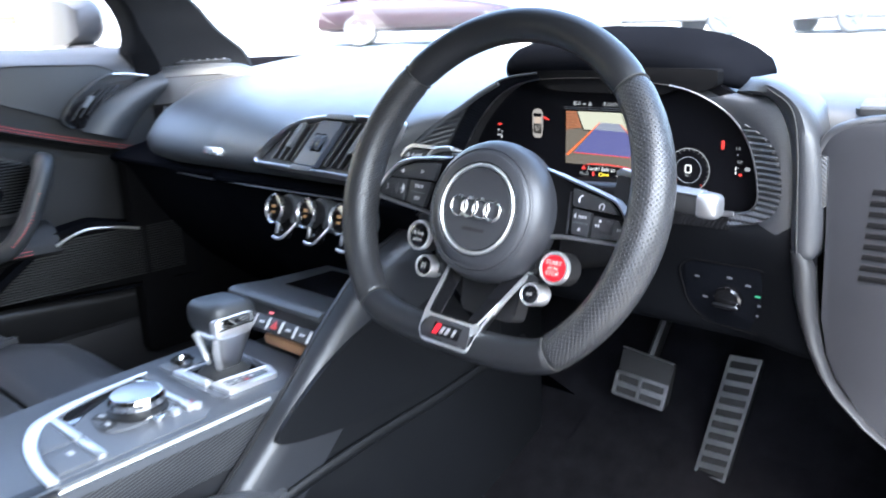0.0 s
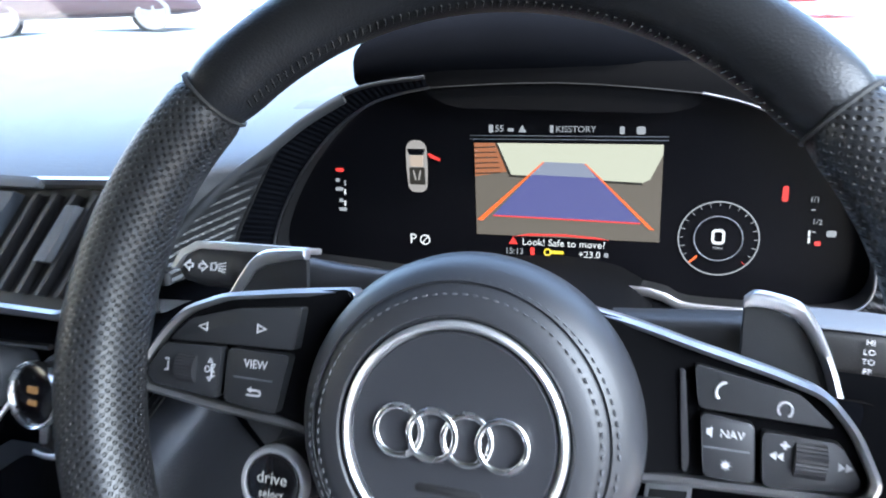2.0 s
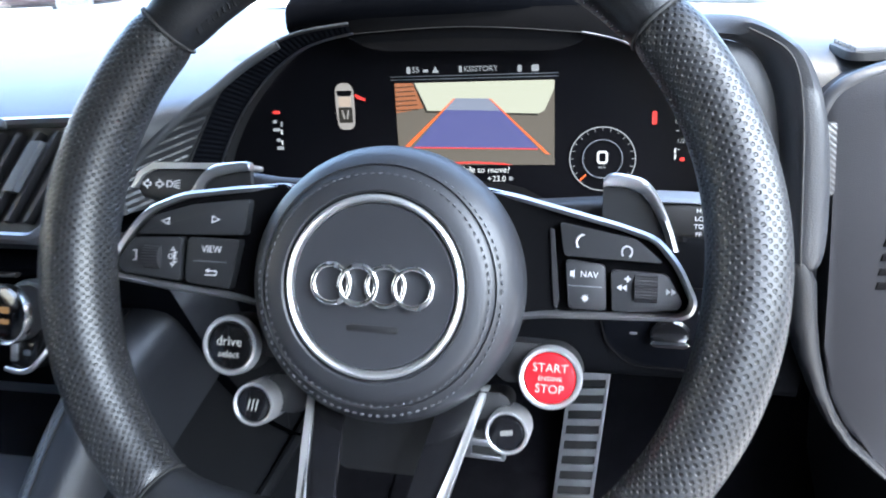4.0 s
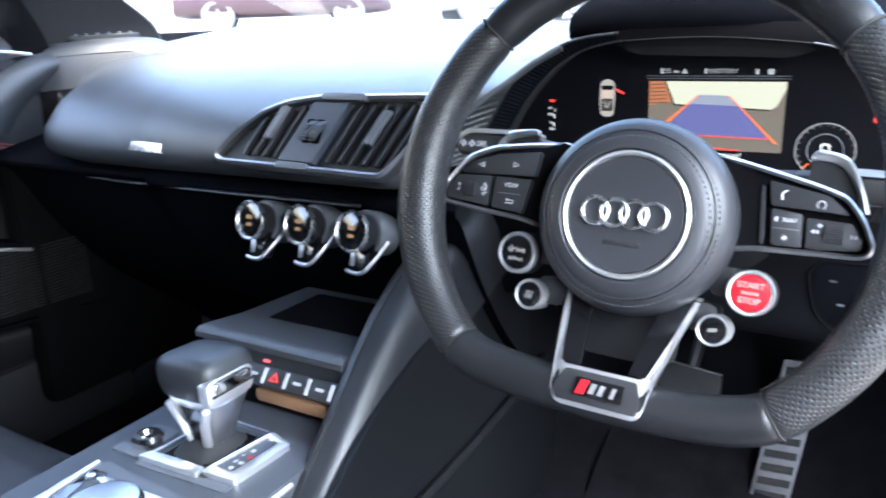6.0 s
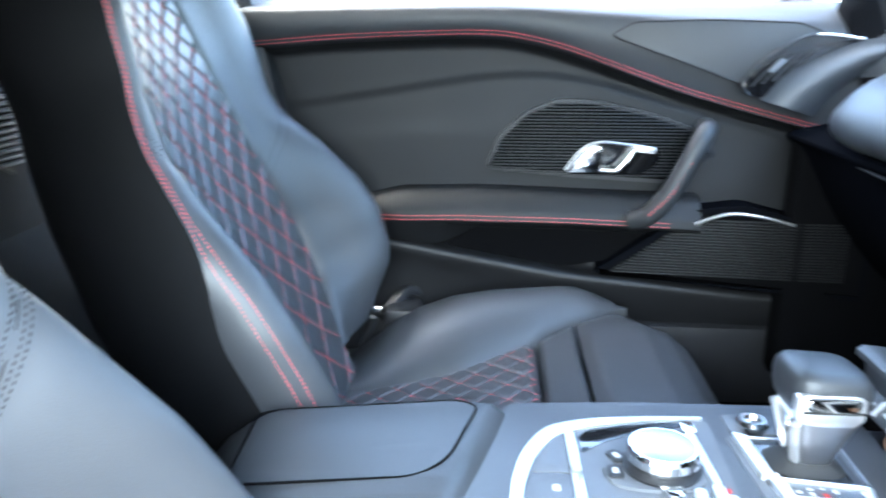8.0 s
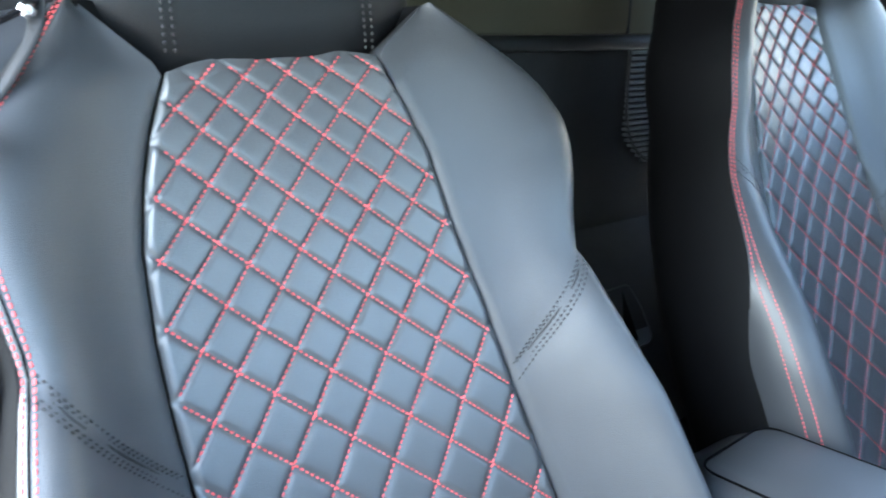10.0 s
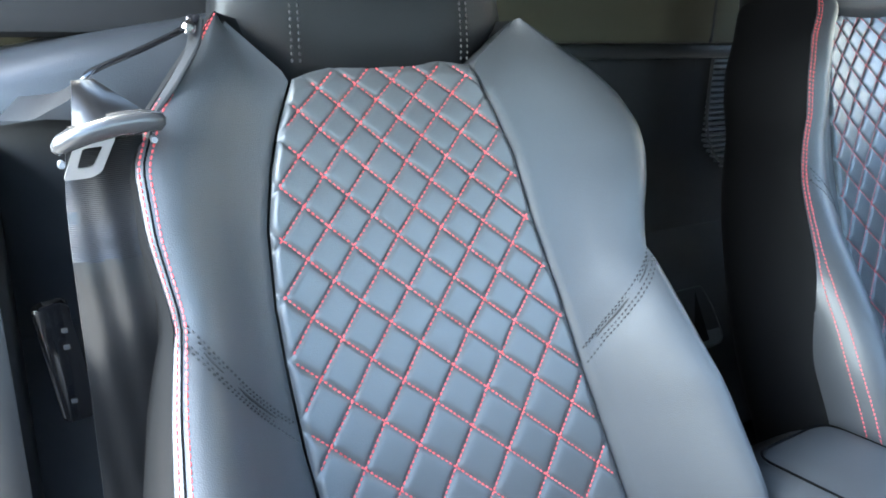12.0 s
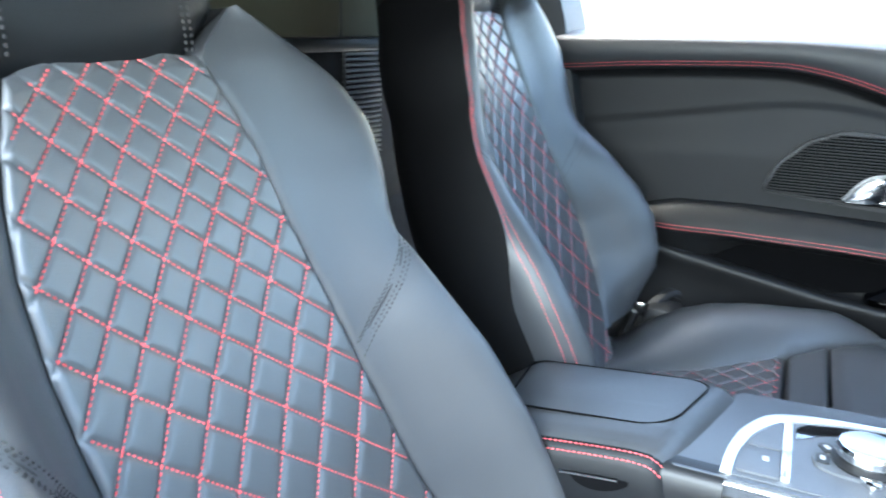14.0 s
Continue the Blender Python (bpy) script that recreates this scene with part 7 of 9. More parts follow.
# armrest
armrest = thing("armrest", (0.02, -0.46, 0.25), "padded leather centre armrest with red side stitching", "armrest")
REST_Z = [(-0.617, 0.325), (-0.60, 0.346), (-0.57, 0.366), (-0.53, 0.3745), (-0.48, 0.379), (-0.42, 0.384), (-0.36, 0.3885), (-0.338, 0.387), (-0.326, 0.378), (-0.319, 0.366), (-0.316, 0.340)]
REST_HALF = [(-0.617, 0.085), (-0.60, 0.092), (-0.57, 0.099), (-0.53, 0.104), (-0.48, 0.106), (-0.36, 0.104), (-0.326, 0.102), (-0.316, 0.100)]
REST_SIDE = [(-1.0, -0.045), (-0.99, -0.018), (-0.95, -0.007), (-0.86, -0.0015), (-0.5, 0.0005), (0.0, 0.001), (0.40, 0.0), (0.62, -0.003), (0.76, -0.007), (0.85, -0.0125), (0.91, -0.020), (0.945, -0.032), (0.955, -0.060)]
rest_y = lambda x, y: y - 0.27 * (x + 0.07) * ease(-0.60, -0.34, y)
rest_point = lambda f, y: Vector((0.022 + f * lerp_table(REST_HALF, y), rest_y(0.022 + f * lerp_table(REST_HALF, y), y), lerp_table(REST_Z, y) + lerp_table(REST_SIDE, f)))
stations = [-0.617, -0.61, -0.60, -0.585, -0.57, -0.55, -0.53, -0.50, -0.47, -0.44, -0.41, -0.38, -0.36, -0.348, -0.338, -0.332, -0.326, -0.322, -0.319, -0.316]
loops = []
for y in stations:
    run = [rest_point(-1.0 + 1.955 * k / 60, y) for k in range(61)]
    loops.append([Vector((run[0].x, run[0].y, 0.16))] + run + [Vector((run[-1].x, run[-1].y, 0.16))])
part("armrest_pad", loft(loops), CONSOLE_LEATHER, armrest, "padded leather top", angle=60)
lid = round_poly([(-0.050, -0.352), (0.040, -0.376), (0.064, -0.400), (0.068, -0.560), (-0.056, -0.566), (-0.062, -0.372)], 0.022, 7)
LID = axes((0, 0, 0.4200), (1, 0, 0), (0, 1, 0.080), (0, -0.080, 1))
part("armrest_lid", prism(lid, LID, 0.008, 0.002, 3), CONSOLE_LEATHER, armrest, "smooth leather lid")
part("lid_seam", tube([(x, y, 0.4196 + 0.080 * y) for x, y in inset(lid, -0.0012)], 0.0013, 6, closed=True), MATT_BLACK, armrest, "dark seam round the lid")
sb = bmesh.new()
for f in (0.845, 0.905):
    stitches([rest_point(f, -0.565 + 0.008 * k) + Vector((0.0008, 0, 0.0012)) for k in range(31)], 0.004, 0.0016, 0.0009, sb)
tagged(part("side_stitching", sb, THREAD, armrest, "red double stitching", smooth=False), kind="stuff")
# dark side below the upper stitching, with a finger pocket and its pull
side_rows = []
for k in range(40):
    y = -0.600 + 0.281 * k / 39
    edge = rest_point(0.945, y)
    side_rows.append([rest_point(f, y) + Vector((0.0004, 0, 0.0006)) for f in (0.815, 0.845, 0.875, 0.905, 0.93)] + [edge + Vector((dx, 0, dz)) for dx, dz in ((0.0014, -0.002), (0.0030, -0.014), (0.0040, -0.030), (0.006, -0.060), (0.006, -0.19))])
part("armrest_side", loft(side_rows, closed=False), KNEE_LEATHER, armrest, "black leather side of the armrest", angle=50)
# flush black patch in place of the shade inside the pocket
pocket = []
for k in range(15):
    f = k / 14
    edge = rest_point(0.945, -0.425 + 0.07 * f)
    deep = 0.016 * math.sin(math.pi * min(1.0, max(0.0, f * 0.96 + 0.02))) ** 0.5
    pocket.append([edge + Vector((0.0034, 0, -0.006)), edge + Vector((0.0046, 0, -0.006 - deep))])
part("finger_pocket", loft(pocket, closed=False), MATT_BLACK, armrest, "finger pocket's shade as a flat black patch")
pull_top = [rest_point(0.945, y) + Vector((0.0052, 0, -0.0060)) for y in (-0.442, -0.425, -0.40, -0.375, -0.366)]
part("side_pull", sweep(smooth_path(pull_top, 5), ellipse(8, 0.0014, 0.0020)), POLISH, armrest, "bright pull strip")
# small red block for the spot under the pull
part("pull_tab", block(pull_top[-2].x - 0.006, pull_top[-2].y - 0.010, pull_top[-2].z - 0.008, 0.004, 0.010, 0.005, 0.0015), RED_BUTTON, armrest, "small red spot under the pull")


# ---------- passenger door ----------
door = thing("door_1", (-0.74, -0.2, 0.25), "closed passenger door lined in black leather with red stitching", "car door", kind="structure")
YZ = lambda x: axes((x, 0, 0), (0, 1, 0), (0, 0, 1), (1, 0, 0))
RED_TOP = [(p.x, p.y) for p in smooth_path([(-0.80, 0.702, 0), (-0.74, 0.706, 0), (-0.60, 0.717, 0), (-0.45, 0.7235, 0), (-0.37, 0.725, 0), (-0.31, 0.7215, 0), (-0.225, 0.703, 0), (-0.126, 0.670, 0), (-0.03, 0.637, 0), (0.068, 0.609, 0), (0.165, 0.584, 0), (0.26, 0.560, 0)], 5)]
DX = -0.73


CREASE = [(p.x, p.y) for p in smooth_path([(-0.80, 0.585, 0), (-0.61, 0.613, 0), (-0.46, 0.637, 0), (-0.362, 0.652, 0), (-0.265, 0.657, 0), (-0.168, 0.645, 0), (-0.069, 0.618, 0), (0.078, 0.578, 0), (0.26, 0.53, 0)], 5)]


def door_x(y, z):
    """How far the door's lining stands into the cabin."""
    top = lerp_table(RED_TOP, y)
    if z > top:
        f = min(1.0, (z - top) / max(0.79 - top, 0.01))
        return DX + 0.022 + 0.012 * math.sin(math.pi * min(f * 1.1, 1)) - 0.05 * ease(0.72, 1.0, f)
    below = top - z
    d = top - lerp_table(CREASE, y)
    return DX + 0.022 - 0.036 * ease(0.0, 0.018, below) + 0.007 * ease(d - 0.016, d + 0.006, below) + 0.012 * ease(d, 0.17, below)


grid = []
for i in range(85):
    y = -0.80 + 1.06 * i / 84
    top = lerp_table(RED_TOP, y)
    zs = [0.40 + (top - 0.004 - 0.40) * (k / 59) for k in range(60)]
    grid.append([(door_x(y, z), y, z) for z in zs])
lining = part("door_lining", loft(grid, closed=False), DOOR_LEATHER, door, "dark grey leather door lining", angle=60)
grid = []
for i in range(85):
    y = -0.80 + 1.06 * i / 84
    top = lerp_table(RED_TOP, y)
    row = [(DX - 0.02, y, top - 0.006)] + [(door_x(y, top + (0.782 - top) * k / 14 + 0.0001), y, top + (0.782 - top) * k / 14) for k in range(15)] + [(DX - 0.055, y, 0.780), (DX - 0.08, y, 0.76)]
    grid.append(row)
part("door_shoulder", loft(grid, closed=False), LEATHER_DASH, door, "padded leather shoulder below the window", angle=60)
sb = bmesh.new()
for dz in (0.004, 0.010):
    stitches([(door_x(y, lerp_table(RED_TOP, y) + dz) + 0.001, y, lerp_table(RED_TOP, y) + dz) for y in [-0.80 + 0.02 * k for k in range(53)]], 0.005, 0.002, 0.0009, sb)
tagged(part("shoulder_stitching", sb, THREAD, door, "red double stitching", smooth=False), kind="stuff")
# framed panel and vent at the front of the shoulder
panel = round_poly([(-0.150, 0.727), (-0.112, 0.748), (0.013, 0.752), (0.150, 0.748), (0.205, 0.728), (0.120, 0.632), (-0.038, 0.688)], 0.012)
part("shoulder_panel", prism(panel, axes((DX + 0.0385, 0, 0), (0, 1, 0), (-0.05, 0, 1), (1, 0, 0.05)) @ Matrix.Translation((0, 0, 0.036)), 0.012, 0.003), LEATHER_DASH, door, "smooth inset leather panel")
PM = axes((DX + 0.0385, 0, 0), (0, 1, 0), (-0.05, 0, 1), (1, 0, 0.05)) @ Matrix.Translation((0, 0, 0.036))
part("panel_seam", tube([PM @ Vector((y, z, 0.0)) for y, z in panel], 0.0016, 6, closed=True), RUBBER, door, "dark seam round the inset panel")
VX = -0.672
vent_shape = round_poly([(0.062, 0.652), (0.085, 0.684), (0.114, 0.706), (0.150, 0.726), (0.176, 0.732), (0.243, 0.724), (0.204, 0.708), (0.168, 0.692), (0.125, 0.666), (0.100, 0.632), (0.078, 0.634)], 0.005)
vent2 = part("door_vent", prism(vent_shape, YZ(VX), 0.034, 0.002), GLOSS, door, "dark side vent in the door")
part("vent_rim", sweep(smooth_path([(VX + 0.001, y, z) for y, z in ((0.078, 0.634), (0.062, 0.652), (0.085, 0.684), (0.114, 0.706), (0.150, 0.726), (0.176, 0.732))], 5), ellipse(8, 0.0022, 0.0022), up=(1, 0, 0)), PLASTIC_DARK, vent2)
part("vent_trim", sweep(smooth_path([(VX + 0.002, 0.170, 0.731), (VX + 0.002, 0.200, 0.730), (VX + 0.002, 0.243, 0.724)], 6), ellipse(8, 0.0030, 0.0022), up=(1, 0, 0)), POLISH, vent2, "bright vent trim")
for k in range(4):
    part("vent_slat", sweep(smooth_path([(VX + 0.003, 0.078 + 0.016 * k, 0.650 + 0.004 * k), (VX + 0.003, 0.100 + 0.016 * k, 0.675 + 0.004 * k), (VX + 0.003, 0.130 + 0.016 * k, 0.701 + 0.003 * k)], 4), ellipse(6, 0.0018, 0.0030), up=(1, 0, 0)), PLASTIC, vent2)
part("vent_tab", prism(round_poly([(0.100, 0.674), (0.118, 0.694), (0.126, 0.692), (0.108, 0.671)], 0.002), YZ(VX + 0.008), 0.008, 0.002), PLASTIC_GREY, vent2, "grey vent tab")
ridge_a = smooth_path([(0, 0.094, 0.628), (0, 0.124, 0.662), (0, 0.167, 0.690), (0, 0.204, 0.707), (0, 0.244, 0.722), (0, 0.286, 0.728)], 5)
ridge_b = smooth_path([(0, 0.186, 0.600), (0, 0.200, 0.622), (0, 0.222, 0.645), (0, 0.246, 0.664), (0, 0.268, 0.678), (0, 0.288, 0.688)], 5)
part("door_crest", loft([[Vector((VX - 0.018 + 0.036 * math.sin(math.pi * (0.12 + 0.80 * f)) ** 0.8, 0, 0)) + a.lerp(b, f) for f in [k / 10 for k in range(11)]] for a, b in zip(ridge_a, ridge_b)], closed=False), LEATHER_DASH, door, "curved leather crest beside the vent", angle=60)
part("crest_seam", tube([(VX + 0.004 + 0.012 * math.sin(math.pi * k / 8), 0.288, 0.728 - 0.005 * k) for k in range(9)], 0.0016, 6), RUBBER, door)
# raised field with the slotted loudspeaker
field2 = round_poly([(-0.352, 0.500), (-0.330, 0.556), (-0.285, 0.600), (-0.225, 0.624), (-0.160, 0.620), (-0.059, 0.598), (0.02, 0.570), (0.05, 0.53), (-0.03, 0.478), (-0.204, 0.487)], 0.014)
part("speaker_frame", prism(field2, YZ(DX + 0.0155), 0.012, 0.004), PLASTIC, door, "raised loudspeaker frame")
part("speaker_backing", prism(inset(field2, 0.007), YZ(DX + 0.0165), 0.006, 0), MATT_BLACK, door, "black cloth behind the slats")
for k in range(23):
    z = 0.492 + 0.0056 * k
    pts = [p for p in field2]
    ys = []
    n = len(field2)
    for i in range(n):
        (ya, za), (yb, zb) = field2[i], field2[(i + 1) % n]
        if (za - z) * (zb - z) < 0:
            ys.append(ya + (yb - ya) * (z - za) / (zb - za))
    if len(ys) >= 2:
        part("grille_slat", block(DX + 0.0175, (min(ys) + max(ys)) / 2, z, 0.006, max(ys) - min(ys) - 0.018, 0.0024, 0.0006), PLASTIC_DARK, door, "loudspeaker slat")
# release handle
pull = part("release_cup", prism(round_poly([(-0.213, 0.500), (-0.190, 0.535), (-0.159, 0.551), (-0.109, 0.548), (-0.055, 0.540), (-0.048, 0.520), (-0.080, 0.494)], 0.010), YZ(DX + 0.024), 0.02, 0.003), GLOSS, door, "dark release recess")
part("release_handle", prism(round_poly([(-0.213, 0.499), (-0.188, 0.530), (-0.160, 0.546), (-0.150, 0.542), (-0.152, 0.512), (-0.165, 0.500)], 0.005), YZ(DX + 0.036), 0.012, 0.004, 3), POLISH, pull, "chrome release handle")
part("handle_arm", sweep([(DX + 0.030, -0.152, 0.503), (DX + 0.036, -0.125, 0.503), (DX + 0.036, -0.108, 0.522), (DX + 0.032, -0.094, 0.543)], ellipse(10, 0.0045, 0.005, 3), up=(1, 0, 0)), POLISH, pull, "chrome arm of the handle")
part("release_edge", sweep(smooth_path([(DX + 0.028, -0.212, 0.502), (DX + 0.029, -0.188, 0.5355), (DX + 0.029, -0.158, 0.551), (DX + 0.029, -0.110, 0.548), (DX + 0.028, -0.060, 0.541)], 5), ellipse(8, 0.0022, 0.0024)), BLADE_METAL, pull, "thin metal edge of the recess")
part("lock_tab", prism(round_poly([(-0.098, 0.545), (-0.060, 0.541), (-0.062, 0.533), (-0.096, 0.536)], 0.002), YZ(DX + 0.032), 0.008, 0.002), CHROME, pull, "bright lock tab")
# armrest of the door
grid = []
for i in range(51):
    y = -0.64 + 0.66 * i / 50
    top = lerp_table([(-0.64, 0.420), (-0.588, 0.444), (-0.50, 0.466), (-0.363, 0.470), (-0.144, 0.464), (0.02, 0.460)], y)
    red = lerp_table([(-0.64, 0.412), (-0.568, 0.420), (-0.395, 0.424), (-0.207, 0.422), (-0.034, 0.416), (0.02, 0.414)], y)
    bulge, under = 0.05 * ease(-0.66, -0.48, y), ease(-0.45, -0.36, y)
    grid.append([(DX + 0.004, y, top + 0.004), (DX + 0.008, y, top), (DX + 0.012 + bulge * 0.5, y, top - 0.004), (DX + 0.014 + bulge * 0.9, y, red + 0.016), (DX + 0.016 + bulge, y, red), (DX + 0.014 + bulge, y, red - 0.010), (DX + 0.010 + bulge * (0.9 - 0.6 * under), y, red - 0.022), (DX + 0.002 + bulge * 0.5 * (1 - under), y, red - 0.060 + 0.020 * under)])
part("door_armrest", loft([smooth_path(r, 3) for r in grid], closed=False), DOOR_LEATHER, door, "padded leather door armrest", angle=60)
sb = bmesh.new()
for dz in (-0.004, 0.003):
    stitches([(DX + 0.0175 + 0.05 * ease(-0.66, -0.48, y), y, lerp_table([(-0.568, 0.420), (-0.395, 0.424), (-0.207, 0.422), (-0.034, 0.416)], y) + dz) for y in [-0.57 + 0.02 * k for k in range(28)]], 0.005, 0.002, 0.0009, sb)
tagged(part("armrest_stitching", sb, THREAD, door, "red double stitching", smooth=False), kind="stuff")
# lower door with pocket, in a darker plastic that carries the shade there
grid = []
for i in range(41):
    y = -0.80 + 1.10 * i / 40
    line = lerp_table([(-0.80, 0.42), (-0.56, 0.381), (-0.541, 0.376), (-0.401, 0.350), (-0.211, 0.316), (0.108, 0.284), (0.3, 0.27)], y)
    grid.append([(DX - 0.01, y, 0.44), (DX - 0.010, y, line + 0.012), (DX + 0.030, y, line + 0.006), (DX + 0.044, y, line), (DX + 0.044, y, line - 0.014), (DX + 0.030, y, line - 0.05), (DX + 0.010, y, 0.20), (DX + 0.0, y, 0.12)])
part("lower_door", loft([smooth_path(r, 3) for r in grid], closed=False), PLASTIC_DARK, door, "black lower door with storage ledge", angle=60)
# flat black plate drawn for the shade inside the door pocket
part("pocket_opening", prism(round_poly([(-0.425, 0.358), (-0.350, 0.404), (-0.061, 0.394), (-0.10, 0.340), (-0.20, 0.322)], 0.010), YZ(DX + 0.012), 0.004, 0.001), MATT_BLACK, door, "door pocket with its shade drawn as a black plate", smooth=False)
# slanted grip strap and lower loudspeaker
part("grip", sweep(smooth_path([(DX + 0.072, -0.100, 0.425), (DX + 0.090, -0.075, 0.440), (DX + 0.098, -0.045, 0.480), (DX + 0.098, -0.018, 0.535), (DX + 0.090, 0.000, 0.572), (DX + 0.065, 0.012, 0.582), (DX + 0.03, 0.02, 0.57)], 6), ellipse(16, 0.0165, 0.018, 2.3), up=(1, 0, 0)), LEATHER_DASH, door, "slanted leather grip with red seam")
sb = bmesh.new()
stitches(smooth_path([(DX + 0.110, -0.082, 0.441), (DX + 0.1155, -0.047, 0.481), (DX + 0.1155, -0.020, 0.535)], 8), 0.005, 0.002, 0.001, sb)
tagged(part("grip_stitching", sb, THREAD, door, "red grip seam", smooth=False), kind="stuff")
low = round_poly([(-0.158, 0.318), (-0.050, 0.398), (0.010, 0.440), (0.09, 0.452), (0.190, 0.428), (0.30, 0.40), (0.30, 0.29)], 0.012)
# near-black housing carries the shade at the door's lower front
part("lower_speaker", prism(low, axes((DX + 0.052, 0, 0), (0.10, 1, 0), (0, 0, 1), (1, -0.10, 0)), 0.05, 0.004), SHADED_BLACK, door, "projecting lower loudspeaker housing")
part("speaker_backing", prism(inset(low, 0.010), axes((DX + 0.0535, 0, 0), (0.10, 1, 0), (0, 0, 1), (1, -0.10, 0)), 0.006, 0), MATT_BLACK, door, "black cloth behind the slats")
for k in range(20):
    z = 0.325 + 0.0052 * k
    y0 = lerp_table([(0.318, -0.135), (0.398, -0.030), (0.44, 0.03)], z)
    part("grille_slat", block(0, 0, 0, 0.262 - y0, 0.0024, 0.006, 0.0006, axes((DX + 0.0555 + 0.1 * (y0 + 0.262) / 2, (y0 + 0.262) / 2, z), (0.10, 1, 0), (0, 0, 1), (1, -0.10, 0))), PLASTIC_DARK, door, "loudspeaker slat")
part("speaker_blade", sweep(smooth_path([(DX + 0.065, 0.010, 0.418), (DX + 0.072, 0.035, 0.432), (DX + 0.078, 0.070, 0.441), (DX + 0.084, 0.12, 0.436), (DX + 0.088, 0.165, 0.425)], 6), ellipse(8, 0.004, 0.003)), CHROME, door, "bright blade over the loudspeaker")
part("door_skin", block(DX - 0.085, -0.25, 0.44, 0.03, 1.20, 0.64, 0.01), PLASTIC_DARK, door)
# passenger window glass
GLASS = bpy.data.materials.new("clear_glass")
GLASS.use_nodes = True
gn, gl = GLASS.node_tree.nodes, GLASS.node_tree.links
gn.remove(gn["Principled BSDF"])
clear, gloss, both = gn.new("ShaderNodeBsdfTransparent"), gn.new("ShaderNodeBsdfGlossy"), gn.new("ShaderNodeMixShader")
clear.inputs["Color"].default_value = (0.93, 0.96, 0.95, 1)
gloss.inputs["Roughness"].default_value = 0.02
both.inputs["Fac"].default_value = 0.14
gl.new(clear.outputs[0], both.inputs[1])
gl.new(gloss.outputs[0], both.inputs[2])
gl.new(both.outputs[0], gn["Material Output"].inputs["Surface"])

# ---------- cabin shell ----------
floor_bm = bmesh.new()
grid = []
for y, z in ((-1.25, 0.10), (-0.60, 0.055), (-0.10, 0.05), (0.30, 0.055), (0.48, 0.10), (0.62, 0.20), (0.74, 0.36), (0.80, 0.50)):
    grid.append([(x, y, z + 0.006 * noise.noise((x * 9, y * 9, 0))) for x in [-0.80 + 0.08 * k for k in range(21)]])
floor = tagged(link_mesh("floor", loft(grid, closed=False), CARPET, angle=80), "black carpeted car floor and footwell", "floor", kind="structure")
mat_bm = loft([[(x, y, 0.062 + 0.004 * k + 0.09 * ease(0.36, 0.56, y)) for x in (0.20, 0.24, 0.40, 0.56, 0.60)] for k in (0,) for y in (-0.15, 0.0, 0.2, 0.36, 0.46, 0.56)], closed=False)
floor_mat = solid("floor_mat", mat_bm, CARPET, "dark driver's floor mat", "floor mat")
part("sill_step", block(0.775, -0.25, 0.16, 0.10, 1.20, 0.16, 0.02), PLASTIC, thing("door_sill", (0.775, -0.25, 0.08), "black sill of the open driver's door", "sill", kind="structure"))
part("sill_step", block(-0.745, -0.25, 0.14, 0.10, 1.20, 0.16, 0.02), PLASTIC, thing("door_sill", (-0.745, -0.25, 0.06), "black sill below the closed door", "sill", kind="structure"))
firewall = thing("wall_front", (0.0, 0.80, 0.3), "black lined front bulkhead of the footwells", "bulkhead", kind="structure")
part("toe_board", block(0.0, 0.86, 0.34, 1.66, 0.05, 0.64), CARPET, firewall, smooth=False)
part("kick_panel", block(-0.80, 0.55, 0.38, 0.05, 0.66, 0.74, 0.01), CARPET, firewall)
part("kick_panel", block(0.80, 0.55, 0.36, 0.05, 0.66, 0.66, 0.01), CARPET, firewall)
# black block added where only shade darkens the footwell's side
part("kick_lining", block(-0.678, 0.33, 0.36, 0.05, 0.34, 0.44, 0.02), MATT_BLACK, firewall, "black block painted as the shade beside the footwell")
# rear bulkhead with shelf, slotted outlet and net pocket
rear = thing("wall_rear", (0.0, -1.06, 0.3), "dark trimmed bulkhead behind the seats", "bulkhead", kind="structure")
part("bulkhead_lower", block(0.0, -1.08, 0.40, 1.60, 0.05, 0.68, 0.01), SUEDE, rear, "dark lined lower bulkhead")
part("bulkhead_upper", block(0.0, -1.07, 0.90, 1.60, 0.05, 0.285, 0.012), REAR_CLOTH, rear, "lighter upper bulkhead panel")
part("bulkhead_ledge", sweep([(-0.78, -1.045, 0.747), (0.0, -1.045, 0.747), (0.78, -1.045, 0.747)], ellipse(12, 0.012, 0.012, 3)), PLASTIC_DARK, rear)
part("panel_joint", block(-0.347, -1.0455, 0.90, 0.004, 0.006, 0.28, 0.001), RUBBER, rear)
for k in range(20):
    z = 0.730 - 0.0098 * k
    x0 = -0.366 - 0.08 * max(0, (0.60 - z) / 0.07) ** 1.6
    part("outlet_slat", block((x0 - 0.49) / 2, -1.052, z, x0 + 0.49, 0.012, 0.0046, 0.001), PLASTIC_GREY, rear, "pale edge slat")
part("outlet_frame", sweep(smooth_path([(-0.362, -1.048, 0.742), (-0.364, -1.048, 0.66), (-0.374, -1.048, 0.60), (-0.405, -1.048, 0.56), (-0.46, -1.048, 0.53)], 5), ellipse(8, 0.003, 0.003), up=(0, 1, 0)), PLASTIC_DARK, rear)
part("rear_shelf", loft([[(x, y, z) for y, z in ((-1.06, 0.44), (-1.0, 0.40), (-0.92, 0.30), (-0.90, 0.10), (-1.06, 0.10))] for x in (-0.75, -0.3, 0.3, 0.75)]), SUEDE, rear, "suede-lined shelf behind the seats")
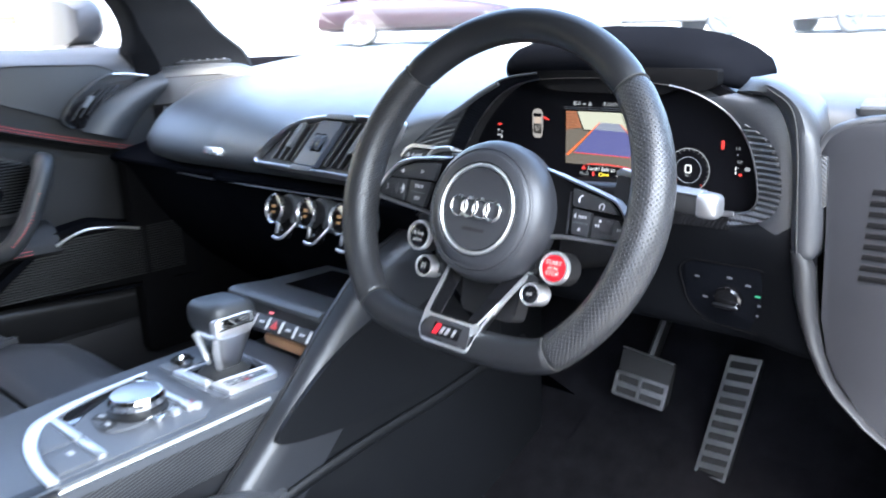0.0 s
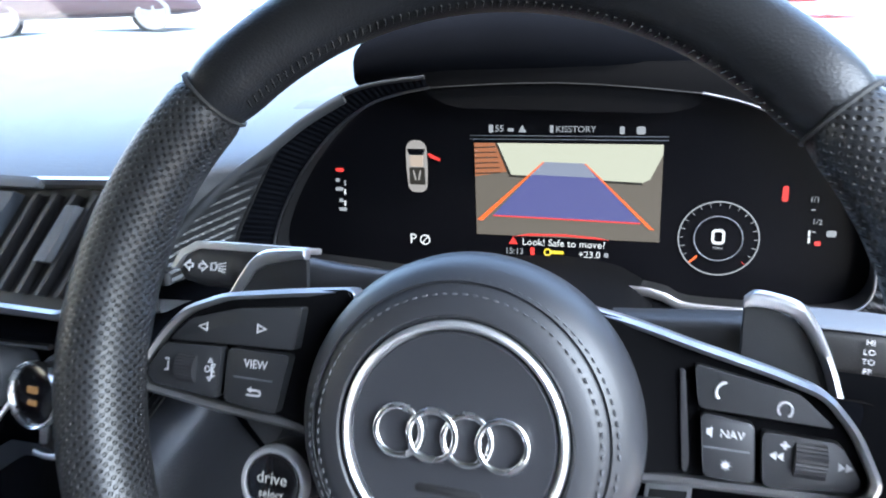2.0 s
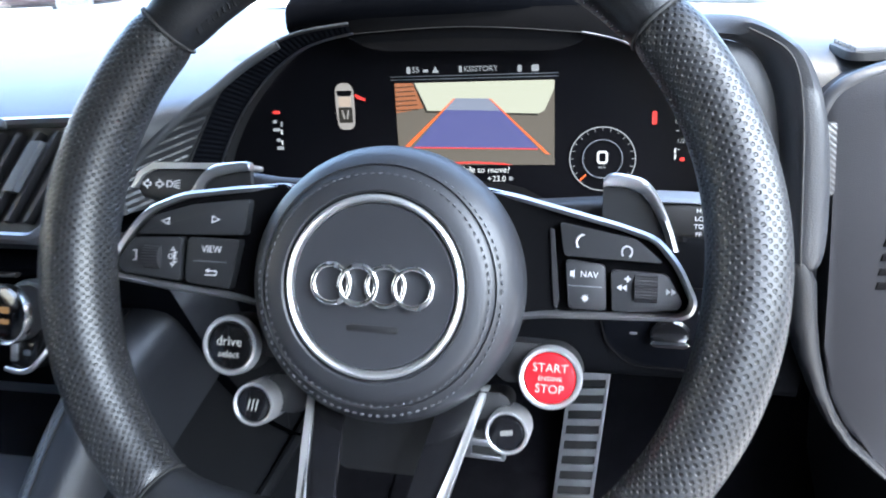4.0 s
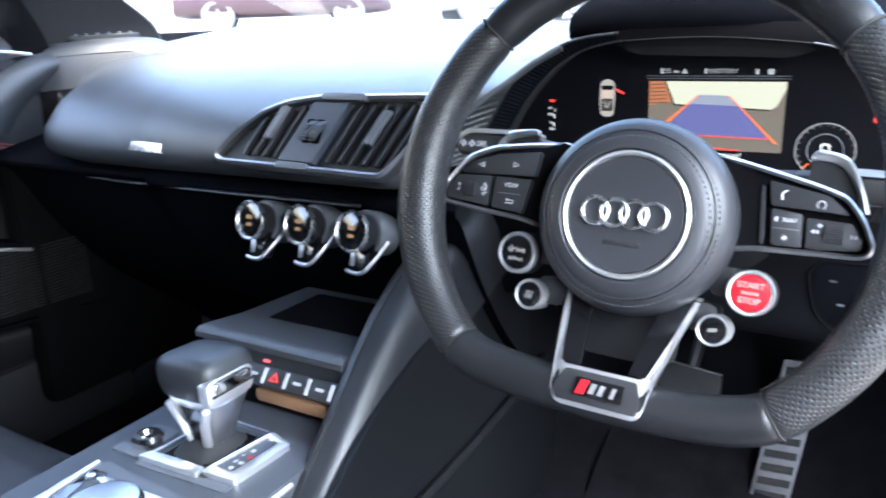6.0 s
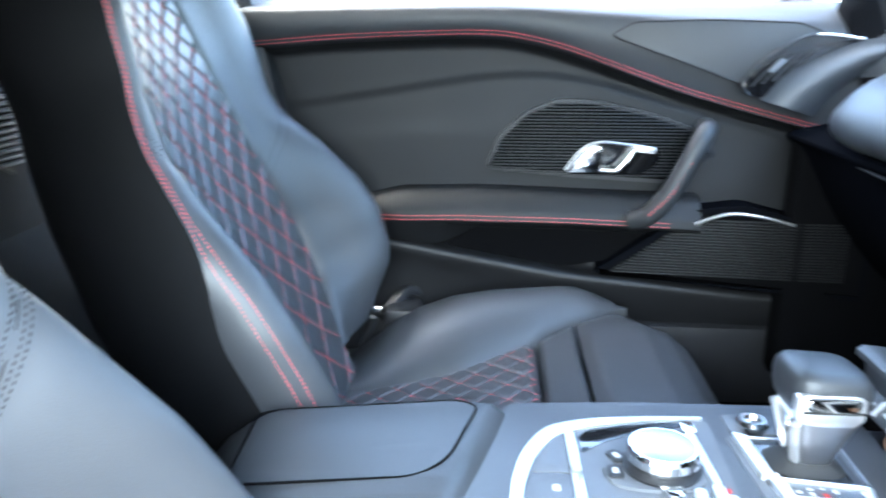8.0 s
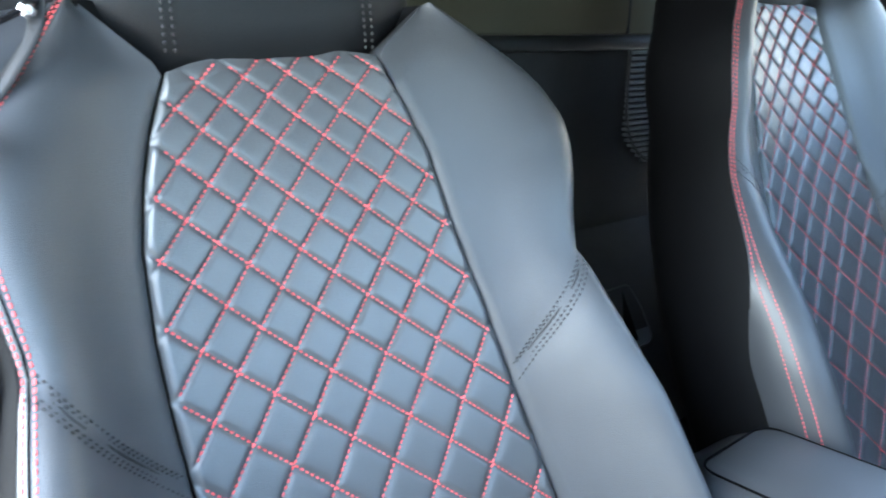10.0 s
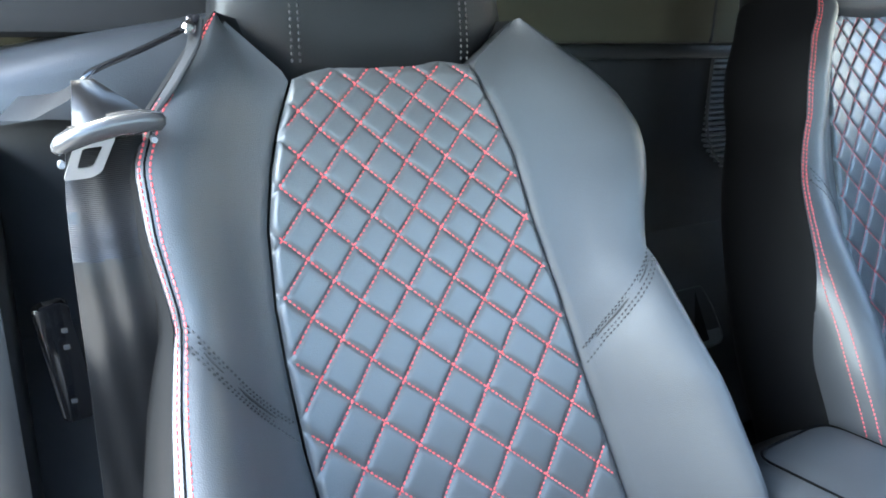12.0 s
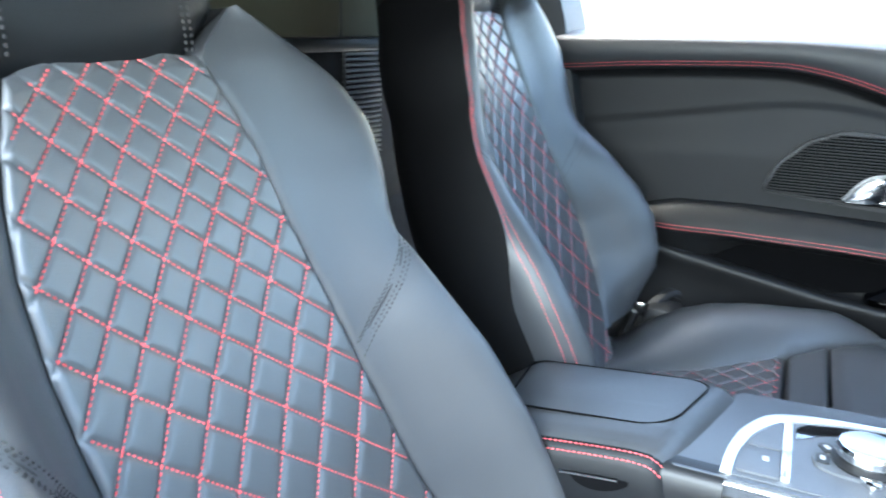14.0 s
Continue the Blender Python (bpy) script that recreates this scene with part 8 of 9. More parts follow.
TRAY = axes((-0.255, -0.938, 0.3215), (-1, 0, 0), (0, -0.62, 0.78), (0, 0.78, 0.62))
tray_out = round_poly([(-0.075, 0.046), (0.058, 0.049), (0.066, 0.010), (0.062, -0.046), (0.046, -0.058), (-0.075, -0.058)], 0.012)
tray = part("tray_frame", frame_ring(tray_out, inset(tray_out, 0.0045), TRAY, 0.006, 0.002), PLASTIC, rear, "raised frame round the tray")
part("tray_floor", prism(inset(tray_out, 0.004), TRAY @ Matrix.Translation((0, 0, -0.0005)), 0.002), PLASTIC_GREY, tray, "grey tray floor", smooth=False)
part("tray_recess", prism(round_poly([(0.038, 0.040), (0.026, -0.046), (-0.010, -0.046)], 0.003), TRAY @ Matrix.Translation((0, 0, 0.0008)), 0.001), MATT_BLACK, tray, "dark recess of the tray", smooth=False)
part("tray_rib", prism(round_rect(0.060, 0.010, 0.003), TRAY @ Matrix.Translation((-0.030, 0.024, 0.0025)), 0.003, 0.001), PLASTIC, tray)
# driver's side rear quarter and B-pillar
quarter = thing("wall_quarter", (0.72, -0.92, 0.4), "dark side trim behind the driver's seat", "side trim", kind="structure")
part("quarter_lower", block(0.735, -0.90, 0.36, 0.05, 0.34, 0.62, 0.015), PLASTIC_DARK, quarter, "black pillar trim")
part("quarter_shoulder", loft([[(x, y, z + dz) for x, z in ((0.42, 0.700), (0.46, 0.735), (0.497, 0.797 - k), (0.537, 0.789 - k), (0.616, 0.774 - k), (0.688, 0.758 - k), (0.74, 0.745), (0.74, 0.692), (0.66, 0.700), (0.56, 0.690))] for y, dz, k in ((-1.04, 0.0, 0.0), (-0.975, 0.0, 0.0), (-0.955, 0.0, 0.004), (-0.940, 0.0, 0.012), (-0.930, 0.0, 0.026))]), LEATHER_ARCH, quarter, "dark leather shoulder", angle=60)
part("quarter_upper", block(0.55, -1.0, 0.92, 0.50, 0.06, 0.30, 0.02), PILLAR_CLOTH, quarter, "dark upper quarter trim")
part("adjust_panel", prism(round_rect(0.028, 0.11, 0.006), axes((0.676, -0.80, 0.512), (1, 0.12, -0.1), (0.12, 0, 1), (0, -1, 0)) @ Matrix.Rotation(radians(180), 4, "Y"), 0.012, 0.003), GLOSS, quarter, "gloss black button panel on the pillar")
for dz in (0.035, 0.020, -0.03):
    part("panel_mark", prism(round_rect(0.005, 0.004, 0.001), axes((0.674, -0.788, 0.512 + dz), (-1, 0, 0), (0, 0, 1), (0, 1, 0)), 0.002), PLASTIC, quarter)
# passenger side pillar behind the door
pq = thing("wall_pillar", (-0.72, -0.9, 0.4), "dark pillar trim behind the passenger's door", "side trim", kind="structure")
part("pillar_trim", loft([[(-0.80, y0 - 0.30, z), (-0.80, y0, z), (-0.715, y0 - 0.02, z), (-0.690, y0 - 0.07, z), (-0.70, y0 - 0.30, z)] for y0, z in ((-0.62, 0.10), (-0.66, 0.45), (-0.715, 0.70), (-0.735, 0.80), (-0.78, 0.95), (-0.82, 1.03))]), LEATHER, pq, "leather pillar trim")
# roof, windscreen and pillars
def roof_z(x, y):
    return 1.035 - 0.05 * ((x - 0.02) / 0.6) ** 2 - 0.03 * ((y + 0.45) / 0.6) ** 2
outer_bm = loft([[(x, y, roof_z(x, y) + dz) for x in [-0.60 + 0.062 * k for k in range(21)]] for dz, ys in ((0.0, [-1.10 + 0.09 * k for k in range(13)]),) for y in ys] , closed=False)
ceiling = tagged(link_mesh("ceiling", outer_bm, HEADLINER, angle=80), "grey fabric roof lining", "ceiling", kind="structure")
thick = ceiling.modifiers.new("thickness", "SOLIDIFY")
thick.thickness, thick.offset = 0.03, 1
# unseen header added to keep sky light off the instrument hood
part("header", block(0.02, 0.03, 0.972, 1.24, 0.16, 0.03, 0.01), HEADLINER, thing("roof_header", (0.02, 0.03, 0.95), "unseen grey windscreen header added to shade the instrument hood", "roof header", kind="structure"))
rails = thing("roof_rail", (-0.68, -0.4, 0.9), "dark roof rail above the passenger's window", "roof rail", kind="structure")
part("rail", sweep(smooth_path([(-0.60, -1.08, 0.985), (-0.62, -0.6, 1.005), (-0.63, -0.2, 0.995), (-0.63, 0.0, 0.97)], 5), ellipse(12, 0.06, 0.035, 3)), HEADLINER, rails)
rails2 = thing("roof_rail", (0.70, -0.4, 0.9), "dark roof rail above the open doorway", "roof rail", kind="structure")
part("rail", sweep(smooth_path([(0.64, -1.08, 0.985), (0.66, -0.6, 1.005), (0.67, -0.2, 0.995), (0.67, 0.0, 0.97)], 5), ellipse(12, 0.03, 0.035, 3)), HEADLINER, rails2)
pillar = thing("pillar_left", (-0.66, 0.3, 0.75), "dark fabric-lined windscreen pillar", "pillar", kind="structure")
sect = lambda base, w, d: [Vector(base) + Vector((a * d, b * w, 0)) for a, b in ellipse(16, 1, 1, 3)]
POSTS = ((0.700, 0.215, 0.285, 0.470, 0.0), (0.740, 0.210, 0.275, 0.455, 0.0), (0.770, 0.204, 0.263, 0.436, 0.0), (0.812, 0.212, 0.242, 0.380, 0.0), (0.870, 0.186, 0.212, 0.320, 0.006), (0.940, 0.095, 0.118, 0.200, 0.03), (0.985, -0.06, -0.04, 0.02, 0.05), (1.0, -0.12, -0.10, -0.05, 0.055))
trim_rows, frame_rows = [], []
for z, l, m_, r, dx in POSTS:
    trim_rows.append([Vector((x + dx, y, z)) for x, y in ((-0.700, m_), (-0.678, m_ + 0.25 * (r - m_)), (-0.655, m_ + 0.62 * (r - m_)), (-0.622, r), (-0.632, r + 0.015), (-0.690, r + 0.02), (-0.725, m_ + 0.02))])
    frame_rows.append([Vector((x + dx, y, z)) for x, y in ((-0.700, l + 0.022), (-0.684, (l + m_) / 2 + 0.011), (-0.680, m_ + 0.004), (-0.73, m_ + 0.012), (-0.745, l + 0.022))])
smoothed = lambda rows: [[q for q in row] for row in zip(*[smooth_path(c, 4) for c in zip(*rows)])]
part("pillar_trim", loft(smoothed(trim_rows)), PILLAR_CLOTH, pillar, "dark pillar lining", angle=50)
part("pillar_frame", loft(smoothed(frame_rows)), MATT_BLACK, pillar, "black outer pillar frame", angle=50)
pillar2 = thing("pillar_right", (0.72, 0.3, 0.75), "dark fabric-lined windscreen pillar", "pillar", kind="structure")
part("pillar_trim", loft([sect((0.745, 0.40, 0.70), 0.07, 0.030), sect((0.738, 0.32, 0.78), 0.06, 0.028), sect((0.72, 0.22, 0.87), 0.055, 0.026), sect((0.69, 0.10, 0.95), 0.05, 0.026), sect((0.67, -0.03, 0.99), 0.05, 0.026)]), PILLAR_CLOTH, pillar2, "dark pillar lining")
ws = loft([[(x * (1 - 0.12 * f), 1.02 - 1.05 * f + 0.03 * (x * x), 0.735 + 0.27 * f + 0.03 * math.sin(math.pi * f) - 0.05 * x * x * f) for x in [-0.70 + 0.1 * k for k in range(16)]] for f in [i / 10 for i in range(11)]], closed=False)
windscreen = tagged(link_mesh("window_1", ws, GLASS, angle=80), "clear raked windscreen", "windscreen", kind="structure")
windscreen.visible_shadow = False

# ---------- belt, buckle, pedals ----------
TONGUE_PLASTIC = surface("tongue_plastic", (0.030, 0.030, 0.032), 0.24, mottle=(30, 0.15), rough_var=0.05)
belt = thing("seat_belt", (0.66, -0.78, 0.45), "black seat belt hanging beside the driver's seat", "seat belt")
def ribbon(points, width, across, thick=0.0012, bm=None):
    loops = []
    for p, a in zip(points, across):
        a = Vector(a).normalized() * width / 2
        n = Vector((0, thick, 0))
        loops.append([p - a, p - a * 0.5 + n * 0.6, p + a * 0.5 + n * 0.6, p + a, p + a * 0.5 - n, p - a * 0.5 - n])
    return loft(loops, bm=bm)
hang = smooth_path([(0.634, -0.700, 0.728), (0.637, -0.705, 0.706), (0.640, -0.699, 0.680), (0.6415, -0.689, 0.655), (0.642, -0.684, 0.630), (0.642, -0.683, 0.58), (0.642, -0.690, 0.51), (0.642, -0.699, 0.44), (0.643, -0.695, 0.40), (0.645, -0.688, 0.36), (0.647, -0.69, 0.30), (0.650, -0.72, 0.20)], 40)
bm = bmesh.new()
cords = []
for k, p in enumerate(hang):
    # cords woven across, and a slight bow and twist along the strap
    twist = 0.16 * math.sin(p.z * 21.0 + 0.6) + 0.05 * math.sin(p.z * 67.0)
    row = []
    for j in range(13):
        f = -1 + j / 6
        bow = 0.0016 * (1 - f * f) + 0.0006 * math.sin(f * 7 + p.z * 30)
        cord = 0.00022 if k % 2 else -0.00022
        row.append(p + Vector((-f * 0.0245, f * 0.0245 * twist + bow + cord, f * 0.0245 * 0.04)))
    cords.append(row + [q + Vector((0, -0.0016, 0)) for q in reversed(row)])
part("webbing", loft(cords), WEBBING, belt, "glossy black webbing with cords woven across", angle=60)
fold = []
for k in range(9):
    f = k / 8
    left, right = Vector((0.656, -0.694, 0.726)).lerp(Vector((0.652, -0.712, 0.755)), f), Vector((0.608, -0.694, 0.734)).lerp(Vector((0.638, -0.712, 0.7565)), f)
    fold.append([left.lerp(right, j / 6) + Vector((0, 0.004 * math.sin(math.pi * j / 6) + 0.003 * math.sin(2.5 * f + j), 0)) for j in range(7)] + [left.lerp(right, j / 6) + Vector((0, -0.003, 0)) for j in range(6, -1, -1)])
part("webbing_loop", loft(fold), WEBBING, belt, "folded black webbing", angle=60)
back_run = smooth_path([(0.645, -0.714, 0.752), (0.655, -0.745, 0.742), (0.668, -0.80, 0.728), (0.690, -0.90, 0.715)], 6)
part("webbing_loop", ribbon(back_run, 0.030, [(0.55, 0.3, -0.5) for k in range(len(back_run))]), WEBBING, belt, "webbing running back to the pillar")
guide = thing("belt_guide", (0.60, -0.72, 0.75), "black leather belt guide strap on the seat's shoulder", "belt guide")
guide_path = smooth_path([(0.562, -0.742, 0.797), (0.570, -0.736, 0.789), (0.603, -0.730, 0.774), (0.630, -0.727, 0.763), (0.641, -0.726, 0.757), (0.645, -0.727, 0.750)], 6)
part("guide_strap", sweep(guide_path, ellipse(10, 0.0050, 0.0020, 3)), GLOSS, guide, "glossy strap")
part("guide_strap", sweep(smooth_path([(0.560, -0.742, 0.795), (0.566, -0.735, 0.775), (0.583, -0.728, 0.750), (0.598, -0.722, 0.733), (0.604, -0.718, 0.728)], 6), ellipse(10, 0.0055, 0.0024, 3)), SUEDE, guide, "rough inner face of the strap")
part("guide_stud", loft([[(0.568 + a * r, -0.733 + h, 0.789 + b * r) for a, b in ellipse(16, 1, 1)] for h, r in ((-0.006, 0.005), (0.001, 0.005), (0.003, 0.003))]), POLISH, guide, "bright stud")
grip_bm = loft([[(0.634 + a * w, -0.688 + b * d, 0.7285 + h - 0.20 * (a * w) - 5.0 * (a * w) ** 2) for a, b in ellipse(32, 1, 1, 2.6)] for h, w, d in ((-0.0080, 0.026, 0.006), (-0.0065, 0.0330, 0.0100), (-0.0020, 0.0362, 0.0120), (0.0025, 0.0365, 0.0120), (0.0055, 0.0340, 0.0100), (0.0065, 0.028, 0.006))])
part("tongue_grip", grip_bm, TONGUE_PLASTIC, belt, "black belt tongue grip", angle=60)
tongue = round_poly([(-0.0125, 0.0), (0.0125, 0.0), (0.0115, -0.026), (0.006, -0.029), (-0.0115, -0.028)], 0.003)
hole = round_poly([(-0.0065, -0.006), (0.0065, -0.006), (0.0050, -0.020), (0.002, -0.021), (-0.0055, -0.0205)], 0.002)
part("tongue_plate", frame_ring(tongue, hole, axes((0.6435, -0.682, 0.7205), (-1, 0, 0.10), (-0.42, 0.1, 1), (0, 1, -0.1)), 0.0022), STEEL, belt, "steel belt tongue")
for x, z in ((0.6655, 0.7045), (0.607, 0.7175)):
    part("guide_pin", loft([[(x + a * r, -0.684 + h, z + b * r) for a, b in ellipse(12, 1, 1)] for h, r in ((-0.008, 0.0020), (0.0, 0.0026), (0.002, 0.002))]), PLASTIC_GREY, belt)
buckle = thing("belt_anchor", (-0.60, -0.52, 0.26), "chrome and black belt anchor beside the passenger's seat", "belt anchor")
part("anchor_body", block(-0.662, -0.492, 0.238, 0.075, 0.065, 0.05, 0.012), PLASTIC, buckle)
part("anchor_plate", block(-0.600, -0.538, 0.270, 0.012, 0.030, 0.022, 0.003), POLISH, buckle, "chrome plate")
part("anchor_stem", sweep(smooth_path([(-0.605, -0.560, 0.20), (-0.602, -0.545, 0.24), (-0.600, -0.538, 0.262)], 4), ellipse(8, 0.012, 0.008, 3)), PLASTIC_DARK, buckle)
part("anchor_lever", sweep(smooth_path([(-0.660, -0.520, 0.25), (-0.700, -0.490, 0.275), (-0.722, -0.465, 0.262)], 5), ellipse(8, 0.012, 0.009, 3)), PLASTIC, buckle)
part("anchor_knob", block(-0.612, -0.575, 0.176, 0.030, 0.034, 0.030, 0.010), PLASTIC_GREY, buckle, "grey knob")


def pedal_plate(name, m, w, h, slots, label):
    p = thing(name, m @ Vector((0, -h / 2, -0.02)), label, "pedal", "pedals")
    part("pedal_base", prism(round_rect(w, h, 0.008), m @ Matrix.Translation((0, 0, -0.004)), 0.012, 0.002), RUBBER, p)
    side = w * 0.09
    for s in (-1, 1):
        part("pedal_edge", prism(round_rect(side, h, side * 0.3), m @ Matrix.Translation((s * (w - side) / 2, 0, 0)), 0.004, 0.001), PEDAL_STEEL, p)
    for k in range(slots + 1):
        part("pedal_bar", prism(round_rect(w * 0.84, h / slots * 0.42, 0.001), m @ Matrix.Translation((0, -h / 2 + h * k / slots * 0.97 + h * 0.015, 0)), 0.004, 0.001), PEDAL_STEEL, p, "steel pedal rib")
    return p


pedal_plate("accelerator_pedal", axes((0.441, 0.492, 0.158), (1, -0.05, 0.1), (0.12, 0.30, 1), (0, -1, 0.32)), 0.050, 0.300, 15, "long ribbed steel accelerator pedal")
BP = axes((0.315, 0.485, 0.245), (1, 0, -0.05), (0.05, 0.35, 1), (0, -1, 0.35))
brake = thing("brake_pedal", BP @ Vector((0, -0.04, -0.02)), "rubber brake pedal with steel lower bars", "pedal", "pedals")
part("pedal_base", prism(round_poly([(-0.043, 0.040), (0.045, 0.036), (0.047, -0.030), (0.036, -0.042), (-0.042, -0.038)], 0.006), BP @ Matrix.Translation((0, 0, -0.004)), 0.012, 0.002), RUBBER, brake)
part("pedal_rim", sweep([BP @ Vector((-0.043, 0.040, -0.003)), BP @ Vector((0.045, 0.036, -0.003))], ellipse(8, 0.0015, 0.0015)), STEEL, brake, "thin metal upper edge")
for v, h in ((-0.002, 0.0055), (-0.020, 0.0085), (-0.0375, 0.0050)):
    part("pedal_bar", prism(round_rect(0.086, h, 0.002), BP @ Matrix.Translation((0.002, v, 0)), 0.005, 0.001), PEDAL_STEEL, brake, "steel pedal bar")
for u in (-0.041, 0.0, 0.043):
    part("pedal_edge", prism(round_rect(0.0055, 0.038, 0.002), BP @ Matrix.Translation((u, -0.0195, 0.0004)), 0.005, 0.001), PEDAL_STEEL, brake)
part("pedal_arm", sweep([(0.32, 0.51, 0.27), (0.33, 0.58, 0.38)], ellipse(8, 0.008, 0.012)), PLASTIC_DARK, thing("pedal_bracket", (0.33, 0.58, 0.30), "black brake pedal bracket in the footwell", "bracket"))

# ---------- outside ----------
ASPHALT = surface("pale_asphalt", (0.30, 0.29, 0.27), 0.9, grain=(60, 0.3, 0.01), mottle=(0.7, 0.18), kind="noise")
ground_z = lambda x, y: -0.22 - 0.042 * x + 0.0395 * y
gbm = bmesh.new()
gv = [gbm.verts.new((x, y, ground_z(x, y))) for x, y in ((-400, -400), (400, -400), (400, 400), (-400, 400))]
gbm.faces.new(gv)
ground = tagged(link_mesh("ground", gbm, ASPHALT, smooth=False), "pale sunlit car park surface", "ground", kind="structure")
PAINT_RED = surface("red_paint", (0.45, 0.012, 0.015), 0.25, coat=1.0, mottle=(5, 0.05))
bonnet = solid("bonnet", loft([smooth_path([(x, 1.04, 0.700 + tilt(x, 1.0)), (x, 1.10, 0.712 + tilt(x, 1.0)), (x, 1.4, 0.700 + tilt(x, 1.0)), (x, 1.9, 0.63), (x, 2.2, 0.50), (x, 2.35, 0.30)], 4) for x in [-0.9 + 0.1 * k for k in range(19)]], closed=False), PAINT_RED, "glossy red bonnet of the car", "bonnet")
MIRROR_SHELL = surface("mirror_shell", (0.030, 0.031, 0.034), 0.35, mottle=(12, 0.15), spec=0.5)
mirror = thing("door_mirror", (-0.80, 0.22, 0.75), "dark passenger door mirror housing", "door mirror")
part("mirror_housing", loft([[(x, 0.217 + a * 0.050 * k, 0.834 + b * 0.054 * k + (0.004 if a > 0 else 0)) for a, b in [(p if p > 0 else max(p * 1.6, -0.92), q) for p, q in ellipse(32, 1, 1, 2.3)]] for x, k in ((-0.84, 0.55), (-0.85, 0.80), (-0.87, 0.95), (-0.92, 1.0), (-0.97, 0.95), (-1.0, 0.80), (-1.015, 0.5))]), MIRROR_SHELL, mirror, "dark mirror shell")
part("mirror_foot", sweep([(-0.78, 0.22, 0.770), (-0.88, 0.21, 0.785)], ellipse(10, 0.03, 0.010, 3)), PLASTIC, mirror)


def parked_car(x, y, heading, paint, label):
    """A saloon seen from the side: body, glass, wheels."""
    car = thing("parked_car", (x, y, ground_z(x, y)), label, "car", "parked cars")
    m = Matrix.Translation((x, y, ground_z(x, y))) @ Matrix.Rotation(radians(heading), 4, "Z")
    side = [(-2.2, 0.35, 0.55), (-2.18, 0.30, 0.80), (-2.0, 0.28, 0.92), (-1.3, 0.27, 0.98), (-0.6, 0.27, 0.98), (0.4, 0.27, 0.96), (1.1, 0.27, 0.90), (1.8, 0.28, 0.78), (2.15, 0.30, 0.62), (2.22, 0.34, 0.48)]
    loops = []
    for u, lo, hi in side:
        w = 0.88 - 0.10 * abs(u / 2.2) ** 3
        loops.append([m @ Vector((u, a * w, (lo + hi) / 2 + b * (hi - lo) / 2)) for a, b in ellipse(20, 1, 1, 4)])
    part("car_body", loft(loops), paint, car, "glossy car body")
    loops = []
    for u, hi, w in ((-1.75, 0.98, 0.62), (-1.2, 1.32, 0.58), (-0.6, 1.41, 0.58), (0.1, 1.38, 0.58), (0.95, 0.96, 0.62)):
        loops.append([m @ Vector((u, a * w, 0.94 + (b + 1) / 2 * (hi - 0.94))) for a, b in ellipse(16, 1, 1, 4)])
    part("car_glass", loft(loops), GLOSS, car, "dark car windows")
    part("car_roof", loft([[m @ Vector((u, a * 0.5, z + b * 0.012)) for a, b in ellipse(12, 1, 1, 4)] for u, z in ((-1.0, 1.37), (-0.6, 1.415), (0.0, 1.40), (0.2, 1.36))]), paint, car)
    for u in (-1.32, 1.30):
        for s in (-1, 1):
            wm2 = m @ axes((u, s * 0.84, 0.32), (1, 0, 0), (0, 0, 1), (0, s, 0))
            # tyres coloured grey to carry the pale veil over the distance
            wheel = part("wheel", revolve([(0.0, -0.18), (0.30, -0.18), (0.325, -0.14), (0.325, -0.02), (0.30, 0.01), (0.24, 0.01), (0.23, -0.02), (0.0, -0.03)], wm2, 28), PLASTIC_GREY, car)
            rim = bmesh.new()
            for k in range(5):
                q = 2 * math.pi * k / 5
                prism([(-0.03, 0.02), (0.03, 0.02), (0.022, 0.23), (-0.022, 0.23)], wm2 @ Matrix.Rotation(q, 4, "Z") @ Matrix.Translation((0, 0, 0.0)), 0.03, bm=rim)
            part("rim", rim, PLASTIC_GREY, wheel, "five-spoke rim", smooth=False)
    return car


PAINT_PLUM = surface("plum_paint", (0.022, 0.008, 0.014), 0.3, coat=0.2, mottle=(3, 0.05))
PAINT_SILVER = surface("silver_paint", (0.45, 0.45, 0.46), 0.28, metal=0.4, coat=1.0, mottle=(3, 0.05))
PAINT_BLACK = surface("black_paint", (0.02, 0.02, 0.024), 0.22, coat=1.0, mottle=(3, 0.05))
parked_car(-10.9, 12.3, 42, PAINT_PLUM, "dark plum car parked side-on")
parked_car(-7.4, 16.4, 46, PAINT_SILVER, "silver car parked beyond the bonnet")
parked_car(-3.4, 19.6, 52, PAINT_SILVER, "silver car parked further off")
parked_car(2.2, 19.5, -8, PAINT_BLACK, "black car parked in the distance")
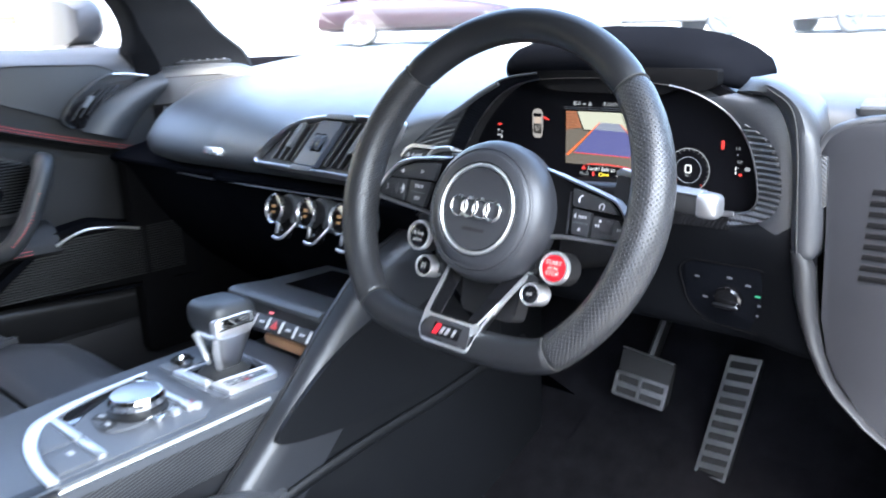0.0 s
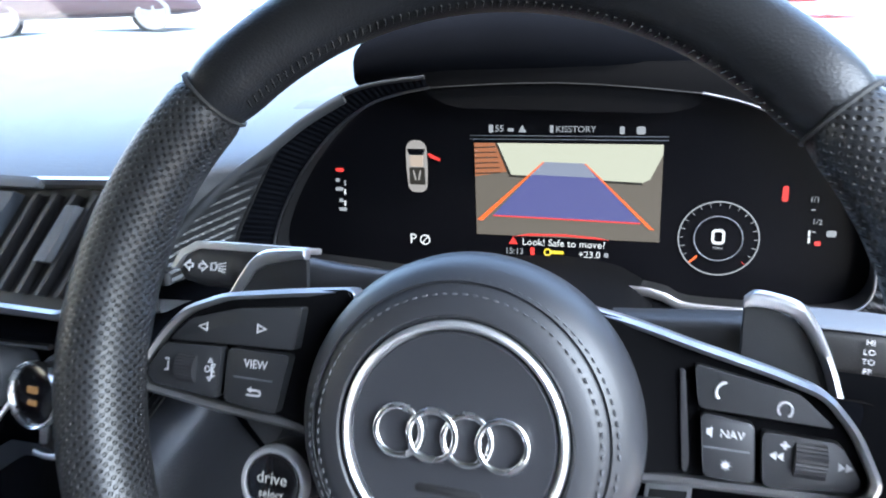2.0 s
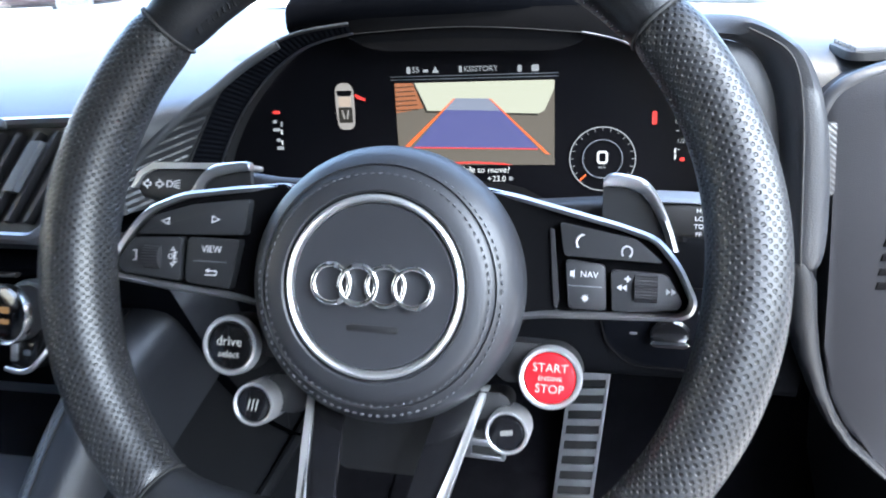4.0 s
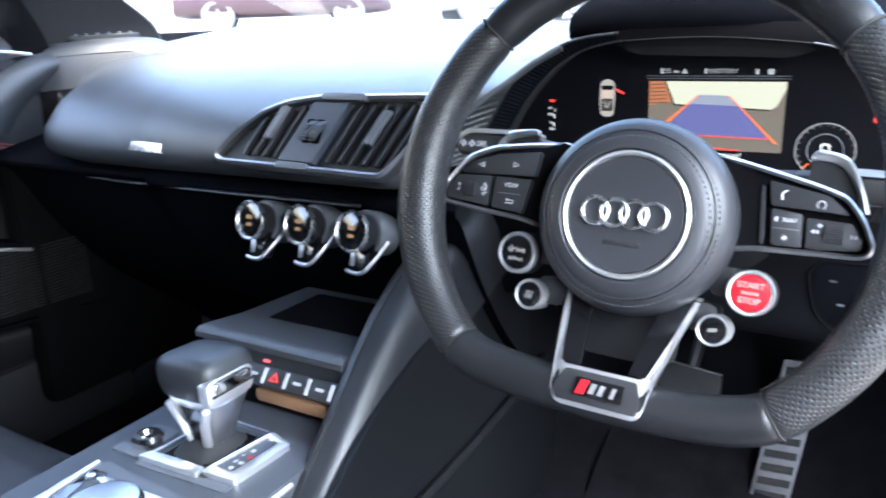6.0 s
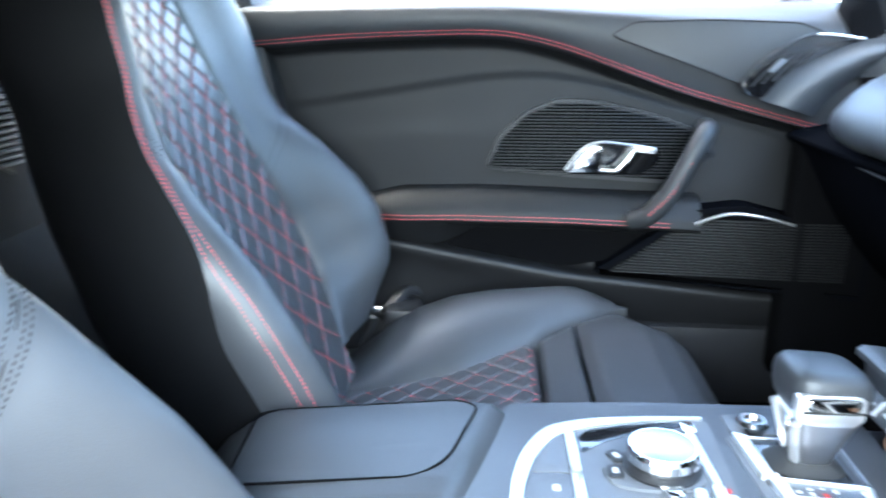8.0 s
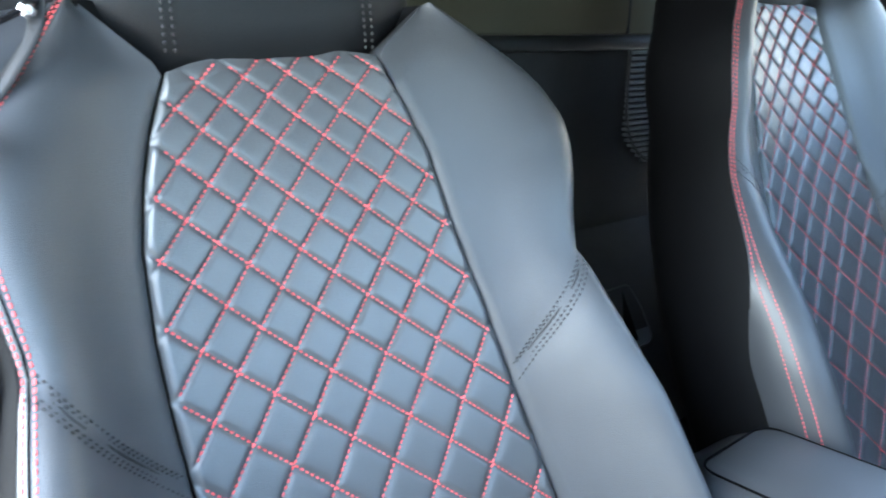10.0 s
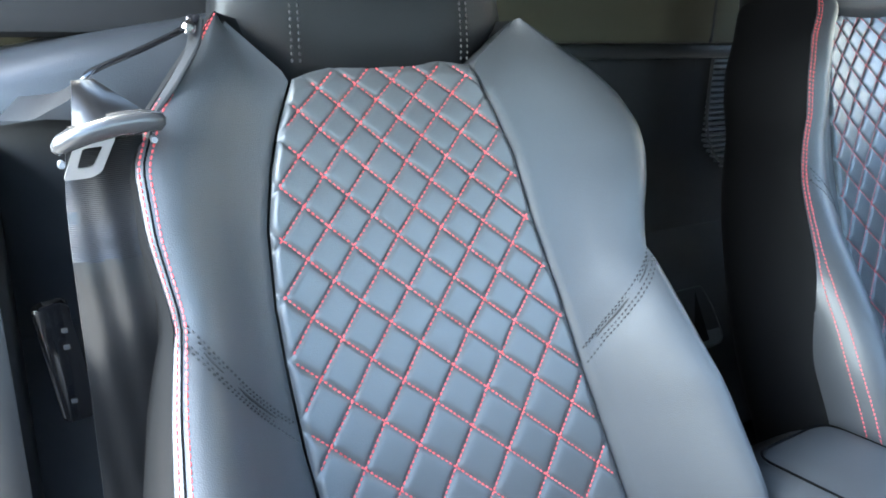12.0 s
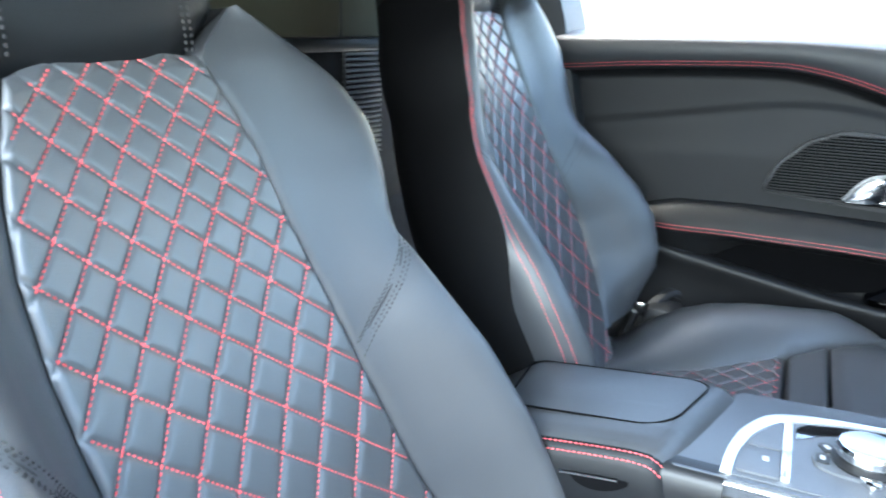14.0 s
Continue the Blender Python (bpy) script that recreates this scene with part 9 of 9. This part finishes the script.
# brick building beyond the passenger's window
BRICK = surface("red_brick", (0.42, 0.20, 0.13), 0.85, grain=(90, 0.3, 0.004), mottle=(6, 0.25), kind="noise")
MORTAR = surface("mortar", (0.45, 0.42, 0.38), 0.9, grain=(200, 0.3, 0.002), mottle=(8, 0.15), kind="noise")
WHITE_PAINT = surface("white_paint", (0.78, 0.78, 0.76), 0.6, mottle=(2, 0.06))
garage = thing("brick_building", (-9.0, 3.2, 0.2), "red brick building with a white door frame", "building")
part("backing_wall", block(-9.12, 2.5, 0.35, 0.2, 1.3, 1.7), MORTAR, garage, smooth=False)
part("door_frame", block(-9.0, 3.27, 1.6, 0.16, 0.24, 4.6, 0.02), WHITE_PAINT, garage, "white frame post")
part("pale_ledge", block(-9.02, 2.53, 1.235, 0.22, 1.24, 0.05, 0.01), WHITE_PAINT, garage, "pale ledge over the brickwork")
part("upper_panel", block(-9.10, 2.53, 2.6, 0.16, 1.24, 2.66, 0.01), surface("tan_board", (0.50, 0.40, 0.30), 0.8, grain=(60, 0.3, 0.004), mottle=(3, 0.2), kind="noise"), garage, "tan boards above the brickwork")
part("white_door", block(-9.08, 5.2, 1.6, 0.12, 3.6, 4.6, 0.02), WHITE_PAINT, garage, "white garage door")
part("rendered_wall", block(-9.1, -4.7, 1.8, 0.2, 13.1, 5.0, 0.02), surface("cream_render", (0.78, 0.71, 0.54), 0.85, grain=(80, 0.3, 0.004), mottle=(1.5, 0.12), kind="noise"), garage, "cream rendered wall")
brick_mesh = None
for r in range(18):
    for c in range(5):
        y = 2.02 + c * 0.225 + (0.1125 if r % 2 else 0)
        z = -0.12 + r * 0.075
        if brick_mesh is None:
            bmb = block(0, 0, 0, 0.06, 0.215, 0.065, 0.004, segments=1)
            bob = part("brick", bmb, BRICK, garage, smooth=False)
            brick_mesh = bob.data
            bob.location = (-9.02, y, z)
        else:
            bob = new("brick", brick_mesh)
            bob.parent, bob.matrix_parent_inverse = garage, Matrix.Translation(-garage.location)
            bob.location = (-9.02, y, z)

# unseen wall added on the driver's side, behind the open door, to block light
light_block = thing("wall_bay", (4.5, 0.0, -0.3), "unseen plain grey wall added to block light beside the car", "wall", kind="structure")
part("bay_wall", block(4.6, -1.0, 1.1, 0.2, 18.0, 3.2, 0.02), surface("grey_render", (0.17, 0.165, 0.155), 0.9, grain=(80, 0.4, 0.004), mottle=(1.5, 0.2), kind="noise"), light_block)
